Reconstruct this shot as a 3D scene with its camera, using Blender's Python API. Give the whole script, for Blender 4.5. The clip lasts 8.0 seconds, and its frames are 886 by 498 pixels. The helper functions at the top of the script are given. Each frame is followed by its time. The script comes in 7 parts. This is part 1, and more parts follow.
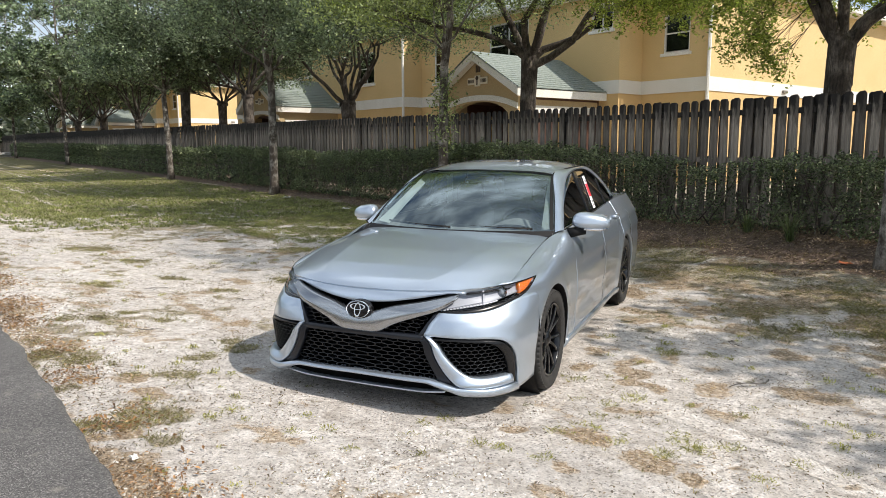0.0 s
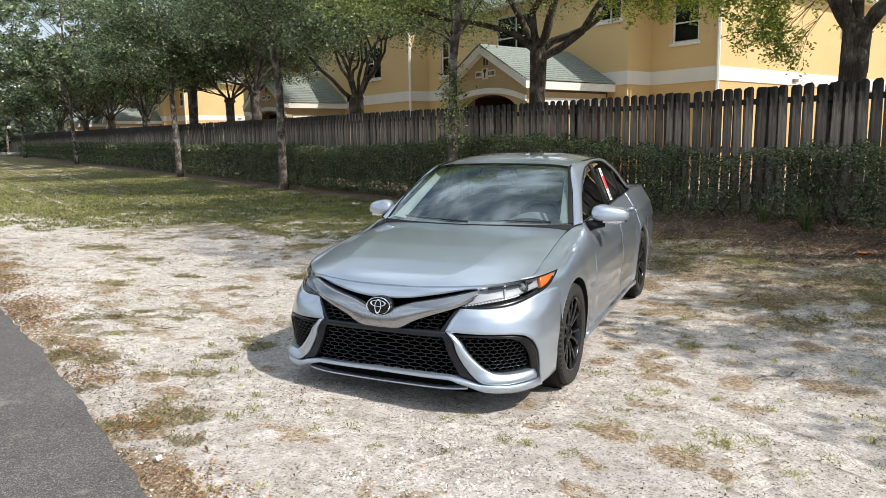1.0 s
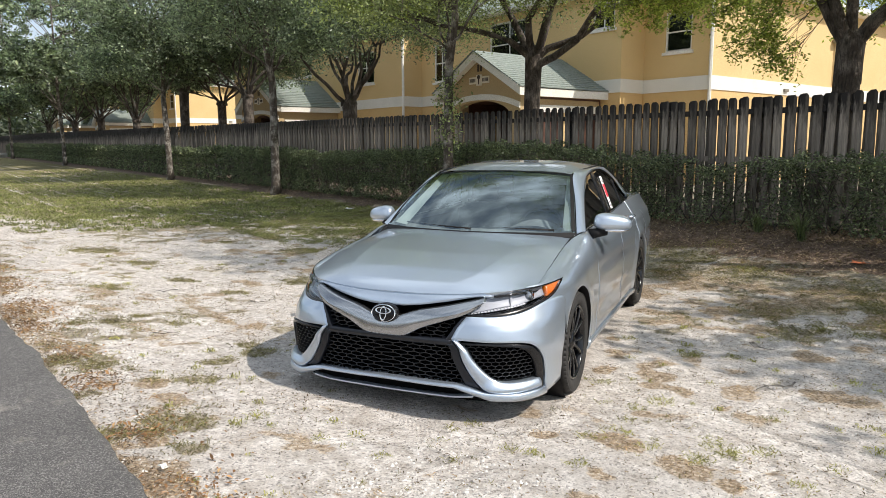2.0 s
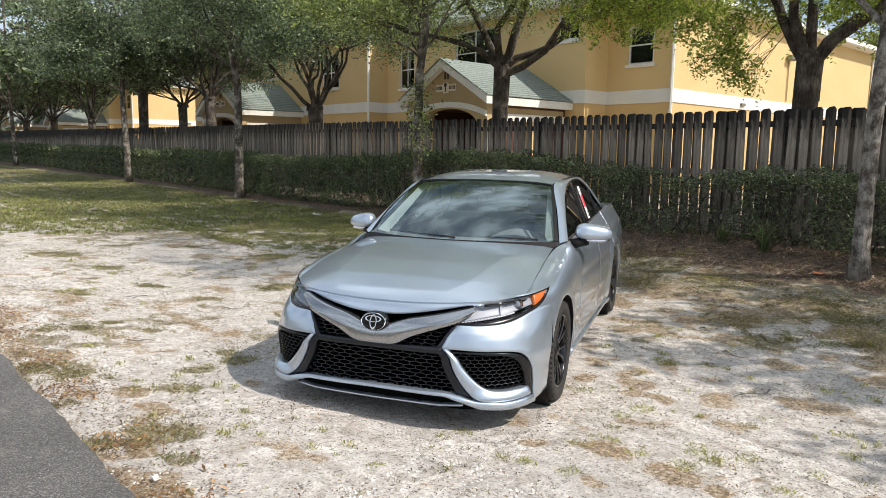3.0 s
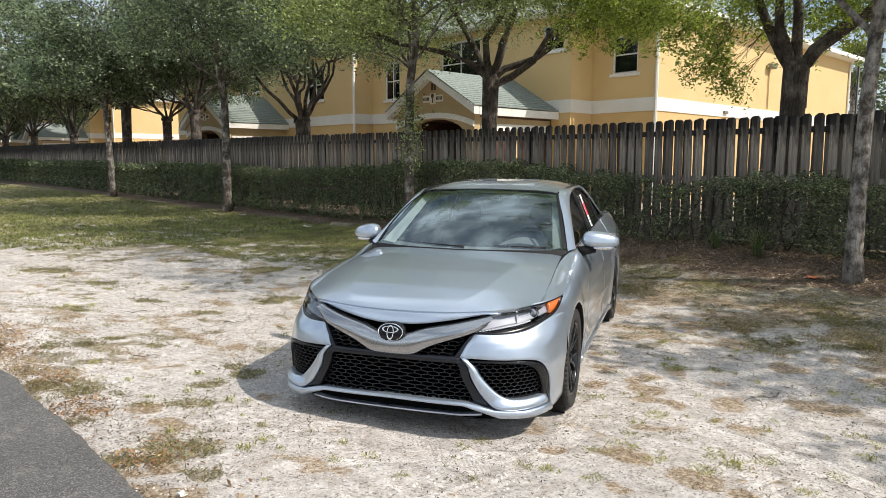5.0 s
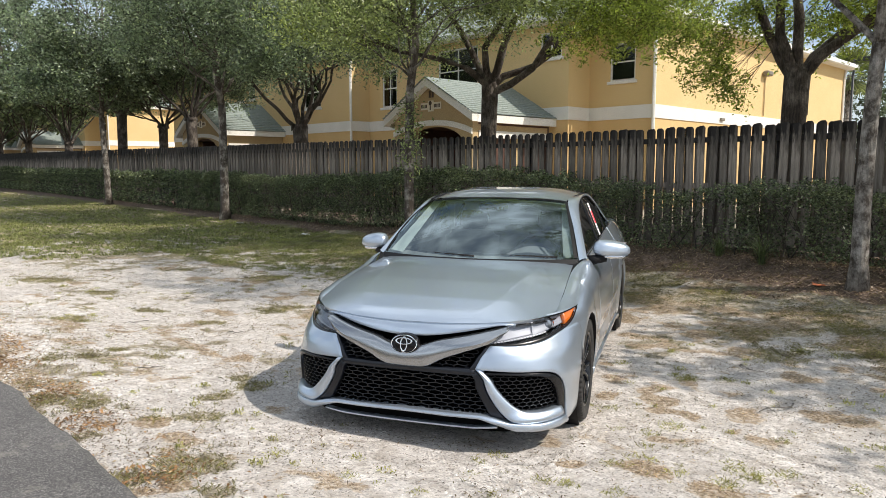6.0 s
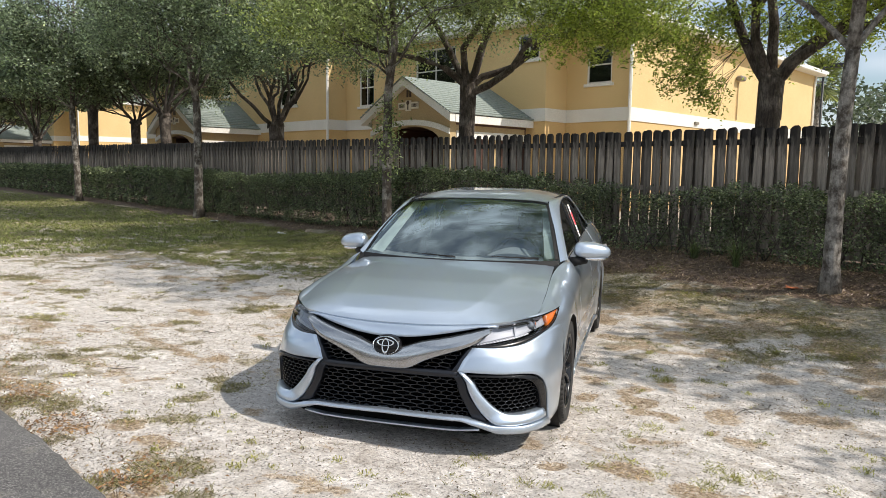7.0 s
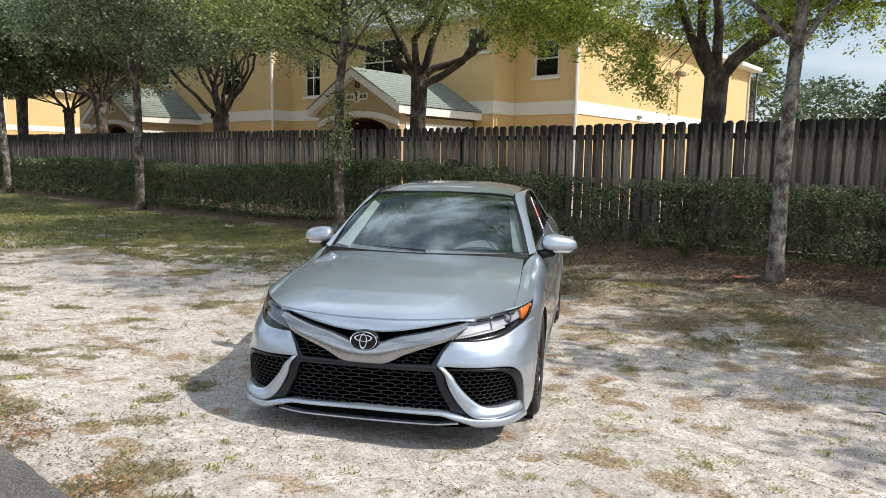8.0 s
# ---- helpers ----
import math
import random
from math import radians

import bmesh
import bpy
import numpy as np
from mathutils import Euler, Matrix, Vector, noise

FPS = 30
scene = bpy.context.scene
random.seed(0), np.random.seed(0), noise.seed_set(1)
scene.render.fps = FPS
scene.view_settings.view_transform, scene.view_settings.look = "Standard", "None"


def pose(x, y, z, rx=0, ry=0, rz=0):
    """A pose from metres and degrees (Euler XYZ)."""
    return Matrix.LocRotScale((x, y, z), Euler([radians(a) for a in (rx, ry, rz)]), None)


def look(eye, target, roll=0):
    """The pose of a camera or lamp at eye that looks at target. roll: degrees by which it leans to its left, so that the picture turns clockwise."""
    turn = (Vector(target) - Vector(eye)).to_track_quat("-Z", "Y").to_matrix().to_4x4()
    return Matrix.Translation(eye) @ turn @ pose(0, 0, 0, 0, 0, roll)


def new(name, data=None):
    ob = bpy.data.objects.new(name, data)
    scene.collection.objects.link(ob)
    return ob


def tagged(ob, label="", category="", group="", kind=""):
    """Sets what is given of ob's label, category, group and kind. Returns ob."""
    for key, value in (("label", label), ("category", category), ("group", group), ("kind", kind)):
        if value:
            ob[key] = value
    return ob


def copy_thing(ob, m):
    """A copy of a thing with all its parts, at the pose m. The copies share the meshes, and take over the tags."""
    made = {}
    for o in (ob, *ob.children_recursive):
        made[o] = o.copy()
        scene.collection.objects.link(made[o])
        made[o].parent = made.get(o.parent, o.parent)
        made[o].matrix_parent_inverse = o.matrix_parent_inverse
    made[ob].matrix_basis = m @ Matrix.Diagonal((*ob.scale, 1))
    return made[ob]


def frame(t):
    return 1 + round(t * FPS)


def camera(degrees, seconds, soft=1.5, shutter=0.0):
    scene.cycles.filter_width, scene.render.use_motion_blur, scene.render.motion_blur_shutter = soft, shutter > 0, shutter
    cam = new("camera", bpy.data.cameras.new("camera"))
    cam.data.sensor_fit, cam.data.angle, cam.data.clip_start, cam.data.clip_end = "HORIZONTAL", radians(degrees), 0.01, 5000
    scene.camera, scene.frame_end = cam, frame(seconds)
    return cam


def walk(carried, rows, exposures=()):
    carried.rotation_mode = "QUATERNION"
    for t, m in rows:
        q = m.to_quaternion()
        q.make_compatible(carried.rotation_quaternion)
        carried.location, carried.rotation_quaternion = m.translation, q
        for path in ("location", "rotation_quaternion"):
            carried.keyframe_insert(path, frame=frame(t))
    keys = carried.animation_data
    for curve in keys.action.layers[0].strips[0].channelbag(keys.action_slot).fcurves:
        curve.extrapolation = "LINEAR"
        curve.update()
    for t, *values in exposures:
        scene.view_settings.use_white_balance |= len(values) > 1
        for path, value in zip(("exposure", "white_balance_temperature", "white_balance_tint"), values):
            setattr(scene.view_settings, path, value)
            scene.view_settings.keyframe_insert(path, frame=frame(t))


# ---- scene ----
cam = camera(64.8, 8.0, soft=0.55)
PATH = [
    (0, (0.185, 0.001, 1.611), (0.101, 1.977, 1.317), -0.1),
    (0.5, (0.141, 0.029, 1.609), (0.037, 2.003, 1.305), -0.7),
    (1, (0.107, 0.043, 1.612), (0.002, 2.016, 1.301), -0.9),
    (2.5, (-0.072, 0.06, 1.63), (-0.106, 2.039, 1.345), 0.5),
    (3, (-0.17, 0.042, 1.638), (-0.129, 2.022, 1.36), 0.8),
    (3.5, (-0.238, 0.007, 1.636), (-0.129, 1.985, 1.358), 0.8),
    (4, (-0.291, -0.008, 1.636), (-0.16, 1.969, 1.364), 0.7),
    (4.5, (-0.321, 0.003, 1.637), (-0.209, 1.983, 1.377), 0.5),
    (5, (-0.356, 0.04, 1.632), (-0.268, 2.023, 1.384), 0.1),
    (6.5, (-0.494, 0.129, 1.647), (-0.367, 2.112, 1.422), 0.2),
    (7, (-0.504, 0.146, 1.643), (-0.33, 2.126, 1.415), 0.7),
    (7.5, (-0.585, 0.173, 1.647), (-0.335, 2.143, 1.409), 0.9),
    (8, (-0.688, 0.189, 1.651), (-0.355, 2.145, 1.402), 0.9),
]
walk(cam, [(t, look(eye, target, roll)) for t, eye, target, roll in PATH])

# ---- light ----
world = bpy.data.worlds.new("sky")
scene.world = world
world.use_nodes = True
SUN_TO = Vector((0.886 * math.cos(radians(47)), -0.464 * math.cos(radians(47)), math.sin(radians(47)))).normalized()


def build_sky():
    nt = world.node_tree
    nt.nodes.clear()
    out = nt.nodes.new("ShaderNodeOutputWorld")
    bg = nt.nodes.new("ShaderNodeBackground")
    sky = nt.nodes.new("ShaderNodeTexSky")
    sky.sky_type, sky.sun_disc = "NISHITA", False
    sky.sun_elevation = radians(47)
    sky.sun_rotation = math.atan2(SUN_TO.x, SUN_TO.y)
    tc = nt.nodes.new("ShaderNodeTexCoord")
    mp = nt.nodes.new("ShaderNodeMapping")
    mp.inputs["Scale"].default_value = (1, 1, 2.2)
    nz = nt.nodes.new("ShaderNodeTexNoise")
    nz.inputs["Scale"].default_value, nz.inputs["Detail"].default_value = 2.6, 4
    nz.inputs["Roughness"].default_value = 0.55
    ramp = nt.nodes.new("ShaderNodeValToRGB")
    ramp.color_ramp.elements[0].position, ramp.color_ramp.elements[1].position = 0.36, 0.56
    core = nt.nodes.new("ShaderNodeMapRange")
    core.inputs["From Min"].default_value, core.inputs["From Max"].default_value = 0.54, 0.70
    core.inputs["To Min"].default_value, core.inputs["To Max"].default_value = 1.0, 2.1
    glow = nt.nodes.new("ShaderNodeVectorMath")
    glow.operation = "SCALE"
    glow.inputs[0].default_value = (6.2, 6.8, 7.5)
    mix = nt.nodes.new("ShaderNodeMix")
    mix.data_type = "RGBA"
    nt.links.new(tc.outputs["Generated"], mp.inputs["Vector"])
    nt.links.new(mp.outputs[0], nz.inputs["Vector"])
    nt.links.new(nz.outputs["Fac"], ramp.inputs[0])
    nt.links.new(nz.outputs["Fac"], core.inputs["Value"])
    nt.links.new(core.outputs[0], glow.inputs["Scale"])
    nt.links.new(glow.outputs["Vector"], mix.inputs["B"])
    nt.links.new(ramp.outputs[0], mix.inputs["Factor"])
    nt.links.new(sky.outputs[0], mix.inputs["A"])
    nt.links.new(mix.outputs["Result"], bg.inputs["Color"])
    bg.inputs["Strength"].default_value = 0.115
    nt.links.new(bg.outputs[0], out.inputs[0])


build_sky()
sun_data = bpy.data.lights.new("sun", "SUN")
sun_data.energy, sun_data.angle, sun_data.color = 4.5, radians(0.53), (1.0, 0.93, 0.84)
sun = new("sun", sun_data)
sun.matrix_world = look(SUN_TO * 60, (0, 0, 0))
scene.view_settings.exposure = 0.20

# ---- materials ----
def material(name):
    m = bpy.data.materials.new(name)
    m.use_nodes = True
    nt = m.node_tree
    return m, nt, nt.nodes["Principled BSDF"]


def node(nt, kind, **values):
    nd = nt.nodes.new(kind)
    for k, v in values.items():
        nd.inputs[k.replace("_", " ")].default_value = v
    return nd


def noise_node(nt, scale, detail=4, rough=0.55, coords="Object", stretch=None):
    tc = nt.nodes.new("ShaderNodeTexCoord")
    nz = node(nt, "ShaderNodeTexNoise", Scale=scale, Detail=detail, Roughness=rough)
    if stretch:
        mp = nt.nodes.new("ShaderNodeMapping")
        mp.inputs["Scale"].default_value = stretch
        nt.links.new(tc.outputs[coords], mp.inputs[0])
        nt.links.new(mp.outputs[0], nz.inputs["Vector"])
    else:
        nt.links.new(tc.outputs[coords], nz.inputs["Vector"])
    return nz


def ramp_node(nt, fac, *stops):
    r = nt.nodes.new("ShaderNodeValToRGB")
    while len(r.color_ramp.elements) < len(stops):
        r.color_ramp.elements.new(0.5)
    for el, (p, c) in zip(r.color_ramp.elements, stops):
        el.position, el.color = p, (*c, 1)
    nt.links.new(fac, r.inputs[0])
    return r


def mix_node(nt, fac, a, b, blend="MIX"):
    m = nt.nodes.new("ShaderNodeMix")
    m.data_type, m.blend_type = "RGBA", blend
    for key, v in (("Factor", fac), ("A", a), ("B", b)):
        if isinstance(v, (int, float)):
            m.inputs[key].default_value = v
        elif isinstance(v, tuple):
            m.inputs[key].default_value = (*v, 1)
        else:
            nt.links.new(v, m.inputs[key])
    return m.outputs["Result"]


def bump(nt, bsdf, height, strength=0.3, distance=0.01):
    b = node(nt, "ShaderNodeBump", Strength=strength, Distance=distance)
    nt.links.new(height, b.inputs["Height"])
    nt.links.new(b.outputs[0], bsdf.inputs["Normal"])


def rough_material(name, c1, c2, scale=6, rough=0.8, bump_scale=60, bump_strength=0.3, stretch=None, random_value=0.0, metallic=0.0, bump_distance=0.01, per_island=False):
    """A matt surface: two tones in patches, finer grain on top, fine relief."""
    m, nt, b = material(name)
    big = noise_node(nt, scale, 5, stretch=stretch)
    fine = noise_node(nt, bump_scale, 4, 0.65, stretch=stretch)
    base = ramp_node(nt, big.outputs["Fac"], (0.3, c1), (0.7, c2)).outputs[0]
    grain = ramp_node(nt, fine.outputs["Fac"], (0.3, (0.72,) * 3), (0.7, (1.15,) * 3)).outputs[0]
    col = mix_node(nt, 1.0, base, grain, "MULTIPLY")
    if random_value:
        info = nt.nodes.new("ShaderNodeNewGeometry" if per_island else "ShaderNodeObjectInfo")
        v = ramp_node(nt, info.outputs["Random Per Island" if per_island else "Random"], (0, (1 - random_value,) * 3), (1, (1 + random_value,) * 3)).outputs[0]
        col = mix_node(nt, 1.0, col, v, "MULTIPLY")
    nt.links.new(col, b.inputs["Base Color"])
    b.inputs["Roughness"].default_value, b.inputs["Metallic"].default_value = rough, metallic
    bump(nt, b, fine.outputs["Fac"], bump_strength, bump_distance)
    return m


def bark_material(name, dark, pale, lo, hi, groove=0.32, ridge=1.6, blotch=3.2):
    """Bark: long dark furrows under pale patches, lichen and sun dapples in the colour."""
    m, nt, b = material(name)
    patch = noise_node(nt, blotch, 7, 0.68, stretch=(1, 1, 0.75))
    fur = noise_node(nt, 16, 6, 0.72, stretch=(2.6, 2.6, 0.42))
    fine = noise_node(nt, 70, 5, 0.7)
    col = ramp_node(nt, patch.outputs["Fac"], (lo, dark), (hi, pale)).outputs[0]
    col = mix_node(nt, 1.0, col, ramp_node(nt, fur.outputs["Fac"], (0.34, (groove,) * 3), (0.5, (0.95,) * 3), (0.68, (ridge,) * 3)).outputs[0], "MULTIPLY")
    col = mix_node(nt, 1.0, col, ramp_node(nt, fine.outputs["Fac"], (0.3, (0.7,) * 3), (0.7, (1.25,) * 3)).outputs[0], "MULTIPLY")
    nt.links.new(col, b.inputs["Base Color"])
    b.inputs["Roughness"].default_value = 0.95
    bump(nt, b, mix_node(nt, 0.3, fur.outputs["Fac"], fine.outputs["Fac"]), 1.0, 0.045)
    return m


def leaf_material(name, dark, light, yellow, through_light=0.36):
    m, nt, b = material(name)
    geo = nt.nodes.new("ShaderNodeNewGeometry")
    col = ramp_node(nt, geo.outputs["Random Per Island"], (0.0, tuple(0.7 * c for c in dark)), (0.45, tuple(0.5 * (a + c) for a, c in zip(dark, light))), (0.8, light), (0.93, tuple(1.35 * c for c in light)), (1.0, yellow)).outputs[0]
    nz = noise_node(nt, 1.7, 3)
    v = ramp_node(nt, nz.outputs["Fac"], (0.32, (0.65,) * 3), (0.68, (1.35,) * 3)).outputs[0]
    col = mix_node(nt, 1.0, col, v, "MULTIPLY")
    nt.links.new(col, b.inputs["Base Color"])
    b.inputs["Roughness"].default_value = 0.36
    b.inputs["Specular IOR Level"].default_value = 0.5
    tr = nt.nodes.new("ShaderNodeBsdfTranslucent")
    warm = mix_node(nt, 1.0, col, (1.25, 1.45, 0.85), "MULTIPLY")
    nt.links.new(warm, tr.inputs["Color"])
    mx = nt.nodes.new("ShaderNodeMixShader")
    mx.inputs[0].default_value = through_light
    nt.links.new(b.outputs[0], mx.inputs[1])
    nt.links.new(tr.outputs[0], mx.inputs[2])
    nt.links.new(mx.outputs[0], nt.nodes["Material Output"].inputs[0])
    return m


def glass_material(name, tint=(0.75, 0.8, 0.8), ior=1.5, sheen=(1, 1, 1)):
    """A thin pane: tinted see-through, with the mirror image growing towards grazing view."""
    m, nt, b = material(name)
    nt.nodes.remove(b)
    tr = nt.nodes.new("ShaderNodeBsdfTransparent")
    tr.inputs[0].default_value = (*tint, 1)
    gl = node(nt, "ShaderNodeBsdfGlossy", Roughness=0.01)
    gl.inputs["Color"].default_value = (*sheen, 1)
    fr = node(nt, "ShaderNodeFresnel", IOR=ior)
    mx = nt.nodes.new("ShaderNodeMixShader")
    nt.links.new(fr.outputs[0], mx.inputs[0])
    nt.links.new(tr.outputs[0], mx.inputs[1])
    nt.links.new(gl.outputs[0], mx.inputs[2])
    nt.links.new(mx.outputs[0], nt.nodes["Material Output"].inputs[0])
    return m


def plain_material(name, color, rough=0.5, metallic=0.0, coat=0.0, specular=0.5):
    m, nt, b = material(name)
    b.inputs["Base Color"].default_value = (*color, 1)
    b.inputs["Roughness"].default_value, b.inputs["Metallic"].default_value = rough, metallic
    b.inputs["Coat Weight"].default_value, b.inputs["Specular IOR Level"].default_value = coat, specular
    b.inputs["Coat Roughness"].default_value = 0.03
    return m


def ground_material():
    m, nt, b = material("sandy_ground")
    def attr(name):
        a = nt.nodes.new("ShaderNodeAttribute")
        a.attribute_name = name
        return a.outputs["Fac"]
    def math_node(op, x, y=None, z=None):
        q = nt.nodes.new("ShaderNodeMath")
        q.operation = op
        for k, v in enumerate((x, y, z)):
            if isinstance(v, (int, float)):
                q.inputs[k].default_value = v
            elif v is not None:
                nt.links.new(v, q.inputs[k])
        return q.outputs[0]
    tc = nt.nodes.new("ShaderNodeTexCoord")
    big, mid, clod, fine = noise_node(nt, 0.8, 6), noise_node(nt, 6, 9, 0.72), noise_node(nt, 17, 8, 0.7), noise_node(nt, 110, 5, 0.75)
    # pale sand, greyer where it is trodden, with darker damp crumbs
    sand = ramp_node(nt, clod.outputs["Fac"], (0.30, (0.36, 0.32, 0.28)), (0.42, (0.58, 0.53, 0.485)), (0.62, (0.82, 0.77, 0.725))).outputs[0]
    sand = mix_node(nt, ramp_node(nt, mid.outputs["Fac"], (0.33, (0.7,) * 3), (0.56, (0,) * 3)).outputs[0], sand, (0.40, 0.345, 0.29))
    sand = mix_node(nt, ramp_node(nt, big.outputs["Fac"], (0.48, (0,) * 3), (0.66, (0.4,) * 3)).outputs[0], sand, (0.44, 0.415, 0.395))
    turf = ramp_node(nt, clod.outputs["Fac"], (0.36, (0.14, 0.115, 0.07)), (0.5, (0.29, 0.24, 0.15)), (0.62, (0.52, 0.46, 0.37))).outputs[0]
    straw = ramp_node(nt, noise_node(nt, 34, 7, 0.75).outputs["Fac"], (0.36, (0.20, 0.14, 0.09)), (0.5, (0.44, 0.34, 0.24)), (0.62, (0.66, 0.58, 0.48))).outputs[0]
    mulch = ramp_node(nt, clod.outputs["Fac"], (0.3, (0.095, 0.07, 0.056)), (0.55, (0.21, 0.155, 0.122)), (0.75, (0.40, 0.315, 0.255))).outputs[0]
    green = ramp_node(nt, clod.outputs["Fac"], (0.3, (0.11, 0.105, 0.045)), (0.55, (0.21, 0.19, 0.095)), (0.75, (0.40, 0.35, 0.23))).outputs[0]
    rough_edge = math_node("ADD", math_node("MULTIPLY", mid.outputs["Fac"], 0.45), math_node("MULTIPLY", clod.outputs["Fac"], 0.75))
    def edge(name, lo=0.35, hi=0.65, full=1.0):
        total = math_node("ADD", rough_edge, attr(name))
        return ramp_node(nt, math_node("MULTIPLY", total, 0.5), ((0.65 * lo + 0.35 * hi + 0.6) / 2, (0,) * 3), ((0.35 * lo + 0.65 * hi + 0.6) / 2, (full,) * 3)).outputs[0]
    col = mix_node(nt, edge("grass", 0.36, 0.62, 0.75), sand, turf)
    col = mix_node(nt, edge("lawn", 0.3, 0.85), col, green)
    col = mix_node(nt, edge("straw", 0.26, 0.58, 0.95), col, straw)
    col = mix_node(nt, edge("mulch"), col, mulch)
    speck = node(nt, "ShaderNodeTexVoronoi", Scale=95.0)
    nt.links.new(tc.outputs["Object"], speck.inputs["Vector"])
    grit = ramp_node(nt, speck.outputs["Color"], (0.10, (0.25,) * 3), (0.3, (0.92,) * 3), (0.85, (1.22,) * 3)).outputs[0]
    col = mix_node(nt, 0.7, col, mix_node(nt, 1.0, col, grit, "MULTIPLY"))
    nt.links.new(mix_node(nt, 0.4, col, mix_node(nt, 1.0, col, ramp_node(nt, fine.outputs["Fac"], (0.3, (0.5,) * 3), (0.7, (1.3,) * 3)).outputs[0], "MULTIPLY")), b.inputs["Base Color"])
    b.inputs["Roughness"].default_value = 0.95
    b.inputs["Specular IOR Level"].default_value = 0.15
    # tyre prints: slanted bars either side of each track's middle line
    h = mix_node(nt, 0.45, clod.outputs["Fac"], fine.outputs["Fac"])
    h = mix_node(nt, 0.35, h, mid.outputs["Fac"])
    slant = math_node("MULTIPLY_ADD", math_node("ABSOLUTE", attr("track_v")), 1.3, attr("track_u"))
    bars = math_node("PINGPONG", math_node("ADD", slant, math_node("MULTIPLY", clod.outputs["Fac"], 0.03)), 0.02)
    ribs = math_node("PINGPONG", attr("track_v"), 0.03)
    tread = math_node("MULTIPLY_ADD", bars, 9.0, math_node("MULTIPLY", ribs, 9.0))
    h = mix_node(nt, math_node("MULTIPLY", attr("track"), 0.36), h, tread)
    bump(nt, b, h, 0.9, 0.055)
    return m


def stucco(name, c1, c2):
    return rough_material(name, c1, c2, 0.7, 0.9, 45, 0.35)


MAT_GROUND = ground_material()
def asphalt_material():
    """Worn asphalt: dark binder, pale and dark stones showing, sandy drifts."""
    m, nt, b = material("asphalt")
    tc = nt.nodes.new("ShaderNodeTexCoord")
    vor = node(nt, "ShaderNodeTexVoronoi", Scale=210.0)
    nt.links.new(tc.outputs["Object"], vor.inputs["Vector"])
    stone = ramp_node(nt, vor.outputs["Color"], (0.1, (0.045, 0.042, 0.041)), (0.6, (0.108, 0.103, 0.10)), (0.97, (0.30, 0.285, 0.27))).outputs[0]
    big = noise_node(nt, 1.1, 6, 0.6)
    fine = noise_node(nt, 160, 4, 0.7)
    col = mix_node(nt, 1.0, stone, ramp_node(nt, big.outputs["Fac"], (0.3, (0.75,) * 3), (0.7, (1.25,) * 3)).outputs[0], "MULTIPLY")
    drift = ramp_node(nt, noise_node(nt, 1.9, 7, 0.65).outputs["Fac"], (0.59, (0,) * 3), (0.70, (0.75,) * 3)).outputs[0]
    col = mix_node(nt, drift, col, (0.33, 0.3, 0.26))
    nt.links.new(mix_node(nt, 0.5, col, mix_node(nt, 1.0, col, ramp_node(nt, fine.outputs["Fac"], (0.3, (0.4,) * 3), (0.7, (1.4,) * 3)).outputs[0], "MULTIPLY")), b.inputs["Base Color"])
    b.inputs["Roughness"].default_value = 0.9
    bump(nt, b, mix_node(nt, 0.5, vor.outputs["Distance"], fine.outputs["Fac"]), 0.8, 0.006)
    return m


MAT_ASPHALT = asphalt_material()


def fence_material():
    """Greyed boards with a dark mildew stain that runs down from the weathered tops."""
    m = rough_material("weathered_fence_wood", (0.125, 0.104, 0.084), (0.33, 0.285, 0.24), 2.2, 0.9, 14, 0.5, (9, 9, 0.7), 0.0)
    nt = m.node_tree
    b = nt.nodes["Principled BSDF"]
    old = b.inputs["Base Color"].links[0].from_socket
    tc = nt.nodes.new("ShaderNodeTexCoord")
    sep = nt.nodes.new("ShaderNodeSeparateXYZ")
    nt.links.new(tc.outputs["Object"], sep.inputs[0])
    nz = noise_node(nt, 6, 4, 0.6, stretch=(4, 4, 0.8))
    add = nt.nodes.new("ShaderNodeMath")
    add.operation = "MULTIPLY_ADD"
    nt.links.new(nz.outputs["Fac"], add.inputs[0])
    add.inputs[1].default_value = 0.9
    nt.links.new(sep.outputs["Z"], add.inputs[2])
    rng2 = nt.nodes.new("ShaderNodeMapRange")
    rng2.inputs["From Min"].default_value, rng2.inputs["From Max"].default_value = 1.85, 2.25
    nt.links.new(add.outputs[0], rng2.inputs["Value"])
    geo = nt.nodes.new("ShaderNodeNewGeometry")
    tone = ramp_node(nt, geo.outputs["Random Per Island"], (0, (0.5,) * 3), (1, (1.5,) * 3)).outputs[0]
    info = nt.nodes.new("ShaderNodeObjectInfo")
    tone2 = ramp_node(nt, info.outputs["Random"], (0, (0.6,) * 3), (1, (1.4,) * 3)).outputs[0]
    old = mix_node(nt, 1.0, mix_node(nt, 1.0, old, tone, "MULTIPLY"), tone2, "MULTIPLY")
    nt.links.new(mix_node(nt, rng2.outputs[0], old, (0.022, 0.019, 0.017)), b.inputs["Base Color"])
    return m


MAT_FENCE = fence_material()
MAT_BARK = bark_material("mottled_bark", (0.075, 0.06, 0.047), (0.38, 0.35, 0.31), 0.40, 0.60, 0.7, 1.2, 9.0)
MAT_BARK_BROWN = bark_material("brown_bark", (0.085, 0.068, 0.054), (0.40, 0.37, 0.325), 0.47, 0.63, 0.6, 1.25, 5.0)
MAT_BARK_OAK = bark_material("oak_bark", (0.055, 0.043, 0.034), (0.22, 0.19, 0.16), 0.47, 0.70)
MAT_LEAF_ROW = leaf_material("row_tree_leaves", (0.042, 0.056, 0.037), (0.245, 0.3, 0.2), (0.46, 0.51, 0.29), 0.36)
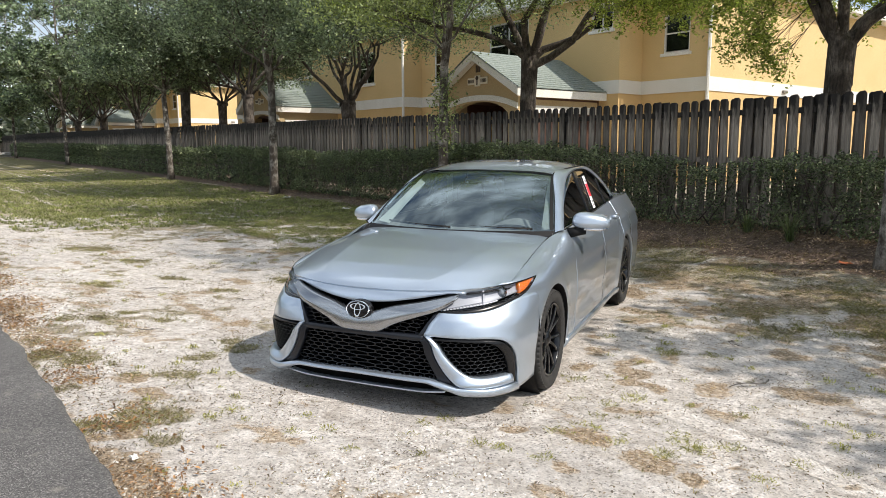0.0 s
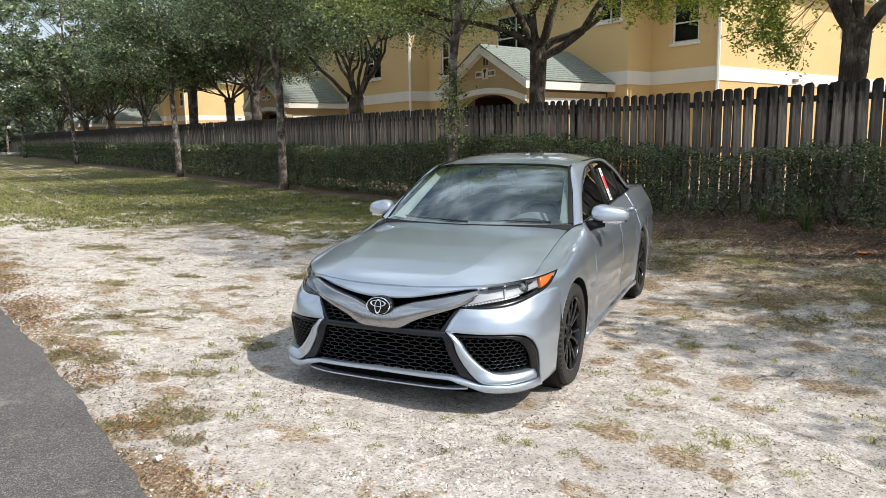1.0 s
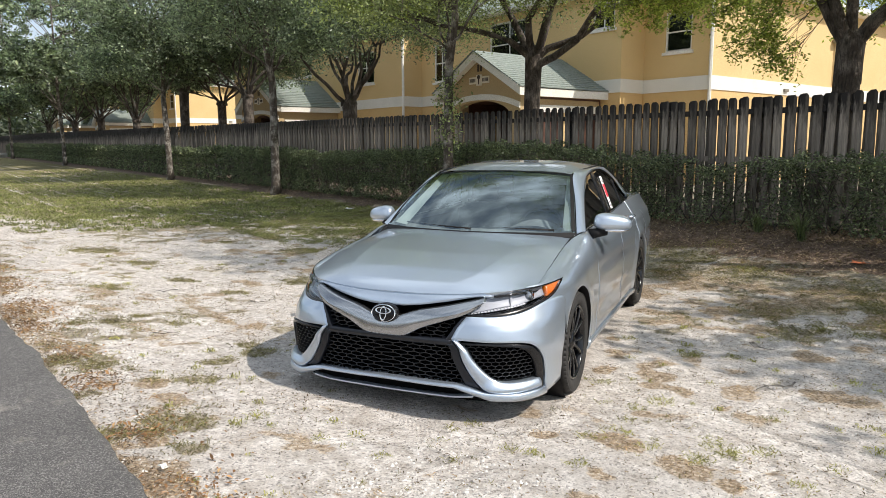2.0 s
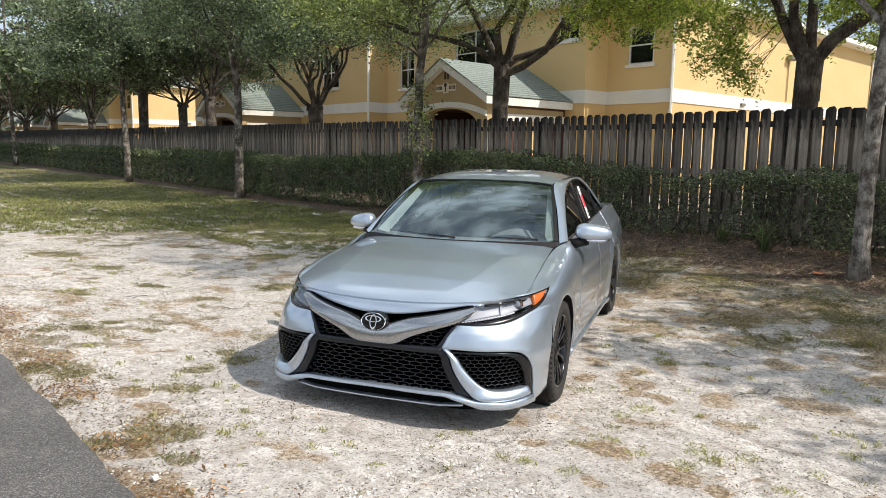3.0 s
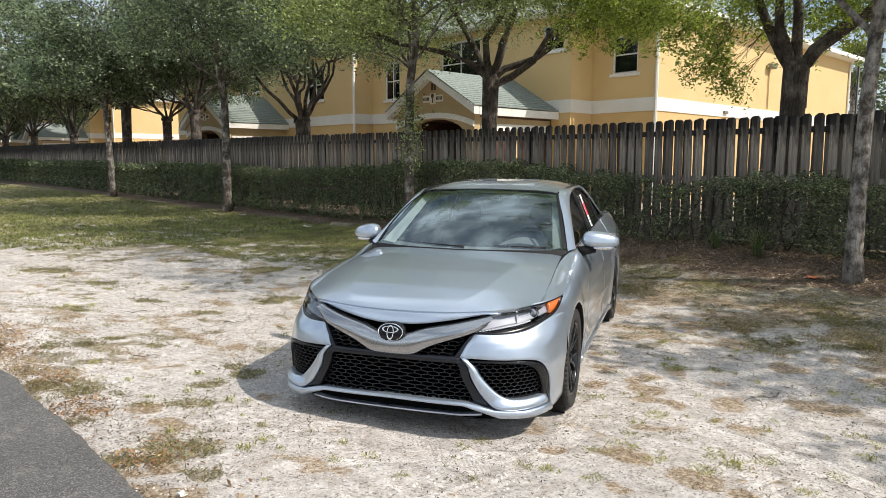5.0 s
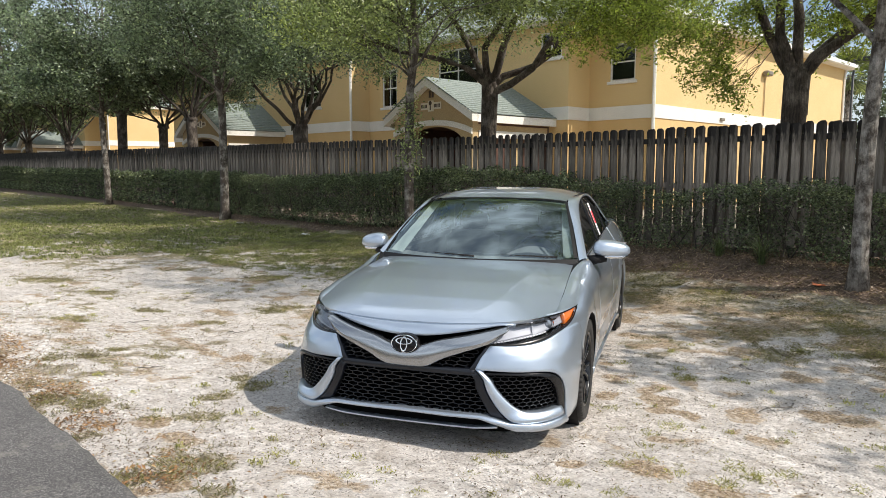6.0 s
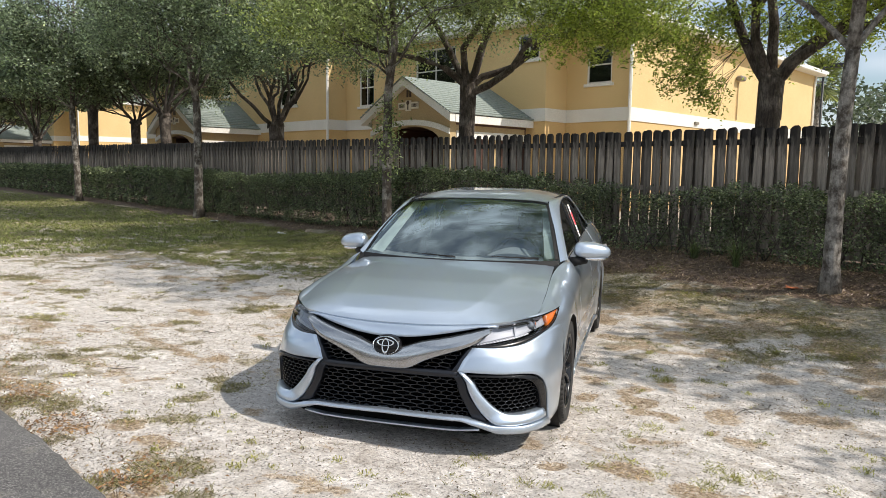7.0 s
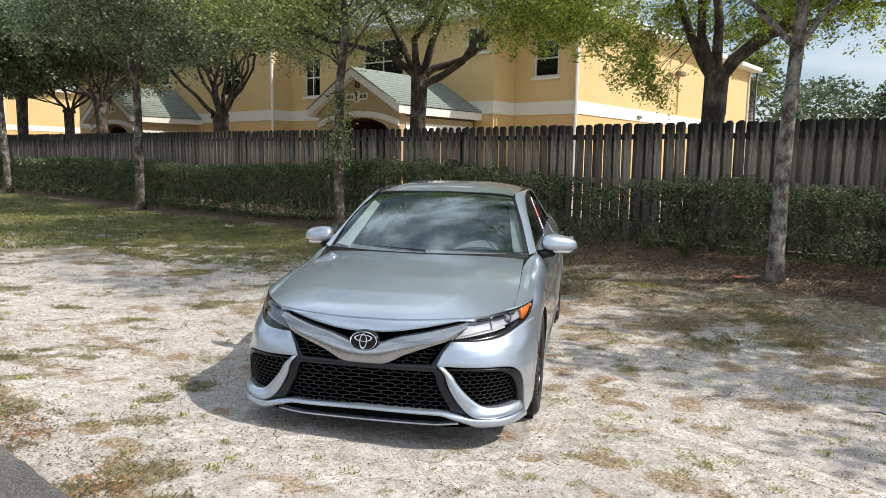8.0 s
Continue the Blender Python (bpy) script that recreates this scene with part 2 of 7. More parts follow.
# lighter copy of the row leaves, with sunlight put into the colour
MAT_LEAF_SUNLIT = leaf_material("sunlit_row_tree_leaves", (0.09, 0.11, 0.05), (0.36, 0.4, 0.19), (0.6, 0.6, 0.28), 0.42)
MAT_LEAF_OAK = leaf_material("oak_leaves", (0.04, 0.054, 0.034), (0.21, 0.255, 0.16), (0.38, 0.41, 0.22), 0.36)
MAT_LEAF_YELLOW = leaf_material("yellowing_oak_leaves", (0.16, 0.19, 0.045), (0.38, 0.42, 0.11), (0.58, 0.53, 0.17), 0.55)
MAT_LEAF_HEDGE = leaf_material("hedge_leaves", (0.045, 0.056, 0.033), (0.2, 0.235, 0.135), (0.42, 0.44, 0.27))
MAT_LEAF_FAR = leaf_material("distant_leaves", (0.065, 0.08, 0.055), (0.11, 0.13, 0.09), (0.16, 0.18, 0.12))
MAT_GRASS = leaf_material("grass_blades", (0.13, 0.12, 0.045), (0.30, 0.26, 0.115), (0.52, 0.44, 0.29))
MAT_LAWN = leaf_material("lawn_blades", (0.13, 0.145, 0.045), (0.28, 0.285, 0.105), (0.48, 0.44, 0.25))
MAT_LITTER = leaf_material("leaf_litter", (0.13, 0.088, 0.065), (0.31, 0.22, 0.165), (0.55, 0.45, 0.36))
MAT_DRY = leaf_material("dry_leaves", (0.10, 0.07, 0.048), (0.24, 0.17, 0.115), (0.44, 0.34, 0.24))
MAT_STONE = rough_material("pale_gravel", (0.52, 0.49, 0.46), (0.88, 0.86, 0.82), 9, 0.9, 60, 0.3)
MAT_STUCCO = stucco("yellow_stucco", (0.66, 0.475, 0.225), (0.72, 0.525, 0.26))
MAT_STUCCO_LOW = stucco("orange_stucco", (0.64, 0.43, 0.19), (0.69, 0.48, 0.23))
MAT_STUCCO_PORCH = stucco("tan_stucco", (0.46, 0.34, 0.18), (0.52, 0.39, 0.22))
MAT_WHITE = rough_material("white_painted_trim", (0.74, 0.72, 0.66), (0.82, 0.8, 0.75), 1.5, 0.6, 40, 0.1)
MAT_SHINGLE = rough_material("green_grey_shingles", (0.15, 0.185, 0.165), (0.30, 0.335, 0.305), 9, 0.9, 34, 0.6, (3, 1, 3))
MAT_PANE = glass_material("house_window_glass", (0.22, 0.25, 0.26), 1.6)
MAT_DARK = plain_material("dark_room", (0.03, 0.03, 0.032), 0.9)
MAT_BLACK = plain_material("black_metal", (0.02, 0.02, 0.02), 0.5)
MAT_SIGN = plain_material("sign_ivory", (0.74, 0.68, 0.56), 0.6)
MAT_SIGN_DARK = plain_material("sign_dark", (0.06, 0.04, 0.03), 0.6)

# ---- building blocks ----
E_ALONG, E_OUT, P_FENCE = Vector((-0.65, 0.76, 0)), Vector((-0.76, -0.65, 0)), Vector((4.48, 11.0, 0))
PLAN = Matrix(((*(E_ALONG.x, E_OUT.x, 0), P_FENCE.x), (*(E_ALONG.y, E_OUT.y, 0), P_FENCE.y), (0, 0, 1, 0), (0, 0, 0, 1)))
# PLAN turns (along the fence, out from it, up) into world places
rng = np.random.default_rng(7)


def mesh_of(name, verts, faces, mat, smooth=False):
    me = bpy.data.meshes.new(name)
    me.from_pydata([tuple(v) for v in verts] if not isinstance(verts, np.ndarray) else verts.tolist(), [], faces if not isinstance(faces, np.ndarray) else faces.tolist())
    me.materials.append(mat)
    if smooth:
        me.polygons.foreach_set("use_smooth", [True] * len(me.polygons))
    me.update()
    return me


def thing(name, label, category, group="", kind="", m=None, data=None):
    ob = new(name, data)
    if m is not None:
        ob.matrix_world = m
    return tagged(ob, label, category, group, kind)


def part(name, me, parent, label="", m=None):
    ob = new(name, me)
    ob.parent = parent
    if m is not None:
        ob.matrix_local = m
    if label:
        tagged(ob, label)
    return ob


def bm_mesh(name, bm, mat, smooth=False):
    me = bpy.data.meshes.new(name)
    bm.to_mesh(me)
    bm.free()
    me.materials.append(mat)
    if smooth:
        me.polygons.foreach_set("use_smooth", [True] * len(me.polygons))
    return me


def box_bm(bm, a, b, bevel=0.0):
    """A box between two corners, added to bm."""
    r = bmesh.ops.create_cube(bm, size=1.0)
    lo, hi = [min(p, q) for p, q in zip(a, b)], [max(p, q) for p, q in zip(a, b)]
    for v in r["verts"]:
        v.co = Vector([l + (c + 0.5) * (h - l) for c, l, h in zip(v.co, lo, hi)])
    if bevel:
        edges = {e for v in r["verts"] for e in v.link_edges}
        bmesh.ops.bevel(bm, geom=list(edges), offset=bevel, segments=1, affect="EDGES")


def box(name, a, b, mat, parent, bevel=0.0, label=""):
    bm = bmesh.new()
    box_bm(bm, a, b, bevel)
    return part(name, bm_mesh(name, bm, mat), parent, label)


def tube(path, radii, sides=8, cap=True):
    """Rings round a path: vertices and faces."""
    path = [Vector(p) for p in path]
    verts, faces = [], []
    ref = Vector((0.3, 0.9, 0.1)).normalized()
    for i, p in enumerate(path):
        d = (path[min(i + 1, len(path) - 1)] - path[max(i - 1, 0)]).normalized()
        if abs(d.dot(ref)) > 0.95:
            ref = Vector((0.9, -0.1, 0.3)).normalized()
        a = d.cross(ref).normalized()
        b = d.cross(a)
        for k in range(sides):
            w = 2 * math.pi * k / sides
            verts.append(p + radii[i] * (math.cos(w) * a + math.sin(w) * b))
    for i in range(len(path) - 1):
        for k in range(sides):
            k2 = (k + 1) % sides
            faces.append((i * sides + k, i * sides + k2, (i + 1) * sides + k2, (i + 1) * sides + k))
    if cap:
        faces.append(tuple(range(sides))[::-1])
        faces.append(tuple((len(path) - 1) * sides + k for k in range(sides)))
    return verts, faces


def join(pieces):
    """Several (verts, faces) as one."""
    verts, faces = [], []
    for v, f in pieces:
        o = len(verts)
        verts += list(v)
        faces += [tuple(i + o for i in q) for q in f]
    return verts, faces


def value_noise(x, y, seed=0):
    xi, yi = np.floor(x).astype(np.int64), np.floor(y).astype(np.int64)
    fx, fy = x - xi, y - yi
    fx, fy = fx * fx * (3 - 2 * fx), fy * fy * (3 - 2 * fy)
    def h(a, b):
        n = (a * 374761393 + b * 668265263 + seed * 974634777) & 0x7FFFFFFF
        n = ((n ^ (n >> 13)) * 1274126177) & 0x7FFFFFFF
        return ((n ^ (n >> 16)) & 0xFFFF) / 65535.0
    top = h(xi, yi) * (1 - fx) + h(xi + 1, yi) * fx
    bot = h(xi, yi + 1) * (1 - fx) + h(xi + 1, yi + 1) * fx
    return top * (1 - fy) + bot * fy


def fbm(x, y, seed=0, octaves=4):
    total, amp, norm = 0, 1.0, 0
    for o in range(octaves):
        total = total + amp * value_noise(x * 2 ** o, y * 2 ** o, seed + o)
        norm, amp = norm + amp, amp * 0.5
    return total / norm


def smooth(lo, hi, x):
    t = np.clip((x - lo) / (hi - lo), 0, 1)
    return t * t * (3 - 2 * t)


# ---- ground ----
D_KEYS = (-30, -2, 0, 0.8, 1.2, 1.6, 2.2, 3.0, 4.4, 7.0, 8.1, 9.05, 9.7, 14, 40)
Z_KEYS = (0.35, 0.42, 0.42, 0.39, 0.33, 0.20, 0.11, 0.05, 0.0, 0.0, 0.06, 0.13, 0.18, 0.2, 0.2)


def rise(s):
    """The land climbs gently along the fence."""
    return 0.0065 * np.clip(np.asarray(s) - 4.0, 0, 60)


def ground_z(s, d):
    near = np.exp(-((np.asarray(s) + 1) / 14.0) ** 2)
    bank = 1 - 0.5 * smooth(4, 10, np.asarray(s)) * smooth(3.5, 2.5, np.asarray(d))
    return np.interp(d, D_KEYS, Z_KEYS) * bank + rise(s) + 0.03 * (fbm(np.asarray(s) * 0.9 + 50, np.asarray(d) * 0.9 + 50, 3) - 0.5) * (0.4 + 0.6 * near)


def mulch_cover(s, d):
    return smooth(2.3, 1.6, d + 0.55 * smooth(2, 7, s) + 1.1 * (fbm(s * 1.3 + 9, d * 1.3 + 90, 21) - 0.5)) * smooth(-3, -1, d)


MATS = ((0.5, 2.0, 0.35), (-0.3, 2.3, 0.4), (-0.5, 3.1, 0.3), (-1.3, 2.5, 0.35), (-2.4, 2.6, 0.35), (-2.9, 3.1, 0.3), (-1.7, 9.46, 0.2), (-1.07, 9.05, 0.15), (-0.24, 9.72, 0.2), (-0.42, 9.54, 0.15), (-1.0, 9.71, 0.12), (-0.6, 9.36, 0.08), (-0.93, 9.33, 0.07), (-2.13, 9.49, 0.1), (-0.68, 8.8, 0.1), (-0.34, 8.43, 0.1), (-0.61, 8.45, 0.12), (-1.75, 9.74, 0.12), (0.65, 8.64, 0.12), (0.89, 9.13, 0.15), (0.89, 9.38, 0.15), (1.01, 8.86, 0.08), (4.34, 5.62, 0.35), (2.85, 7.9, 0.15), (4.33, 7.94, 0.2), (5.95, 6.17, 0.2), (5.82, 8.16, 0.4), (1.85, 7.67, 0.14), (2.69, 8.75, 0.2), (2.16, 6.68, 0.3), (-2.79, 4.49, 0.3), (-3.26, 3.77, 0.35), (-2.22, 3.94, 0.3))
SPROUTS = ((-2.83, 4.25, 0.1), (-3.12, 4.22, 0.07), (-3.36, 3.95, 0.08), (-2.49, 5.77, 0.07), (-1.14, 2.29, 0.14), (-0.25, 1.5, 0.15), (-2.47, 6.78, 0.06), (-2.47, 7.46, 0.03), (-2.63, 7.45, 0.04), (-2.56, 8.2, 0.04), (-2.66, 8.36, 0.04), (-2.57, 8.03, 0.05), (-2.91, 8.48, 0.04), (-2.96, 8.13, 0.06), (-3.06, 8.08, 0.06), (-3.28, 7.99, 0.05), (-2.73, 7.11, 0.05), (-2.95, 6.79, 0.06), (-2.9, 7.02, 0.05), (-3.02, 7.21, 0.05), (-3.06, 7.44, 0.06), (-3.16, 7.42, 0.04), (-3.05, 7.62, 0.06), (-3.33, 7.49, 0.06), (-3.57, 7.42, 0.06), (-3.53, 7.13, 0.08), (-3.62, 7.21, 0.07), (-2.48, 5.72, 0.07), (-2.76, 5.57, 0.08), (-2.26, 6.16, 0.05), (-1.91, 5.75, 0.06), (-3.73, 7.02, 0.06), (-4.05, 6.92, 0.05), (-4.04, 7.26, 0.05), (-4.27, 6.83, 0.05), (-3.52, 6.57, 0.05), (-1.87, 9.02, 0.06), (-2.34, 8.89, 0.05))
THATCH = ((-2.92, 7.83, 0.07), (-3.45, 7.97, 0.1), (-3.84, 7.54, 0.07), (-2.31, 6.55, 0.1), (-2.6, 6.36, 0.16), (-2.3, 9.7, 0.13), (-1.95, 9.61, 0.1), (-1.92, 9.75, 0.08), (-3.57, 5.91, 0.17), (-1.07, 3.42, 0.4), (-2.47, 6.12, 0.15), (-2.43, 4.61, 0.2), (-3.1, 5.1, 0.16), (-1.85, 4.29, 0.2), (-1.01, 9.37, 0.12), (-0.9, 9.56, 0.12), (-0.01, 9.55, 0.2), (-2.31, 3.36, 0.4), (-3.75, 5.0, 0.14))


def patch_cover(spots, s, d):
    """1 on ragged patches round the given spots (along, out, size), 0 elsewhere."""
    s, d = np.asarray(s, float), np.asarray(d, float)
    ragged = 2.0 * (fbm(s * 7 + 33, d * 7 + 21, 91, 4) - 0.5)
    best = np.zeros(np.broadcast(s, d).shape)
    for a, b, r in spots:
        best = np.maximum(best, smooth(1.6, 0.1, np.hypot(s - a, d - b) / r + ragged))
    return best


def straw_cover(s, d):
    """Brown thatch: between the hedge and the open sand, and along the asphalt."""
    n = fbm(s * 2.2 + 71, d * 2.9 + 12, 41, 4)
    back = smooth(6.0, 3.8, d) * smooth(1.7, 2.4, d) * smooth(4.0, 0.0, s) * 0.28
    edge = smooth(9.5, 9.8, d) * 0.5
    field = np.maximum(np.maximum(back, edge), -0.05) + 2.0 * (n - 0.5) + 0.9 * (fbm(s * 8 + 4, d * 8 + 9, 43, 2) - 0.5)
    return np.clip(np.maximum(field, 0.8 * patch_cover(THATCH, s, d)), 0, 1) * (1 - smooth(0.55, 0.95, mulch_cover(s, d)))


def grass_cover(s, d):
    n1 = fbm(s * 0.55 + 31, d * 0.55 + 77, 11, 3)
    n2 = fbm(s * 2.1 + 13, d * 2.1 + 57, 12, 3)
    lawn = smooth(2.6, 10.5, s + 1.3 * (6.2 - d)) * (0.80 + 0.1 * smooth(10, 20, s))
    strip = smooth(4.4, 3.0, d) * (0.68 + 0.14 * smooth(0, 3, s))
    verge = smooth(8.5, 9.5, d) * 0.26
    base = np.maximum(np.maximum(lawn, strip), np.maximum(verge, 0.14))
    beyond = smooth(-0.5, -2.0, d)
    base = np.maximum(base, beyond * 0.9)
    n3 = fbm(s * 6.5 + 3, d * 6.5 + 7, 14, 2)
    bare = smooth(-0.2, -1.0, s) * smooth(4.8, 5.6, d)
    field = base + (1 - 0.1 * lawn) * (1 - 0.6 * smooth(4.4, 3.2, d)) * (0.5 * (n1 - 0.5) + 1.0 * (n2 - 0.5) + 1.3 * (n3 - 0.5)) - 0.32 * bare
    return np.clip(np.maximum(field, 0.9 * patch_cover(MATS, s, d)), 0, 1) * (1 - smooth(0.55, 0.95, mulch_cover(s, d)))


def ticks(lo, hi, step, far_lo, far_hi, grow=1.22):
    t = list(np.arange(lo, hi + step / 2, step))
    w, p = step, t[-1]
    while p < far_hi:
        w *= grow
        p += w
        t.append(p)
    w, p = step, t[0]
    while p > far_lo:
        w *= grow
        p -= w
        t.insert(0, p)
    return np.array(t)


def build_ground():
    ss, ds = ticks(-7.5, 9.0, 0.055, -1500, 1500), ticks(0.6, 10.2, 0.055, -1500, 1500)
    S, D = np.meshgrid(ss, ds)
    Z = ground_z(S, D)
    fine = smooth(14, 6, np.abs(S - 0.5))
    Z = Z + fine * 0.018 * (fbm(S * 6 + 70, D * 6 + 70, 5, 3) - 0.5) * smooth(0, 1, D)
    verts = np.stack([S, D, Z], -1).reshape(-1, 3)
    nx, ny = len(ss), len(ds)
    i = (np.arange(ny - 1)[:, None] * nx + np.arange(nx - 1)[None, :]).reshape(-1)
    faces = np.stack([i, i + 1, i + nx + 1, i + nx], -1)
    me = mesh_of("ground", verts, faces, MAT_GROUND, True)
    marks, along, across = 0 * S, 0 * S, 0 * S
    for s0, d0, s1, d1, bow in ((-2.5, 6.87, -3.05, 8.95, 0.5), (-2.0, 8.35, -3.7, 8.2, -0.35), (-2.2, 9.05, -3.3, 7.6, 0.3), (-2.4, 6.9, -4.6, 7.0, 0.5), (-2.1, 7.6, -1.6, 9.2, 0.3), (-3.3, 6.2, -4.4, 8.1, -0.4)):
        L = math.hypot(s1 - s0, d1 - d0)
        u = ((S - s0) * (s1 - s0) + (D - d0) * (d1 - d0)) / L
        v = ((S - s0) * (d1 - d0) - (D - d0) * (s1 - s0)) / L + bow * (u / L) * (1 - u / L)
        w = smooth(0.125, 0.10, np.abs(v)) * smooth(-0.2, 0.3, u) * smooth(L + 0.2, L - 0.5, u)
        along, across = np.where(w > marks, u, along), np.where(w > marks, v, across)
        marks = np.maximum(marks, w)
    marks = marks * smooth(0.3, 0.5, fbm(S * 1.7 + 5, D * 1.7 + 6, 97, 3))
    for name, values in (("grass", grass_cover(S, D)), ("mulch", mulch_cover(S, D)), ("straw", straw_cover(S, D)), ("lawn", 0.8 * smooth(3.4, 11.0, S + 1.2 * (6.0 - D)) * smooth(-1, 1, D) * grass_cover(S, D)), ("track", marks), ("track_u", along), ("track_v", across)):
        a = me.attributes.new(name, "FLOAT", "POINT")
        a.data.foreach_set("value", values.reshape(-1).astype(np.float32))
    thing("ground", "pale sandy ground with patchy grass and bare soil", "ground", kind="structure", m=PLAN, data=me)


def build_road():
    ss = np.concatenate([np.arange(-60, -6, 0.6), np.arange(-6, 6, 0.06), np.arange(6, 120, 0.6)])
    edge = 9.785 + 0.09 * smooth(-1.6, 1.8, ss) + 0.06 * (fbm(ss * 1.6 + 5, ss * 0 + 3, 31, 4) - 0.5) + 0.03 * (fbm(ss * 9, ss * 0, 33, 2) - 0.5)
    rows = [(edge, -0.05), (edge, 0.024), (edge + 0.03, 0.036), (edge * 0 + 10.6, 0.04), (edge * 0 + 15.6, 0.04), (edge * 0 + 15.62, -0.05)]
    verts = np.concatenate([np.stack([ss, d + 0 * ss, np.interp(d, D_KEYS, Z_KEYS) + rise(ss) + h], -1) for d, h in rows])
    n = len(ss)
    i = (np.arange(len(rows) - 1)[:, None] * n + np.arange(n - 1)[None, :]).reshape(-1)
    faces = np.stack([i, i + 1, i + n + 1, i + n], -1)
    me = mesh_of("road", verts, faces, MAT_ASPHALT, False)
    thing("road", "worn grey asphalt lane with a ragged edge", "road", kind="structure", m=PLAN, data=me)


build_ground()
build_road()


# ---- fence ----
def board_mesh(name, width, height, seed):
    """A dog-eared board, a little warped and worn at the top."""
    r = np.random.default_rng(seed)
    w, t, ear = width / 2, 0.018, 0.028 + 0.008 * r.random()
    prof = [(-w, 0), (w, 0), (w + 0.003 * r.standard_normal(), height * 0.5), (w, height - ear), (w - ear * 0.8, height + 0.004 * r.standard_normal()),
            (-w + ear * 0.8, height + 0.004 * r.standard_normal()), (-w, height - ear), (-w + 0.003 * r.standard_normal(), height * 0.5)]
    bow = 0.006 * r.standard_normal()
    verts = [(x, y0 + bow * math.sin(math.pi * z / height), z) for y0 in (0, t) for x, z in prof]
    n = len(prof)
    faces = [tuple(range(n)), tuple(range(2 * n - 1, n - 1, -1))] + [(i, i + n, (i + 1) % n + n, (i + 1) % n) for i in range(n)]
    return mesh_of(name, verts, faces, MAT_FENCE)


def build_fence():
    fence = thing("fence", "weathered grey-brown wooden shadowbox fence with dog-eared boards", "fence", m=PLAN)
    rnd = random.Random(5)
    pitch, top, foot = 0.18, 2.32, 0.44
    variants = [board_mesh("board", 0.117, top - foot, 40 + k) for k in range(8)]
    s, k, far = -8.0, 0, []
    while s < 95:
        for d in (0.026, -0.064):
            u = s + (0 if d > 0 else pitch / 2) + rnd.uniform(-0.008, 0.008)
            m = pose(u, d, foot + float(rise(u)) + rnd.uniform(-0.014, 0.01), 0, rnd.gauss(0, 0.45), 0)
            if u < 18.6:
                part("board", variants[rnd.randrange(8)], fence, m=m)
            else:
                far.append(([m @ v.co for v in variants[k % 8].vertices], [tuple(p.vertices) for p in variants[k % 8].polygons]))
            k += 1
        s += pitch
    v, f = join(far)
    run = part("board_run", mesh_of("board_run", [p - Vector((0, 0, foot)) for p in v], f, MAT_FENCE), fence, m=pose(0, 0, foot))
    tagged(run, kind="stuff")
    s = -8.1
    while s < 95:
        z = float(rise(s))
        box("post", (s - 0.045, -0.044, 0.05 + z), (s + 0.045, -0.16, 2.24 + z), MAT_FENCE, fence)
        for zr in (0.62, 1.33, 2.06):
            bm = bmesh.new()
            box_bm(bm, (s, -0.044, zr), (s + 2.39, 0.022, zr + 0.085))
            for v in bm.verts:
                v.co.z += float(rise(v.co.x))
            part("rail", bm_mesh("rail", bm, MAT_FENCE), fence)
        s += 2.4


# ---- plants ----
def leaves(centres, length, width, r, lift=0.0):
    """One small folded blade round each centre: vertices and faces, as arrays."""
    n = len(centres)
    a = r.standard_normal((n, 3))
    a[:, 2] = a[:, 2] * 0.6 - lift
    a /= np.linalg.norm(a, axis=1)[:, None]
    b = np.cross(a, r.standard_normal((n, 3)))
    b /= np.linalg.norm(b, axis=1)[:, None] + 1e-9
    c = np.cross(a, b)
    k = (0.7 + 0.6 * r.random((n, 1)))
    L, W = a * length * k / 2, b * width * k / 2
    fold = c * width * k * 0.18
    verts = np.stack([centres - L, centres + W + fold, centres + L, centres - W + fold], 1).reshape(-1, 3)
    i = np.arange(n)[:, None] * 4
    return verts, i + np.array([[0, 1, 2, 3]])


def grow(pieces, tips, r, p, way, length, radius, level, up=0.12, wander=0.21):
    path, radii = [p.copy()], [radius]
    steps = 5
    for i in range(steps):
        way = (way + Vector(r.standard_normal(3)) * (0.0 if i == 0 and level > 1 else wander) + Vector((0, 0, up))).normalized()
        way.z = max(way.z, 0.1)
        p = p + way * (length / steps)
        path.append(p.copy())
        radii.append(radius * (1 - 0.5 * (i + 1) / steps))
    pieces.append(tube(path, radii, 7 if radius > 0.05 else 5, False))
    if level == 0:
        tips += path[2:]
        return
    for j in range(2 + int(r.random() < 0.55)):
        at = path[-1] if j < 2 else path[3]
        side = Vector(r.standard_normal(3))
        side = (side - side.dot(way) * way).normalized()
        w = (way + side * (0.45 + 0.4 * r.random())).normalized()
        grow(pieces, tips, r, at, w, length * (0.62 + 0.2 * r.random()), radius * 0.52, level - 1, up * 0.6, wander)
    if level <= 1:
        tips += path[4:]


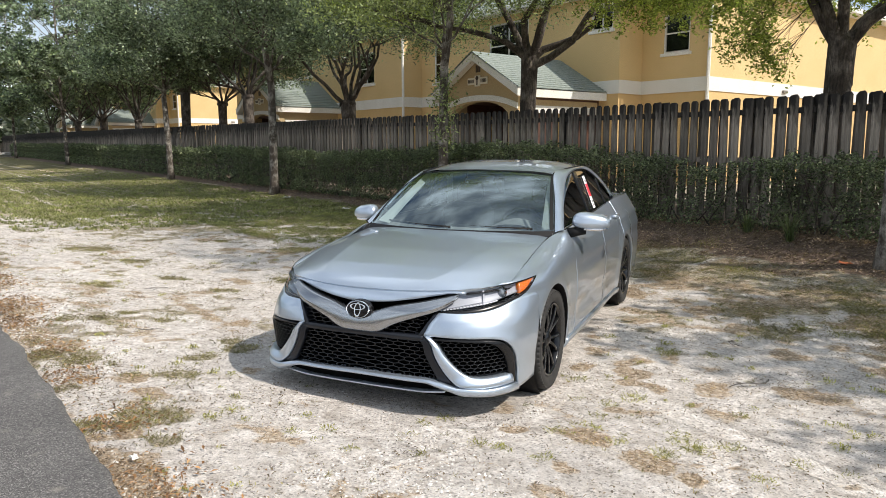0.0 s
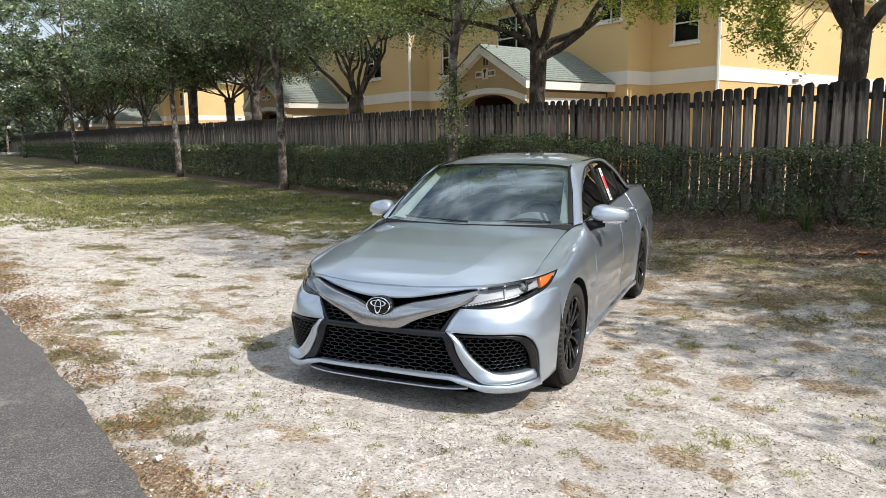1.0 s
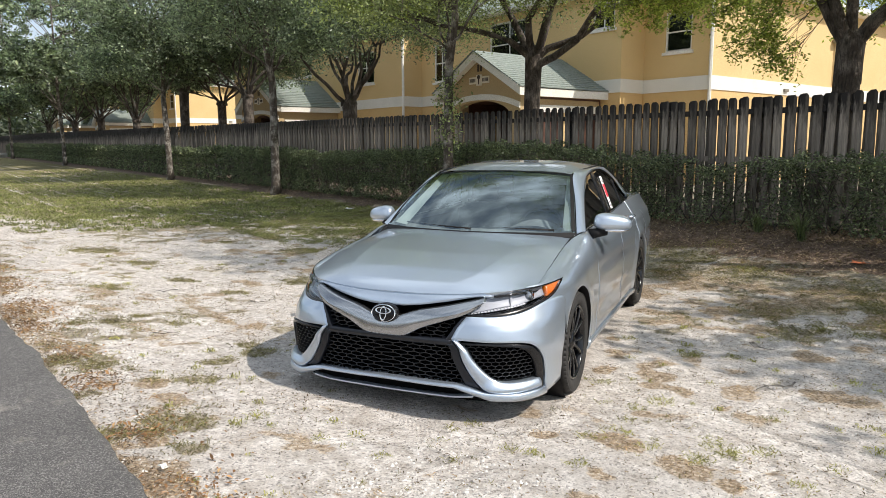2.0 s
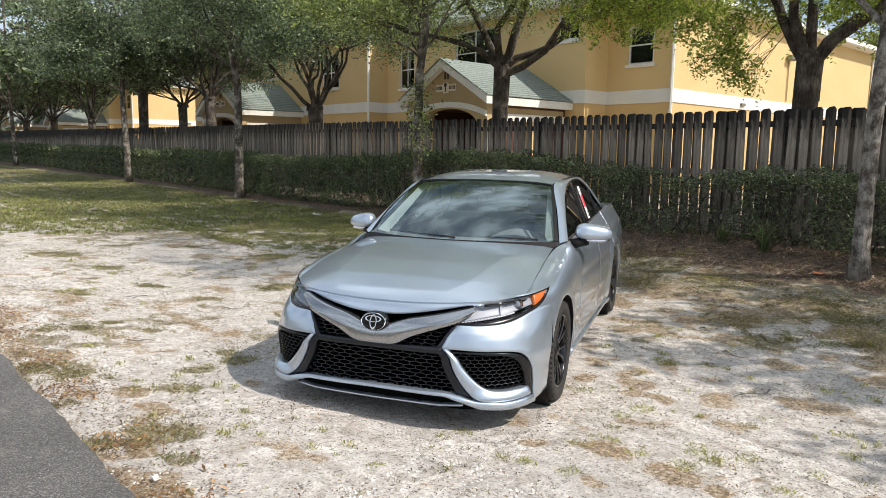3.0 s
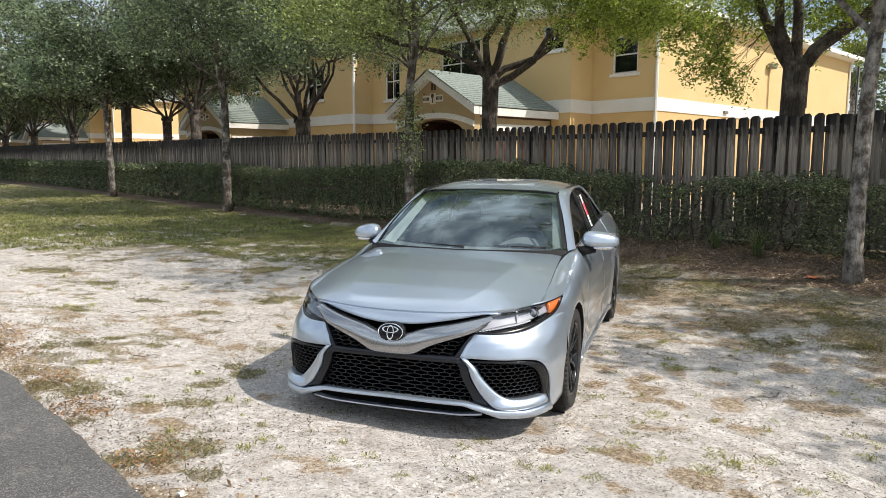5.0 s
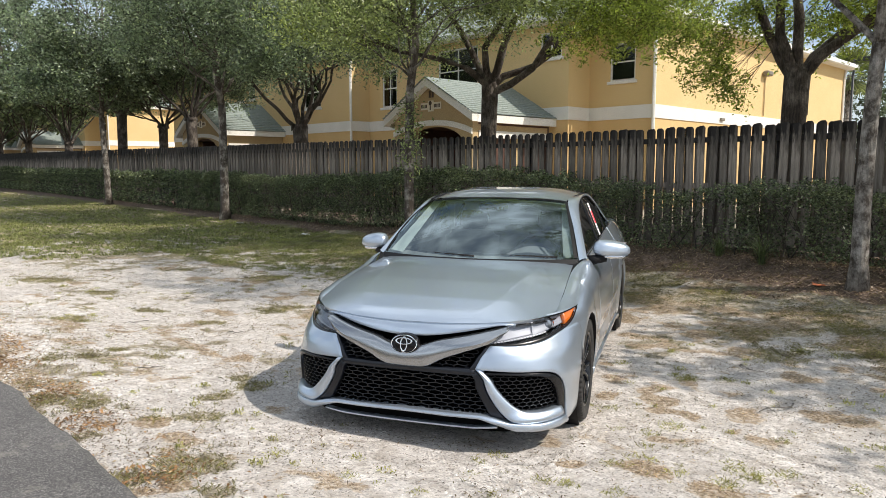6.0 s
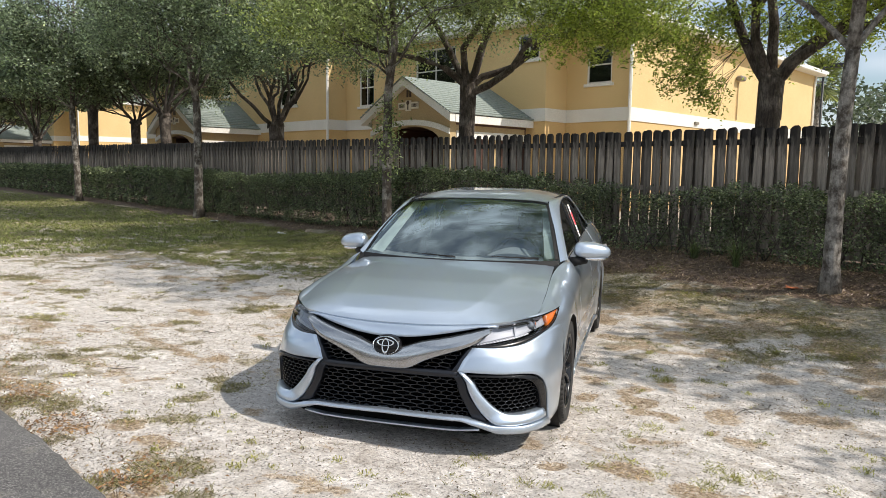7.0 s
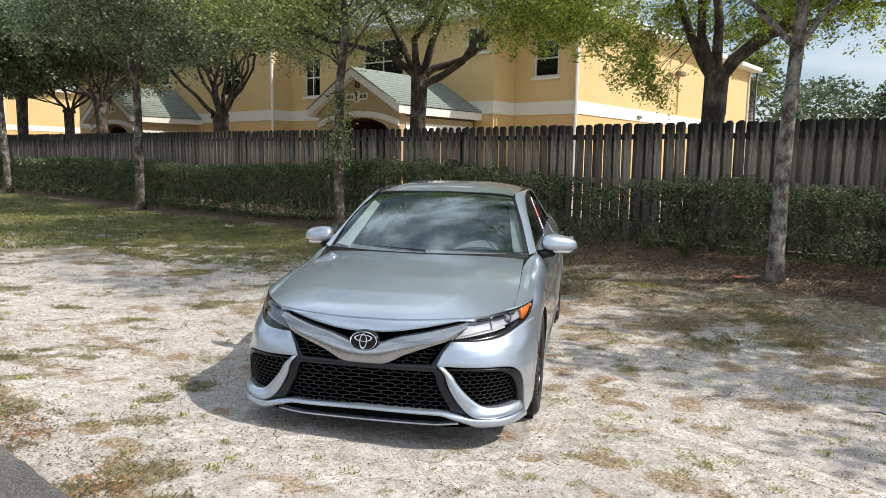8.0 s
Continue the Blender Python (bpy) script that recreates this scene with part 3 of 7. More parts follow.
def tree(s, d, trunk, fork, limbs, seed, bark, leaf, label, category="tree", count=16000, size=(0.085, 0.036), spread=0.42, lean=(0, 0), levels=2, leader=0.0, sprouts=0, group="", droop=0.35, hang=(), up=0.06, floor=0.0, thick=0.5):
    """A tree: trunk up to the fork, limbs (turn, climb in degrees, length, start as a share of the fork), each branching on; leaves round the twigs.
    hang: low sprays (along, out, height, leaves, size) on a thin bough of their own."""
    r = np.random.default_rng(seed)
    z0 = float(ground_z(s, d)) - 0.05
    root = thing("tree", label, category, group, m=PLAN @ pose(s, d, z0))
    pieces, tips = [], []
    path, radii = [], []
    for i in range(9):
        f = i / 8
        path.append(Vector((lean[0] * f + 0.03 * math.sin(3 * f + seed), lean[1] * f + 0.03 * math.cos(2 * f + seed), fork * f)))
        radii.append(trunk * (1 + 0.45 * max(0, 0.12 - f) / 0.12 + (-0.22 * f if leader else 0.12 * f * f)))
    top = path[-1]
    crown_of_trunk = [] if leader else [(top + Vector((0, 0, 0.10)), radii[-1] * 0.86), (top + Vector((0, 0, 0.2)), radii[-1] * 0.5)]
    pieces.append(tube(path + [p for p, _ in crown_of_trunk], radii + [w for _, w in crown_of_trunk], 14))
    if leader:
        p, q, w = top.copy(), [top.copy()], [radii[-1]]
        for i in range(6):
            p = p + Vector((0.06 * r.standard_normal(), 0.06 * r.standard_normal(), leader / 6))
            q.append(p.copy())
            w.append(radii[-1] * (1 - 0.8 * (i + 1) / 6))
        pieces.append(tube(q, w, 10))
        tips += q[4:]
    for turn, climb, length, share in limbs:
        if share >= 1 and not leader:
            w0 = Vector((math.cos(radians(turn)) * math.cos(radians(climb)), math.sin(radians(turn)) * math.cos(radians(climb)), math.sin(radians(climb))))
            r0 = radii[-1]
            pieces.append(tube([top - Vector((0, 0, 0.6)), top - Vector((0, 0, 0.28)) + w0 * 0.05, top + w0 * 0.12, top - Vector((0, 0, 0.12)) + w0 * 0.34], [r0 * 0.9, r0 * 0.8, r0 * 0.64, r0 * 0.44], 9))
        way = Vector((math.cos(radians(turn)) * math.cos(radians(climb)), math.sin(radians(turn)) * math.cos(radians(climb)), math.sin(radians(climb))))
        if share <= 1:
            at = path[0].lerp(top, share) if share < 1 else top - Vector((0, 0, 0.12))
        else:
            at = top + Vector((0, 0, leader * (share - 1)))
        rad = radii[-1] * ((0.55 if 0.99 < share < 1 else 0.32 if leader else 0.48) if share <= 1 else 0.3)
        grow(pieces, tips, r, at, way, length, rad, levels, up)
    extra = []
    for a, b, z, n, sz in hang:
        end = Vector((a, b, z - z0))
        start = sorted(tips, key=lambda q: (q - end - Vector((0, 0, 0.3))).length)[int(r.integers(0, 14))]
        mid = start.lerp(end, 0.55) + Vector((0, 0, 0.15 * (end - start).length * 0.5))
        pieces.append(tube([start, start.lerp(mid, 0.5) + Vector((0, 0, 0.08)), mid, mid.lerp(end, 0.6), end], [0.014, 0.012, 0.009, 0.006, 0.003], 5))
        n = int(n * 1.15)
        c = np.array(tuple(end)) + r.standard_normal((n // 22, 3)) * sz * np.array([1, 1, 0.85])
        for q in c[:14]:
            stem = mid.lerp(end, 0.45 + 0.55 * r.random())
            pieces.append(tube([stem, Vector(q).lerp(stem, 0.5) + Vector((0, 0, 0.04)), Vector(q)], [0.005, 0.004, 0.002], 4))
        c = np.repeat(c, 22, 0)
        extra.append(c + r.standard_normal(c.shape) * 0.062)
    part("trunk", mesh_of("trunk", *join(pieces), bark, True), root)
    tips = np.array([tuple(t) for t in tips])
    low = tips[tips[:, 2] + z0 < floor + 2.3] if floor else tips
    low = low if len(low) > 20 else tips
    pick = np.concatenate([low[r.integers(0, len(low), int(count * thick) // 64)], tips[r.integers(0, len(tips), int(count * (1 - thick)) // 64)]])
    clump = pick + r.standard_normal(pick.shape) * np.array([spread, spread, spread * 0.75]) * 0.8 - np.array([0, 0, 0.12])
    centres = np.repeat(clump, 64, 0)
    centres = centres + r.standard_normal(centres.shape) * np.array([0.17, 0.17, 0.11]) * (spread / 0.42)
    # boughs are bare below the browse line
    centres = centres[centres[:, 2] + z0 > floor + 0.35 * (fbm(centres[:, 0] * 0.9 + 60, centres[:, 1] * 0.9 + 60, seed) - 0.5) * 2 + 0.12 * r.standard_normal(len(centres))]
    if sprouts:
        h = r.random(sprouts) ** 0.8
        k = np.array([tuple(path[0].lerp(top, 0.45 + 0.5 * x)) for x in h])
        centres = np.concatenate([centres, k + r.standard_normal(k.shape) * np.array([0.13, 0.13, 0.1])])
    centres = np.concatenate([centres, *extra])
    v, f = leaves(centres, size[0], size[1], r, droop)
    part("crown", mesh_of("crown", v, f, leaf), root)
    return root


def ring_limbs(n, climb, length, share, r, start=0):
    return [(start + 360 / n * i + r.uniform(-18, 18), climb + r.uniform(-12, 14), length * r.uniform(0.85, 1.15), share + r.uniform(0, 0.02)) for i in range(n)]


def build_trees():
    q = random.Random(12)
    row = "slender roadside tree with mottled grey trunk beside the hedge"
    for k, (s, d, rad, fork, lead, lean, spr, n) in enumerate((
            (-2.48, 1.52, 0.1, 2.9, 6.9, (-0.10, 0.06), 0, 50000),
            (5.65, 1.55, 0.105, 3.0, 5.4, (-0.05, 0.1), 900, 66000),
            (13.9, 1.5, 0.13, 3.3, 5.4, (0.1, 0.0), 0, 56000),
            (23.8, 1.5, 0.13, 3.3, 5.0, (0.15, 0.05), 0, 42000),
            (45.0, 1.5, 0.13, 3.2, 9.0, (0, 0), 0, 18000),
            (56.0, -3.5, 0.16, 3.2, 9.0, (0, 0), 0, 18000),
            (68.0, 1.5, 0.13, 3.2, 13.0, (0, 0), 0, 18000),
            (80.0, 1.5, 0.13, 3.2, 15.0, (0, 0), 0, 18000),
            (-10.4, 1.3, 0.19, 3.3, 4.6, (0, 0), 0, 9000))):
        fine = [(2, 46, 1.9, 0.995), (182, 54, 1.9, 0.995), (60, 60, 1.5, 1.08), (250, 55, 1.5, 1.1), *ring_limbs(6, 18, 2.3, 1.62, q, 15), (75, 16, 3.0, 1.66), (100, 20, 3.0, 1.72), (125, 16, 2.8, 1.6), (60, 24, 2.8, 1.8)] if k == 0 else []
        limbs = fine + ring_limbs(6, 36, 1.5, 1.05 if k else 1.25, q, 20 * k) + ring_limbs(6, 30, 1.75, 1.2, q, 50 * k) + ring_limbs(6, 26, 1.75, 1.5, q, 70 * k) + ring_limbs(5, 36, 1.4, 1.72, q, 90 * k)
        if 3 < k < 8:
            limbs = [(a, b, 1.5 * c, e) for a, b, c, e in limbs]
        if k == 8:
            limbs = ring_limbs(7, 30, 1.6, 1.05, q, 10) + ring_limbs(7, 24, 1.75, 1.25, q, 40) + ring_limbs(6, 34, 1.4, 1.55, q, 70) + [(85, 22, 1.8, 1.2), (60, 22, 2.0, 1.2), (35, 24, 2.1, 1.15), (15, 26, 1.9, 1.3)]
        far = 1.9 if k == 8 else 0.8 if s < 10 else 1.0 if s < 20 else 1.3 if s < 40 else 3.0
        tree(s, d, rad, fork, limbs, 100 + k, MAT_BARK_BROWN if k else MAT_BARK, MAT_LEAF_SUNLIT if k == 1 else MAT_LEAF_ROW, row if k == 0 else "slender roadside tree with brown bark beside the hedge", count=n, size=(0.09 * far, 0.04 * far), spread=0.55, lean=lean, leader=lead, sprouts=spr, group="roadside tree row", thick=0.45 if k == 8 else 0.6 if k < 2 else 0.5 if k < 4 else 0.2, hang=((-0.55, 0.1, 4.0, 800, 0.2), (-1.1, 0.2, 4.2, 1200, 0.3), (0.6, 0.2, 4.1, 900, 0.24), (-1.7, 0.2, 4.4, 1400, 0.34), (0.2, 0.2, 4.35, 1100, 0.3), (-1.9, 1.3, 10.0, 2400, 0.45), (0.75, 0.7, 10.0, 2200, 0.45), (-2.8, 1.2, 10.0, 1600, 0.4)) if k == 0 else ((-2.3, -0.2, 7.0, 1700, 0.42), (-1.2, 0.5, 6.8, 1500, 0.4), (-3.5, -0.9, 6.8, 1700, 0.42)) if k == 1 else (), floor=(4.0, 3.6, 4.0, 4.2)[min(k, 3)])
    oak = "spreading oak with dark furrowed trunk behind the fence"
    tree(-0.65, -1.25, 0.18, 2.75, [(2, 56, 2.4, 1.0), (184, 50, 2.6, 0.96), (200, 60, 2.4, 1.0), (90, 84, 2.6, 1.0), (60, 64, 2.2, 1.0)], 201, MAT_BARK_OAK, MAT_LEAF_YELLOW, oak, count=46000, levels=3, size=(0.07, 0.03), spread=0.5, floor=4.3, thick=0.75,
         hang=((0.9, 0.3, 2.85, 330, 0.15), (1.05, 0.3, 3.15, 620, 0.2), (1.5, 0.25, 3.2, 450, 0.19), (1.3, 0.2, 3.6, 1000, 0.28), (1.75, 0.3, 3.95, 1300, 0.32), (-0.45, -0.9, 3.95, 1300, 0.3), (0.15, -1.0, 4.0, 1100, 0.3), (-1.0, -0.8, 4.1, 1300, 0.32), (-1.9, -0.5, 4.15, 1100, 0.32), (0.6, -0.6, 4.05, 900, 0.28),  (2.5, 0.4, 4.25, 1900, 0.34), (0.75, 0.5, 4.15, 1200, 0.26), (0.2, 0.6, 4.6, 1200, 0.4), (-0.95, 0.3, 4.15, 1300, 0.24), (-1.7, 0.3, 4.3, 2000, 0.32), (-2.3, 0.3, 4.4, 2200, 0.34), (-1.2, 0.4, 4.7, 2600, 0.42), (-3.0, 0.2, 4.5, 1800, 0.36), (3.3, 0.2, 4.45, 1900, 0.4), (4.0, 0.3, 4.6, 1500, 0.4)))
    tree(6.14, -1.25, 0.175, 3.3, [(188, 14, 3.0, 0.92), (165, 50, 2.3, 1.0), (30, 58, 2.4, 1.0), (100, 66, 2.3, 1.0), (260, 60, 2.1, 1.0), (205, 34, 2.0, 1.0), (60, 35, 1.8, 1.0)], 202, MAT_BARK_OAK, MAT_LEAF_YELLOW, oak, count=54000, levels=3, size=(0.07, 0.031), spread=0.5, floor=4.55, thick=0.75,
         hang=((-2.4, 0.2, 4.7, 1500, 0.4), (-3.2, 0.3, 4.6, 1600, 0.45), (-4.0, 0.2, 4.3, 1300, 0.4), (-1.5, 0.5, 5.2, 1300, 0.4)))
    for k, (s, fork) in enumerate(((14.3, 2.62), (22.2, 3.2), (25.0, 3.0), (29.9, 3.7), (38.6, 2.6), (47.4, 2.8), (55.5, 2.8), (-14.5, 2.6), (66.4, 2.75))):
        reach = 1.7 if 20 < s < 31 else 2.2
        limbs = ring_limbs(6, 44, reach, 1.0, q, 31 * k) + ring_limbs(3, 66, reach, 1.0, q, 50 * k)
        tree(s, -1.3, 0.21 - 0.02 * (k % 3), fork, limbs, 210 + k, MAT_BARK_OAK, MAT_LEAF_OAK, oak, count=54000 if 0 < s < 20 else 32000 if 0 < s < 31 else 6000 if s < 0 else 15000, levels=3, size=(0.085, 0.04) if s < 20 else (0.12, 0.056) if s < 31 else (0.27, 0.13), spread=0.6, thick=0.7, floor=4.15 if s < 20 else 4.2)


def hedge_mesh(name, seed, length, depth, height, count, size):
    r = np.random.default_rng(seed)
    n = count
    # most leaves lie near the clipped outer face, with some within
    u = r.random((n, 3))
    c = np.stack([(u[:, 0] - 0.5) * length * 1.15, (u[:, 1] - 0.5) * depth, 0.05 + u[:, 2] * (height - 0.05)], -1)
    side = r.random(n)
    c[side < 0.45, 1] = depth / 2 - np.abs(r.standard_normal((side < 0.45).sum())) * 0.07
    up = (side > 0.45) & (side < 0.75)
    c[up, 2] = height - np.abs(r.standard_normal(up.sum())) * 0.07
    wave = 0.22 * (fbm(c[:, 0] * 3.5 + seed, c[:, 2] * 3.5, seed) - 0.5) * 2
    c[:, 1] += wave * (c[:, 1] > 0)
    c[:, 2] += 0.24 * (fbm(c[:, 0] * 4 + seed, c[:, 1] * 4, seed + 3) - 0.5) * 2 * (c[:, 2] > height * 0.6)
    holes = fbm(c[:, 0] * 5 + 40, c[:, 2] * 5 + seed, seed + 9, 2) > 0.31
    c = c[holes]
    return mesh_of(name, *leaves(c, size, size * 0.5, r), MAT_LEAF_HEDGE)


def stems_mesh(seed, length, depth, height):
    r = np.random.default_rng(seed)
    pieces = []
    for i in range(9):
        p = Vector(((r.random() - 0.5) * length, (r.random() - 0.5) * depth * 0.5, -0.05))
        t = p + Vector((0.35 * r.standard_normal(), 0.2 * r.standard_normal(), height * (0.75 + 0.2 * r.random())))
        mid = p.lerp(t, 0.5) + Vector(r.standard_normal(3)) * 0.06
        pieces.append(tube([p, mid, t], [0.012, 0.008, 0.003], 5))
    return mesh_of("branchwork", *join(pieces), MAT_BARK_OAK)


def build_hedge():
    rnd = random.Random(3)
    dense = [(hedge_mesh("foliage", 300 + k, 1.25, 0.75, 1.2, 6400, 0.05), stems_mesh(320 + k, 1.2, 0.7, 1.15)) for k in range(4)]
    thin = [(hedge_mesh("foliage", 340 + k, 1.3, 0.85, 1.0, 5000, 0.046), stems_mesh(360 + k, 1.2, 0.7, 1.0)) for k in range(3)]
    far = [(hedge_mesh("foliage", 380 + k, 1.25, 0.75, 1.2, 1500, 0.09), stems_mesh(395 + k, 1.2, 0.7, 1.15)) for k in range(2)]
    s = -8.0
    while s < 75:
        kinds = thin if s < 2.6 else dense if s < 18 else far
        leaf, stem = kinds[rnd.randrange(len(kinds))]
        m = PLAN @ pose(s, 0.62 + rnd.uniform(-0.05, 0.05), float(ground_z(s, 0.62)) - 0.02, 0, 0, rnd.choice((0, 180)) + rnd.uniform(-4, 4) if s < 2.6 else rnd.uniform(-4, 4))
        label = "loose leggy hedge shrub with gaps in front of the fence" if s < 2.6 else "dense clipped dark green hedge shrub"
        h = thing("hedge_shrub", label, "shrub", "hedge along the fence", m=m @ Matrix.Diagonal((1, 1, rnd.uniform(0.94, 1.05), 1)))
        part("foliage", leaf, h)
        part("branchwork", stem, h)
        s += 1.12


build_fence()
build_trees()
build_hedge()


# ---- buildings ----
# red-brown of the door, darkened so the colour carries the porch's shade
MAT_ENTRY = rough_material("door_brown_with_shade", (0.07, 0.03, 0.02), (0.11, 0.05, 0.032), 3, 0.6, 40, 0.2)
MAT_FIXTURE = plain_material("grey_bronze_fixture", (0.20, 0.175, 0.14), 0.5)
def walled(name, axis, at, thick, u0, u1, z0, z1, holes, mat, parent, label=""):
    """A wall with real openings. axis 's': runs along s at d = at; 'd': runs along d at s = at. thick may be negative."""
    us = sorted({u0, u1, *[h[0] for h in holes], *[h[1] for h in holes]})
    zs = sorted({z0, z1, *[h[2] for h in holes], *[h[3] for h in holes]})
    us, zs = [u for u in us if u0 <= u <= u1], [z for z in zs if z0 <= z <= z1]
    bm = bmesh.new()
    for a, b in zip(us, us[1:]):
        for c, e in zip(zs, zs[1:]):
            if any(h[0] < (a + b) / 2 < h[1] and h[2] < (c + e) / 2 < h[3] for h in holes):
                continue
            if axis == "s":
                box_bm(bm, (a, at, c), (b, at + thick, e))
            else:
                box_bm(bm, (at, a, c), (at + thick, b, e))
    bmesh.ops.remove_doubles(bm, verts=bm.verts, dist=0.0005)
    seen = {}
    for f in bm.faces:
        seen.setdefault(tuple(round(x, 3) for x in f.calc_center_median()), []).append(f)
    bmesh.ops.delete(bm, geom=[f for fs in seen.values() if len(fs) > 1 for f in fs], context="FACES")
    return part(name, bm_mesh(name, bm, mat), parent, label)


def window(parent, s0, s1, z0, z1, d, cols, rows):
    w = thing("window", "", "")
    w.parent = parent
    tagged(w, "white-framed window with dark glass")
    t = 0.055
    bm = bmesh.new()
    for a, b in (((s0, d - 0.03, z0), (s0 + t, d - 0.1, z1)), ((s1 - t, d - 0.03, z0), (s1, d - 0.1, z1)), ((s0 + t, d - 0.03, z0), (s1 - t, d - 0.1, z0 + t)), ((s0 + t, d - 0.03, z1 - t), (s1 - t, d - 0.1, z1))):
        box_bm(bm, a, b)
    part("window_frame", bm_mesh("window_frame", bm, MAT_WHITE), w)
    for i in range(cols):
        for j in range(rows):
            a, b = s0 + t + (s1 - s0 - 2 * t) * i / cols, s0 + t + (s1 - s0 - 2 * t) * (i + 1) / cols
            c, e = z0 + t + (z1 - z0 - 2 * t) * j / rows, z0 + t + (z1 - z0 - 2 * t) * (j + 1) / rows
            box("pane", (a + 0.02, d - 0.06, c + 0.02), (b - 0.02, d - 0.068, e - 0.02), MAT_PANE, w)
            if i:
                box("mullion", (a - 0.022, d - 0.04, c), (a + 0.022, d - 0.09, e), MAT_WHITE, w)
            if j:
                box("mullion", (a + (0.022 if i else 0), d - 0.042, c - 0.022), (b, d - 0.092, c + 0.022), MAT_WHITE, w)
    box("window_sill", (s0 - 0.08, d - 0.02, z0 - 0.1), (s1 + 0.08, d + 0.07, z0 - 0.002), MAT_WHITE, w, 0.008)


def porch(parent, s, half, front, back, eave, ridge):
    """A gabled entry: posts, arch, gable wall, white rakes, shingled slopes."""
    p = new("porch")
    p.parent = parent
    tagged(p, "gabled entry porch with arched opening and shingle roof")
    z0, over = 0.3, 0.28
    # front wall with an arched opening
    bm = bmesh.new()
    arch_w, spring, crown = half * 0.68, 2.45, eave - 0.31
    outline = [(s - half + 0.25, z0), (s - half + 0.25, eave - 0.02), (s, ridge - 0.22), (s + half - 0.25, eave - 0.02), (s + half - 0.25, z0), (s + arch_w, z0), (s + arch_w, spring)]
    outline += [(s + arch_w * math.cos(a), spring + (crown - spring) * math.sin(a)) for a in np.linspace(0.2, math.pi - 0.2, 13)]
    outline += [(s - arch_w, spring), (s - arch_w, z0)]
    vs = [bm.verts.new((u, front, z)) for u, z in outline]
    f = bm.faces.new(vs)
    ext = bmesh.ops.extrude_face_region(bm, geom=[f])
    for v in ext["geom"]:
        if isinstance(v, bmesh.types.BMVert):
            v.co.y -= 0.25
    bmesh.ops.recalc_face_normals(bm, faces=bm.faces)
    part("gable_wall", bm_mesh("gable_wall", bm, MAT_STUCCO_PORCH), p)
    box("entry_recess", (s - half * 0.86, back + 0.04, z0), (s + half * 0.86, back + 0.1, 3.0), MAT_ENTRY, p, 0.0, "red-brown entry recess, darkened in colour for shade")
    # ceiling and side screens are added to keep light out of the entry
    box("porch_ceiling", (s - half * 0.86, back + 0.04, 3.0), (s + half * 0.86, front - 0.26, 3.06), MAT_ENTRY, p)
    for sgn in (-1, 1):
        box("side_screen", (s + sgn * half * 0.80, back + 0.1, z0), (s + sgn * half * 0.76, front - 0.9, 3.0), MAT_ENTRY, p)
    # white band that follows the arch
    bm = bmesh.new()
    ring = []
    for k in range(21):
        u = -half + 0.25 + (2 * half - 0.5) * k / 20
        up = crown + 0.03 - 0.42 * (abs(u) / half) ** 2.2
        ring.append((s + u, up))
    lo = [bm.verts.new((u, front + 0.06, z - 0.0)) for u, z in ring]
    hi = [bm.verts.new((u, front + 0.06, z + 0.17)) for u, z in ring]
    for k in range(20):
        bm.faces.new((lo[k], lo[k + 1], hi[k + 1], hi[k]))
    ext = bmesh.ops.extrude_face_region(bm, geom=list(bm.faces))
    for v in ext["geom"]:
        if isinstance(v, bmesh.types.BMVert):
            v.co.y -= 0.057
    bmesh.ops.recalc_face_normals(bm, faces=bm.faces)
    part("arch_band", bm_mesh("arch_band", bm, MAT_WHITE), p)
    # rakes
    for sgn in (-1, 1):
        bm = bmesh.new()
        a, b = Vector((s, 0, ridge)), Vector((s + sgn * half, 0, eave))
        drop = Vector((0, 0, -0.24))
        quad = [bm.verts.new((q.x, front + over, q.z)) for q in (a, b, b + drop, a + drop)]
        fc = bm.faces.new(quad)
        ext = bmesh.ops.extrude_face_region(bm, geom=[fc])
        for v in ext["geom"]:
            if isinstance(v, bmesh.types.BMVert):
                v.co.y -= 0.24
        bmesh.ops.recalc_face_normals(bm, faces=bm.faces)
        part("rake_board", bm_mesh("rake_board", bm, MAT_WHITE), p)
        box("fascia", (s + sgn * half, front + over - 0.26, eave - 0.25), (s + sgn * (half - 0.03), back, eave - 0.01), MAT_WHITE, p)
        box("side_beam", (s + sgn * (half - 0.3), front - 0.26, 2.62), (s + sgn * (half - 0.5), back, eave - 0.05), MAT_STUCCO_PORCH, p)
        box("side_band", (s + sgn * (half - 0.297), front - 0.3, 2.6), (s + sgn * (half - 0.26), back, 2.82), MAT_WHITE, p)
        for dd in (front - 0.5, (front + back) / 2):
            box("porch_post", (s + sgn * (half - 0.28), dd, z0), (s + sgn * (half - 0.55), dd - 0.3, 2.615), MAT_STUCCO, p)
        # slopes in shingle courses
        rows = 16
        for k in range(rows):
            bm = bmesh.new()
            f0, f1 = k / rows, (k + 1.25) / rows
            q0 = Vector((s + sgn * half * f0 * 1.04, 0, ridge - (ridge - eave) * f0 * 1.04 + 0.05))
            q1 = Vector((s + sgn * half * f1 * 1.0, 0, ridge - (ridge - eave) * f1 * 1.0 + 0.062))
            n0 = len(bm.verts)
            vs = [bm.verts.new(v) for v in ((q0.x, front + over + 0.02, q0.z), (q1.x, front + over + 0.02, q1.z), (q1.x, back, q1.z), (q0.x, back, q0.z))]
            vs2 = [bm.verts.new((v.co.x, v.co.y, v.co.z - 0.03)) for v in vs]
            bm.faces.new(vs)
            bm.faces.new(vs2[::-1])
            for i in range(4):
                bm.faces.new((vs[i], vs2[i], vs2[(i + 1) % 4], vs[(i + 1) % 4]))
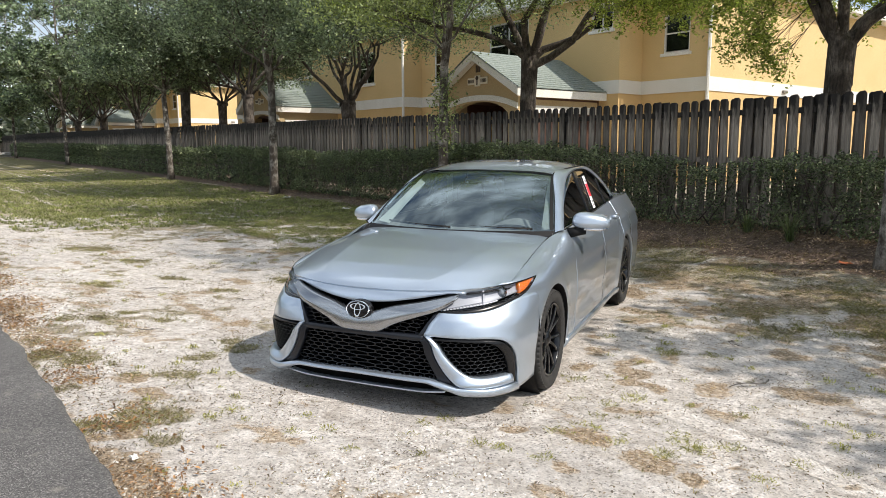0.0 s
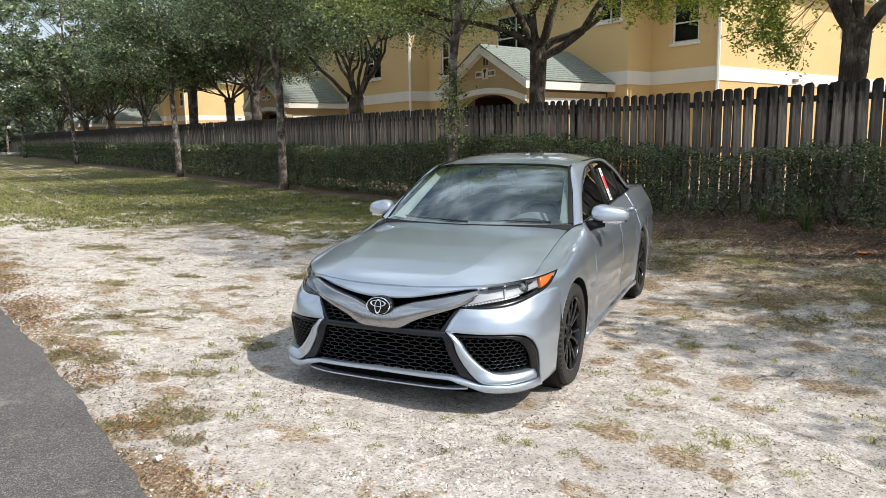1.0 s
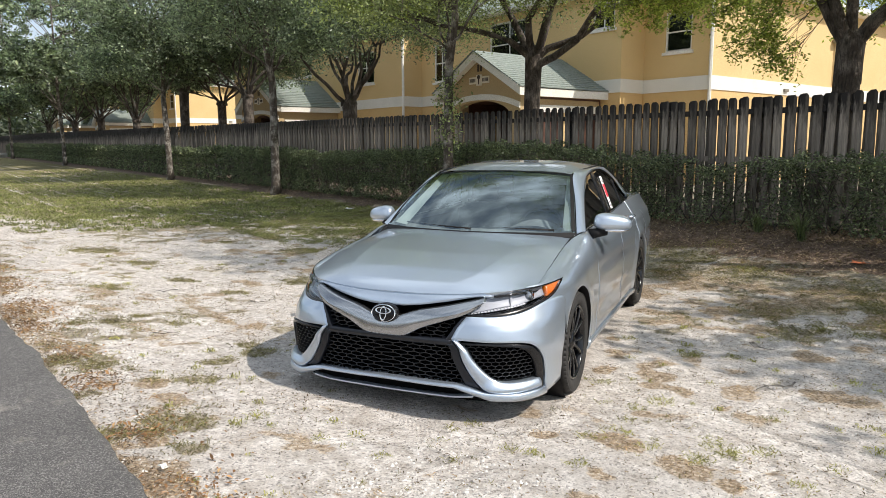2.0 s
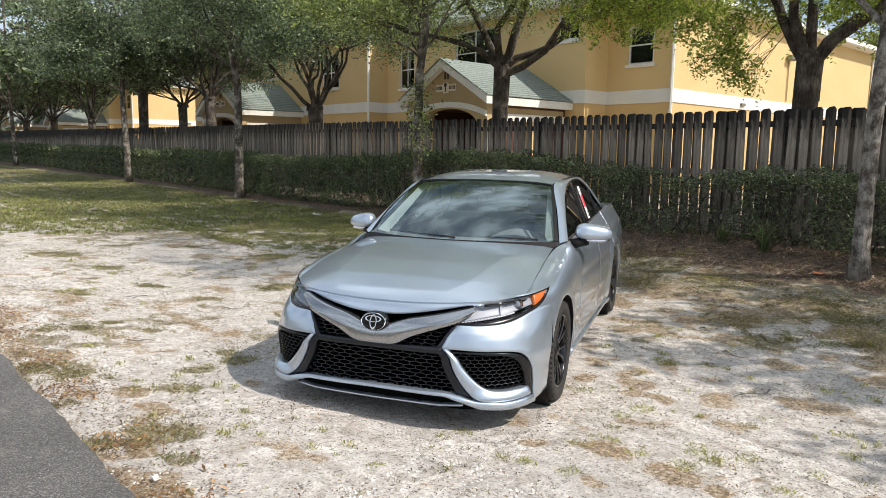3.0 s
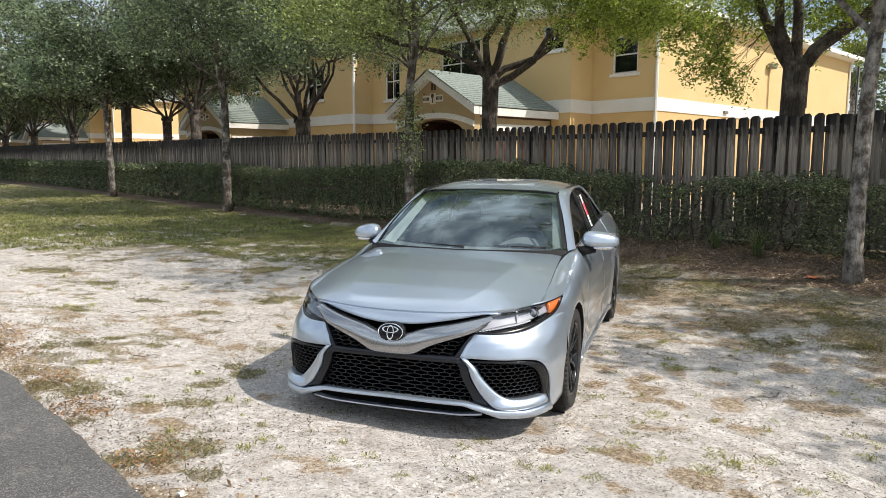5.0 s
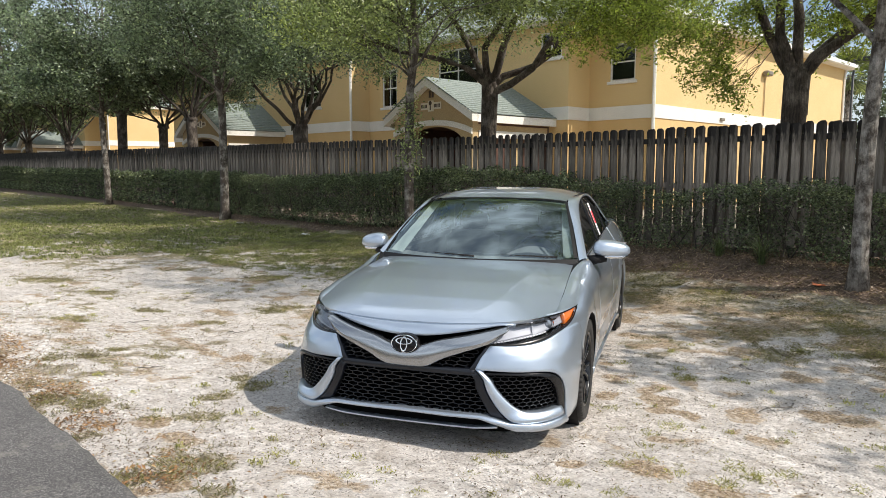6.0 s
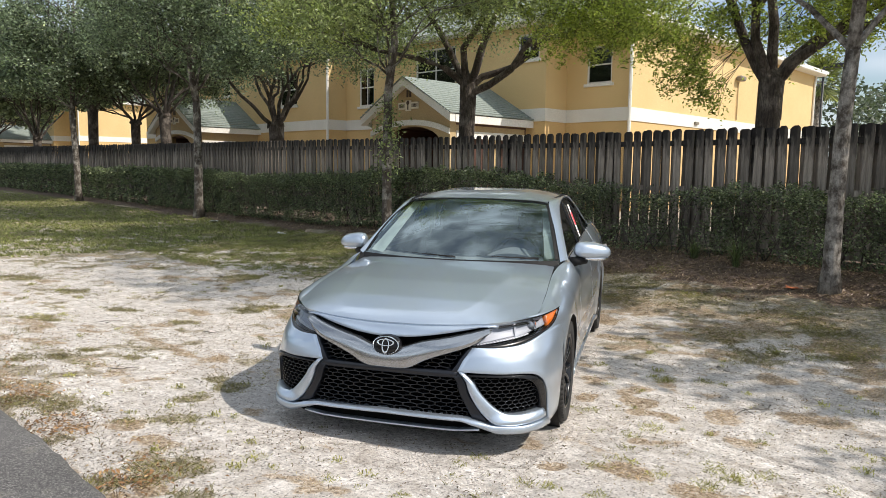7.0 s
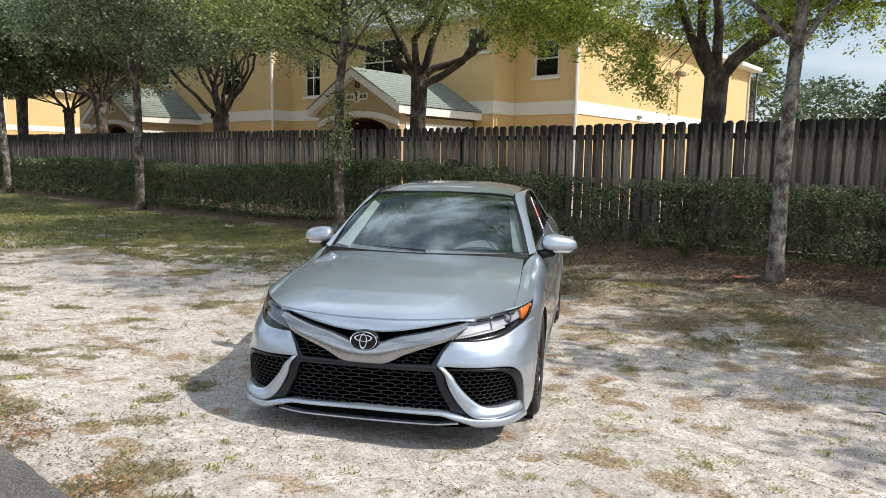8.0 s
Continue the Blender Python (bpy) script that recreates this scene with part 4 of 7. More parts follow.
            bmesh.ops.recalc_face_normals(bm, faces=bm.faces)
            part("shingle_course", bm_mesh("shingle_course", bm, MAT_SHINGLE), p)
    # plaque and door number, as plain shapes
    zc = eave + 0.33
    box("plaque", (s - 0.48, front + 0.003, zc - 0.1), (s + 0.48, front + 0.04, zc + 0.12), MAT_SIGN, p, 0.01)
    box("plaque", (s - 0.13, front + 0.003, zc - 0.16), (s + 0.13, front + 0.045, zc + 0.18), MAT_SIGN, p, 0.01)
    for a in (-0.44, 0.17):
        for k in range(5):
            box("bar", (s + a + 0.058 * k, front + 0.04, zc - 0.045), (s + a + 0.058 * k + 0.036, front + 0.046, zc + 0.065), MAT_SIGN_DARK, p)
    box("bar", (s - 0.025, front + 0.045, zc - 0.12), (s + 0.025, front + 0.05, zc + 0.06), MAT_SIGN_DARK, p)
    bm = bmesh.new()
    bmesh.ops.create_cone(bm, cap_ends=True, segments=10, radius1=0.07, radius2=0.07, depth=0.006, matrix=Matrix.Translation((s, front + 0.05, zc + 0.1)) @ Matrix.Rotation(radians(90), 4, "X"))
    part("emblem", bm_mesh("emblem", bm, MAT_SIGN_DARK), p)
    for a in (-0.11, 0.02):
        box("bar", (s + a, front + 0.003, zc + 0.28), (s + a + 0.08, front + 0.02, zc + 0.5), MAT_SIGN_DARK, p)


def downspout(parent, s, d, top):
    v, f = tube([(s, d, 0.3), (s, d, top - 0.35), (s, d - 0.12, top - 0.12), (s, d - 0.1, top)], [0.055] * 4, 6)
    part("downspout", mesh_of("downspout", v, f, MAT_WHITE), parent)


def house(name, label):
    b = thing(name, label, "building", m=PLAN)
    top, z0 = 6.45, 0.2
    band = (3.27, 3.70)
    holes_a = [(13.3, 15.45, 4.55, 6.2), (9.45, 10.35, 5.35, 6.2), (18.0, 18.97, 4.25, 5.82)]
    holes_b = [(7.4, 8.35, 4.52, 5.75)]
    holes_l = [(22.2, 23.6, 4.42, 5.85), (28.2, 28.9, 5.2, 6.15), (29.4, 30.1, 5.2, 6.15), (34.0, 35.2, 4.42, 5.85)]
    runs = [("s", -8.38, -0.2, 9.15, 19.9, holes_a), ("s", -9.58, -0.2, 6.72, 9.15, holes_b), ("s", -7.38, -0.2, 19.9, 38.5, holes_l),
            ("d", 6.72, 0.2, -27.4, -9.78, []), ("d", 9.15, 0.2, -9.58, -8.58, []), ("d", 19.9, 0.2, -8.38, -7.58, []), ("d", 38.5, -0.2, -27.4, -7.58, []), ("s", -27.4, -0.2, 6.72, 38.5, [])]
    for axis, at, th, u0, u1, holes in runs:
        walled("wall", axis, at, th, u0, u1, band[0], top, holes, MAT_STUCCO, b)
        walled("lower_wall", axis, at, th, u0, u1, z0, band[0], [], MAT_STUCCO_LOW, b)
        out = 0.03 if th < 0 else -0.03
        e0, e1 = u0, u1
        if axis == "s":
            box("band", (e0 - 0.03, at, band[0]), (e1, at + out, band[1]), MAT_WHITE, b)
        else:
            box("band", (at, e0, band[0]), (at + out, e1 + 0.2, band[1]), MAT_WHITE, b)
    for h in holes_a:
        window(b, *h, -8.38, 2, 2 if h[3] - h[2] > 1 else 1)
    for h in holes_b:
        window(b, *h, -9.58, 1, 2)
    for h in holes_l:
        window(b, *h, -7.38, 2 if h[1] - h[0] > 1 else 1, 2)
    porch(b, 11.72, 2.1, -4.58, -8.38, 3.3, 4.5)
    porch(b, 27.7, 2.4, -4.2, -7.38, 3.42, 4.84)
    downspout(b, 6.66, -9.5, top)
    downspout(b, 19.8, -7.3, top)
    downspout(b, 6.66, -27.3, top)
    # flood light on the end wall, with its conduit
    lamp = box("flood_light", (6.70, -17.75, 5.3), (6.45, -18.25, 5.5), MAT_FIXTURE, b, 0.05, "dark wall-mounted flood light")
    v, f = tube([(6.68, -18.0, 5.25), (6.68, -18.0, 3.75)], [0.025, 0.025], 6)
    part("conduit", mesh_of("conduit", v, f, MAT_STUCCO_PORCH), lamp)
    box("wall_vent", (6.69, -14.2, 3.38), (6.62, -14.5, 3.48), MAT_FIXTURE, b, 0.01, "small grey wall vent")
    # eaves, gutter and hipped roof
    o, pitch = 0.5, 0.37
    s0, s1, d0 = 6.72 - o, 38.5 + o, -27.4 - o
    for u0, u1, d1 in ((s0, 19.55, -8.38 + o), (19.55, s1, -7.38 + o)):
        box("soffit", (u0 + 0.05, d0 + 0.05, top), (u1 - (0.05 if u1 == s1 else 0), d1 - 0.05, top + 0.06), MAT_WHITE, b)
        box("gutter", (u0 + 0.12, d1 - 0.12, top + 0.02), (u1 - 0.12, d1, top + 0.22), MAT_WHITE, b, 0.02)
        mid = (d0 + d1) / 2
        z0, z1 = top + 0.2, top + 0.2 + pitch * (d1 - mid)
        in0, in1 = (9.5, 0) if u0 == s0 else (0, 9.5)
        vs = [(u0, d0, z0), (u1, d0, z0), (u1, d1, z0), (u0, d1, z0), (u0 + in0, mid, z1), (u1 - in1, mid, z1)]
        part("roof", mesh_of("roof", vs, [(0, 1, 5, 4), (1, 2, 5), (2, 3, 4, 5), (3, 0, 4), (3, 2, 1, 0)], MAT_SHINGLE), b)
    for u, d1 in ((s0, -8.38 + o), (s1 - 0.12, -7.38 + o)):
        box("gutter", (u, d0, top + 0.02), (u + 0.12, d1, top + 0.22), MAT_WHITE, b, 0.02)
    return b


near_house = house("apartment_building", "two-storey yellow stucco apartment building with white band course")
far_house = copy_thing(near_house, PLAN @ pose(50.2, 0, 0.3))


# ---- car ----
# car frame: x forward from the front axle, y to the car's left, z up
CAR = Matrix(((-0.3665, 0.9304, 0, -0.127), (-0.9304, -0.3665, 0, 4.865), (0, 0, 1, 0.0), (0, 0, 0, 1)))


def paint_material():
    m, nt, b = material("silver_metallic_paint")
    vor = node(nt, "ShaderNodeTexVoronoi", Scale=900.0)
    tc = nt.nodes.new("ShaderNodeTexCoord")
    nt.links.new(tc.outputs["Object"], vor.inputs["Vector"])
    col = ramp_node(nt, vor.outputs["Color"], (0.1, (0.395, 0.46, 0.545)), (0.9, (0.50, 0.575, 0.675))).outputs[0]
    dust = noise_node(nt, 3.0, 5)
    nt.links.new(mix_node(nt, ramp_node(nt, dust.outputs["Fac"], (0.45, (0,) * 3), (0.8, (0.12,) * 3)).outputs[0], col, (0.55, 0.53, 0.49)), b.inputs["Base Color"])
    b.inputs["Metallic"].default_value, b.inputs["Roughness"].default_value = 0.78, 0.33
    b.inputs["Coat Weight"].default_value, b.inputs["Coat Roughness"].default_value = 1.0, 0.045
    return m


def tread_material():
    m, nt, b = material("tyre_rubber")
    nz = noise_node(nt, 30, 4)
    nt.links.new(ramp_node(nt, nz.outputs["Fac"], (0.3, (0.012,) * 3), (0.75, (0.034, 0.032, 0.030))).outputs[0], b.inputs["Base Color"])
    b.inputs["Roughness"].default_value = 0.75
    bump(nt, b, nz.outputs["Fac"], 0.2, 0.004)
    return m


MAT_PAINT = paint_material()
MAT_GLOSS = plain_material("gloss_black_plastic", (0.006, 0.006, 0.007), 0.25, 0.0, 0.1, 0.3)
MAT_PLASTIC = plain_material("black_plastic", (0.008, 0.008, 0.009), 0.6, 0.0, 0.0, 0.2)
# blacker than the plastic: the shade of the recesses is in this colour
MAT_SHADE_BLACK = plain_material("recess_shade_black", (0.003, 0.003, 0.003), 0.9, 0.0, 0.0, 0.05)
MAT_FRAME = plain_material("dark_grey_metallic_trim", (0.011, 0.013, 0.019), 0.35, 0.3, 0.1)
MAT_VBAR = plain_material("brushed_silver_trim", (0.36, 0.375, 0.395), 0.26, 0.95, 0.2)
MAT_CHROME = plain_material("chrome", (0.72, 0.73, 0.75), 0.1, 1.0)
MAT_LAMP_IN = plain_material("lamp_reflector", (0.30, 0.315, 0.36), 0.5, 0.15)
MAT_LAMP_BASE = plain_material("lamp_housing", (0.24, 0.255, 0.30), 0.45, 0.3)
MAT_LAMP_LENS = plain_material("projector_lens", (0.35, 0.38, 0.42), 0.05, 0.6, 1.0)
MAT_AMBER = plain_material("amber_reflector", (0.62, 0.145, 0.012), 0.25, 0.0, 1.0)
MAT_DRL = plain_material("white_light_guide", (0.55, 0.57, 0.62), 0.4, 0.0, 0.2)
MAT_TYRE = tread_material()
MAT_RIM = plain_material("gloss_black_alloy", (0.005, 0.005, 0.006), 0.22, 0.0, 0.3, 0.4)
MAT_DISC = plain_material("brake_steel", (0.09, 0.09, 0.095), 0.4, 0.9)
MAT_WINDSCREEN = glass_material("windscreen_glass", (0.56, 0.68, 0.70), 2.5, (0.86, 1.0, 1.03))
MAT_SIDE_GLASS = glass_material("tinted_side_glass", (0.13, 0.15, 0.15), 1.7)
MAT_COVER = glass_material("lamp_cover", (0.95, 0.96, 0.97), 1.4)
MAT_DASH = rough_material("dashboard_plastic", (0.20, 0.21, 0.215), (0.27, 0.28, 0.285), 8, 0.7, 120, 0.2)
MAT_SEAT = rough_material("dark_seat_fabric", (0.03, 0.03, 0.033), (0.05, 0.05, 0.055), 10, 0.85, 160, 0.3)
MAT_HEADLINER = plain_material("grey_headliner", (0.46, 0.50, 0.49), 0.9)
MAT_STICKER_WHITE = plain_material("white_paper", (0.8, 0.8, 0.78), 0.6)
MAT_STICKER_RED = plain_material("red_print", (0.75, 0.03, 0.05), 0.6)
MAT_PRINT_GREY = plain_material("grey_print", (0.25, 0.25, 0.27), 0.6)

Z_FRONT = (0.13, 0.2, 0.26, 0.3, 0.5, 0.55, 0.62, 0.67, 0.72, 0.77, 0.8, 0.86, 1.1)
REACH = (0.90, 0.935, 0.96, 0.945, 0.945, 0.95, 0.945, 0.935, 0.915, 0.885, 0.85, 0.79, 0.7)
Z_SIDE = (0.13, 0.2, 0.3, 0.5, 0.65, 0.75, 0.82, 0.9, 0.98, 1.07)
HALF = (0.87, 0.893, 0.908, 0.920, 0.922, 0.914, 0.893, 0.862, 0.815, 0.755)
_th = np.linspace(0, math.pi / 2, 4000)
_px, _py = 0.94 * np.cos(_th) ** (2 / 2.8), 0.92 * np.sin(_th) ** (2 / 2.8)
_tt = np.concatenate([[0], np.cumsum(np.hypot(np.diff(_px), np.diff(_py)))])


def reach_of(z):
    return np.interp(z, Z_FRONT, REACH)


def half_of(z):
    return np.interp(z, Z_SIDE, HALF)


def bend_of(z):
    return np.interp(z, (0.2, 0.3, 0.48, 0.6, 0.72), (4.2, 3.6, 3.6, 2.85, 2.4))


def nose_at(t, z, off=0.0):
    """A place on the nose: t is the way round the bumper from its middle, z the height, off the distance outwards."""
    t, z = np.asarray(t, float), np.asarray(z, float)
    th = np.interp(np.abs(t), _tt, _th)
    A, B, n = reach_of(z), half_of(z), bend_of(z)
    x, y = A * np.cos(th) ** (2 / n), B * np.sin(th) ** (2 / n)
    nx, ny = (x / A) ** (n - 1) / A, (y / B) ** (n - 1) / B
    k = np.hypot(nx, ny) + 1e-9
    return np.stack([x + off * nx / k, np.sign(t) * (y + off * ny / k), z + 0 * x], -1)


def t_of_y(y, z):
    s = np.clip(np.abs(y) / half_of(z), 0, 1)
    return float(np.sign(y) * np.interp(np.arcsin(s ** (bend_of(z) / 2)), _th, _tt))


def t_of_x(x, z):
    return float(np.interp(np.arccos(np.clip(x / reach_of(z), 0, 1) ** (bend_of(z) / 2)), _th, _tt))


def flow(points, n):
    """A smooth curve through the points, as n points evenly spread."""
    P = np.array(points, float)
    if len(P) == 2:
        return P[0] + (P[1] - P[0]) * np.linspace(0, 1, n)[:, None]
    Q = np.concatenate([[2 * P[0] - P[1]], P, [2 * P[-1] - P[-2]]])
    out = []
    for i in range(len(P) - 1):
        p0, p1, p2, p3 = Q[i:i + 4]
        for u in np.linspace(0, 1, 24, endpoint=False):
            out.append(0.5 * (2 * p1 + (p2 - p0) * u + (2 * p0 - 5 * p1 + 4 * p2 - p3) * u ** 2 + (3 * p1 - p0 - 3 * p2 + p3) * u ** 3))
    out.append(P[-1])
    out = np.array(out)
    arc = np.concatenate([[0], np.cumsum(np.linalg.norm(np.diff(out, axis=0), axis=1))])
    return np.stack([np.interp(np.linspace(0, arc[-1], n), arc, out[:, k]) for k in range(P.shape[1])], -1)


def polyline(points, n):
    P = np.array(points, float)
    arc = np.concatenate([[0], np.cumsum(np.linalg.norm(np.diff(P, axis=0), axis=1))])
    return np.stack([np.interp(np.linspace(0, arc[-1], n), arc, P[:, k]) for k in range(P.shape[1])], -1)


def grid_faces(nu, nv):
    i = (np.arange(nu - 1)[:, None] * nv + np.arange(nv - 1)[None, :]).reshape(-1)
    return np.stack([i, i + nv, i + nv + 1, i + 1], -1)


def sheet(name, P, mat, parent, label="", flip=False):
    nu, nv = P.shape[:2]
    f = grid_faces(nu, nv)
    # turn the faces outwards, away from the car's middle
    a, b, c = P[:-1, :-1], P[1:, :-1], P[:-1, 1:]
    nrm = np.cross(b - a, c - a).reshape(-1, 3)
    away = (a - np.array([-1.4, 0, 0.75])).reshape(-1, 3)
    flip = float((nrm * away).sum()) < 0
    return part(name, mesh_of(name, P.reshape(-1, 3), f[:, ::-1] if flip else f, mat, True), parent, label)


def strip(name, A, B, surf, mat, parent, off=0.0, depth=0.03, roll=0.006, crown=0.0, nv=8, label=""):
    """A panel between two curves on a surface, its rims rolled back: real thickness all round."""
    A, B = np.asarray(A), np.asarray(B)
    nu = len(A)
    width = np.linalg.norm(B - A, axis=1)[:, None] + 1e-6
    rv = np.clip(roll / width, 0, 0.3)
    cols = [(np.zeros_like(rv), -depth), (np.zeros_like(rv), -roll), (rv * 0.3, -roll * 0.3)]
    for k in range(nv + 1):
        f = k / nv
        cols.append((rv + (1 - 2 * rv) * f, crown * 4 * f * (1 - f)))
    cols += [(1 - rv * 0.3, -roll * 0.3), (np.ones_like(rv), -roll), (np.ones_like(rv), -depth)]
    rows = []
    for v, o in cols:
        q = A * (1 - v) + B * v
        rows.append(surf(q[:, 0], q[:, 1], off + o))
    P = np.stack(rows, 1)
    # close the two ends
    first, last = [], []
    for j, (v, o) in enumerate(cols):
        qa, qb = A[0] * (1 - v[0]) + B[0] * v[0], A[-1] * (1 - v[-1]) + B[-1] * v[-1]
        first.append(surf(qa[0], qa[1], off - depth))
        last.append(surf(qb[0], qb[1], off - depth))
    P = np.concatenate([np.array(first)[None], P, np.array(last)[None]])
    return sheet(name, P, mat, parent, label)


def nose_curve(points, n=24, sharp=False, side=1):
    """Points (y, z) on the nose, as a curve in its own measure; side -1 mirrors it."""
    c = (polyline if sharp else flow)([(t_of_y(y, z), z) for y, z in points], n)
    return c * np.array([side, 1])


def cells(name, outline, w, h, parent, off, depth=0.02, surf=nose_at, mat=None):
    """Honeycomb mesh inside an outline (t, z): each cell a thin rim that runs back."""
    P = np.array(outline)
    def inside(a, b):
        hit = False
        for (x1, y1), (x2, y2) in zip(P, np.roll(P, -1, 0)):
            if (y1 > b) != (y2 > b) and a < (x2 - x1) * (b - y1) / (y2 - y1) + x1:
                hit = not hit
        return hit
    verts, faces = [], []
    lo, hi = P.min(0), P.max(0)
    row, z = 0, lo[1]
    while z < hi[1] + h:
        t = lo[0] - (0 if row % 2 else w / 2)
        while t < hi[0] + w:
            if inside(t, z):
                ring = []
                for k, o in ((1.0, 0.0), (0.9, -0.001), (0.84, -depth)):
                    kz = k - (0.09 if k < 1 else 0)
                    pts = [(-0.5 * w * k, 0.25 * h * kz), (0, 0.5 * h * kz), (0.5 * w * k, 0.25 * h * kz), (0.5 * w * k, -0.25 * h * kz), (0, -0.5 * h * kz), (-0.5 * w * k, -0.25 * h * kz)]
                    ring.append(surf(np.array([t + a for a, b in pts]), np.array([z + b for a, b in pts]), off + o))
                base = len(verts)
                verts += [tuple(v) for r3 in ring for v in r3]
                for a in range(2):
                    for k in range(6):
                        faces.append((base + a * 6 + k, base + a * 6 + (k + 1) % 6, base + (a + 1) * 6 + (k + 1) % 6, base + (a + 1) * 6 + k))
            t += w
        z += 0.75 * h
        row += 1
    return part(name, mesh_of(name, verts, faces, mat or MAT_GLOSS), parent)


car = thing("car", "silver metallic four-door saloon parked on sandy ground", "car", m=CAR)


def build_front():
    # recessed near-black backing stands in for the shade inside all openings
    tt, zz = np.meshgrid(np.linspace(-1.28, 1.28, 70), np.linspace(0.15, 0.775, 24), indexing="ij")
    sheet("grille_shade_backing", nose_at(tt, zz, -0.09), MAT_SHADE_BLACK, car)
    N = 49
    span = lambda f: np.array([(t_of_y(y, f(abs(y))), f(abs(y))) for y in np.linspace(-0.59, 0.59, N)])
    hood_line = lambda y: 0.766 + 0.014 * (y / 0.59) ** 2
    slot_top = lambda y: np.interp(y, (0, 0.1, 0.2, 0.35, 0.5, 0.54, 0.59), (0.700, 0.704, 0.714, 0.736, 0.761, 0.760, 0.748))
    strip("nose_panel", span(slot_top), span(hood_line), nose_at, MAT_PAINT, car, 0.0, 0.05, 0.008, 0.004)
    v_top = lambda y: np.interp(y, (0, 0.1, 0.14, 0.2, 0.35, 0.5, 0.55), (0.640, 0.656, 0.672, 0.690, 0.716, 0.747, 0.758))
    v_low = lambda y: np.interp(y, (0, 0.11, 0.15, 0.22, 0.3, 0.44, 0.5, 0.55), (0.532, 0.535, 0.550, 0.590, 0.620, 0.664, 0.690, 0.735))
    ys = np.linspace(-0.55, 0.55, 81)
    ker = np.array([1, 2, 3, 2, 1]) / 9
    def soft(f):
        z = np.array([f(abs(y)) for y in ys])
        z[2:-2] = np.convolve(z, ker, "valid")
        return np.array([(t_of_y(y, q), q) for y, q in zip(ys, z)])
    strip("v_bar", soft(v_low), soft(v_top), nose_at, MAT_VBAR, car, 0.022, 0.06, 0.012, 0.012, 10, "brushed silver v-shaped bar")
    # cross bar and arms of the dark frame
    cross = lambda z: np.array([(t_of_y(y, z), z) for y in np.linspace(-0.405, 0.405, 33)])
    strip("frame_bar", cross(0.502), cross(0.541), nose_at, MAT_FRAME, car, 0.004, 0.06, 0.008, 0.003)
    for sd in (1, -1):
        strip("frame_arm", nose_curve([(0.362, 0.53), (0.402, 0.585), (0.448, 0.652)], 14, side=sd), nose_curve([(0.405, 0.53), (0.435, 0.585), (0.478, 0.668)], 14, side=sd), nose_at, MAT_FRAME, car, 0.003, 0.06, 0.006)
        strip("frame_arm", nose_curve([(0.378, 0.512), (0.415, 0.425), (0.492, 0.285)], 16, side=sd), nose_curve([(0.41, 0.532), (0.47, 0.41), (0.575, 0.268)], 16, side=sd), nose_at, MAT_FRAME, car, 0.006, 0.06, 0.008)
        # painted hook below the side vent
        strip("vent_surround", nose_curve([(0.408, 0.54), (0.475, 0.412), (0.575, 0.276), (0.68, 0.238), (0.845, 0.238)], 30, side=sd), nose_curve([(0.44, 0.535), (0.525, 0.43), (0.62, 0.328), (0.70, 0.298), (0.835, 0.294)], 30, side=sd), nose_at, MAT_PAINT, car, 0.016, 0.06, 0.010, 0.006)
        # bezel: along the vent's top, round the corner and down
        strip("vent_bezel", nose_curve([(0.42, 0.522), (0.60, 0.520), (0.76, 0.507), (0.822, 0.475), (0.847, 0.40), (0.852, 0.30), (0.852, 0.19)], 36, side=sd), nose_curve([(0.44, 0.512), (0.60, 0.507), (0.745, 0.492), (0.795, 0.455), (0.818, 0.39), (0.828, 0.30), (0.832, 0.19)], 36, side=sd), nose_at, MAT_GLOSS, car, 0.004, 0.05, 0.005)
        cells("vent_mesh", nose_curve([(0.46, 0.512), (0.60, 0.507), (0.75, 0.490), (0.80, 0.455), (0.822, 0.39), (0.83, 0.30), (0.70, 0.296), (0.62, 0.324), (0.525, 0.43)], 40, True, sd), 0.052, 0.028, car, -0.012)
        cells("upper_grille_mesh", nose_curve([(0.15, 0.545), (0.36, 0.545), (0.445, 0.66), (0.30, 0.616), (0.21, 0.58)], 30, True, sd), 0.062, 0.029, car, -0.012)
        # painted cheek between lamp and vent
        low = nose_curve([(0.402, 0.537), (0.60, 0.525), (0.765, 0.512), (0.828, 0.478), (0.853, 0.40), (0.858, 0.30), (0.858, 0.185)], 40, side=sd)
        up = [(t_of_y(y, z), z) for y, z in ((0.475, 0.668), (0.60, 0.660), (0.73, 0.668))] + [(t_of_y(0.845, 0.715), 0.715)]
        up = up + [(t_of_x(x, z), z) for x, z in ((0.30, 0.69), (0.355, 0.48), (0.372, 0.335), (0.352, 0.20))]
        strip("front_bumper_side", low, polyline(flow(up, 90), 40) * np.array([sd, 1]), lambda t, z, o: nose_at(t, z, o + 0.012 * np.exp(-((z - 0.60) / 0.045) ** 2) * smooth(0.40, 0.6, np.abs(t)) * smooth(1.25, 0.95, np.abs(t))), MAT_PAINT, car, 0.004, 0.04, 0.007, 0.0, 16)
    # lower grille
    edge = nose_curve([(0.375, 0.504), (0.41, 0.425), (0.49, 0.30)], 12, True)
    ring = np.concatenate([edge, edge[::-1] * np.array([-1, 1])])
    cells("lower_grille_mesh", ring, 0.062, 0.029, car, -0.014)
    # lip spoiler
    n = 61
    ys = np.linspace(-0.852, 0.852, n)
    up_z = np.interp(np.abs(ys), (0, 0.44, 0.52, 0.6, 0.75, 0.87), (0.292, 0.290, 0.275, 0.248, 0.232, 0.235))
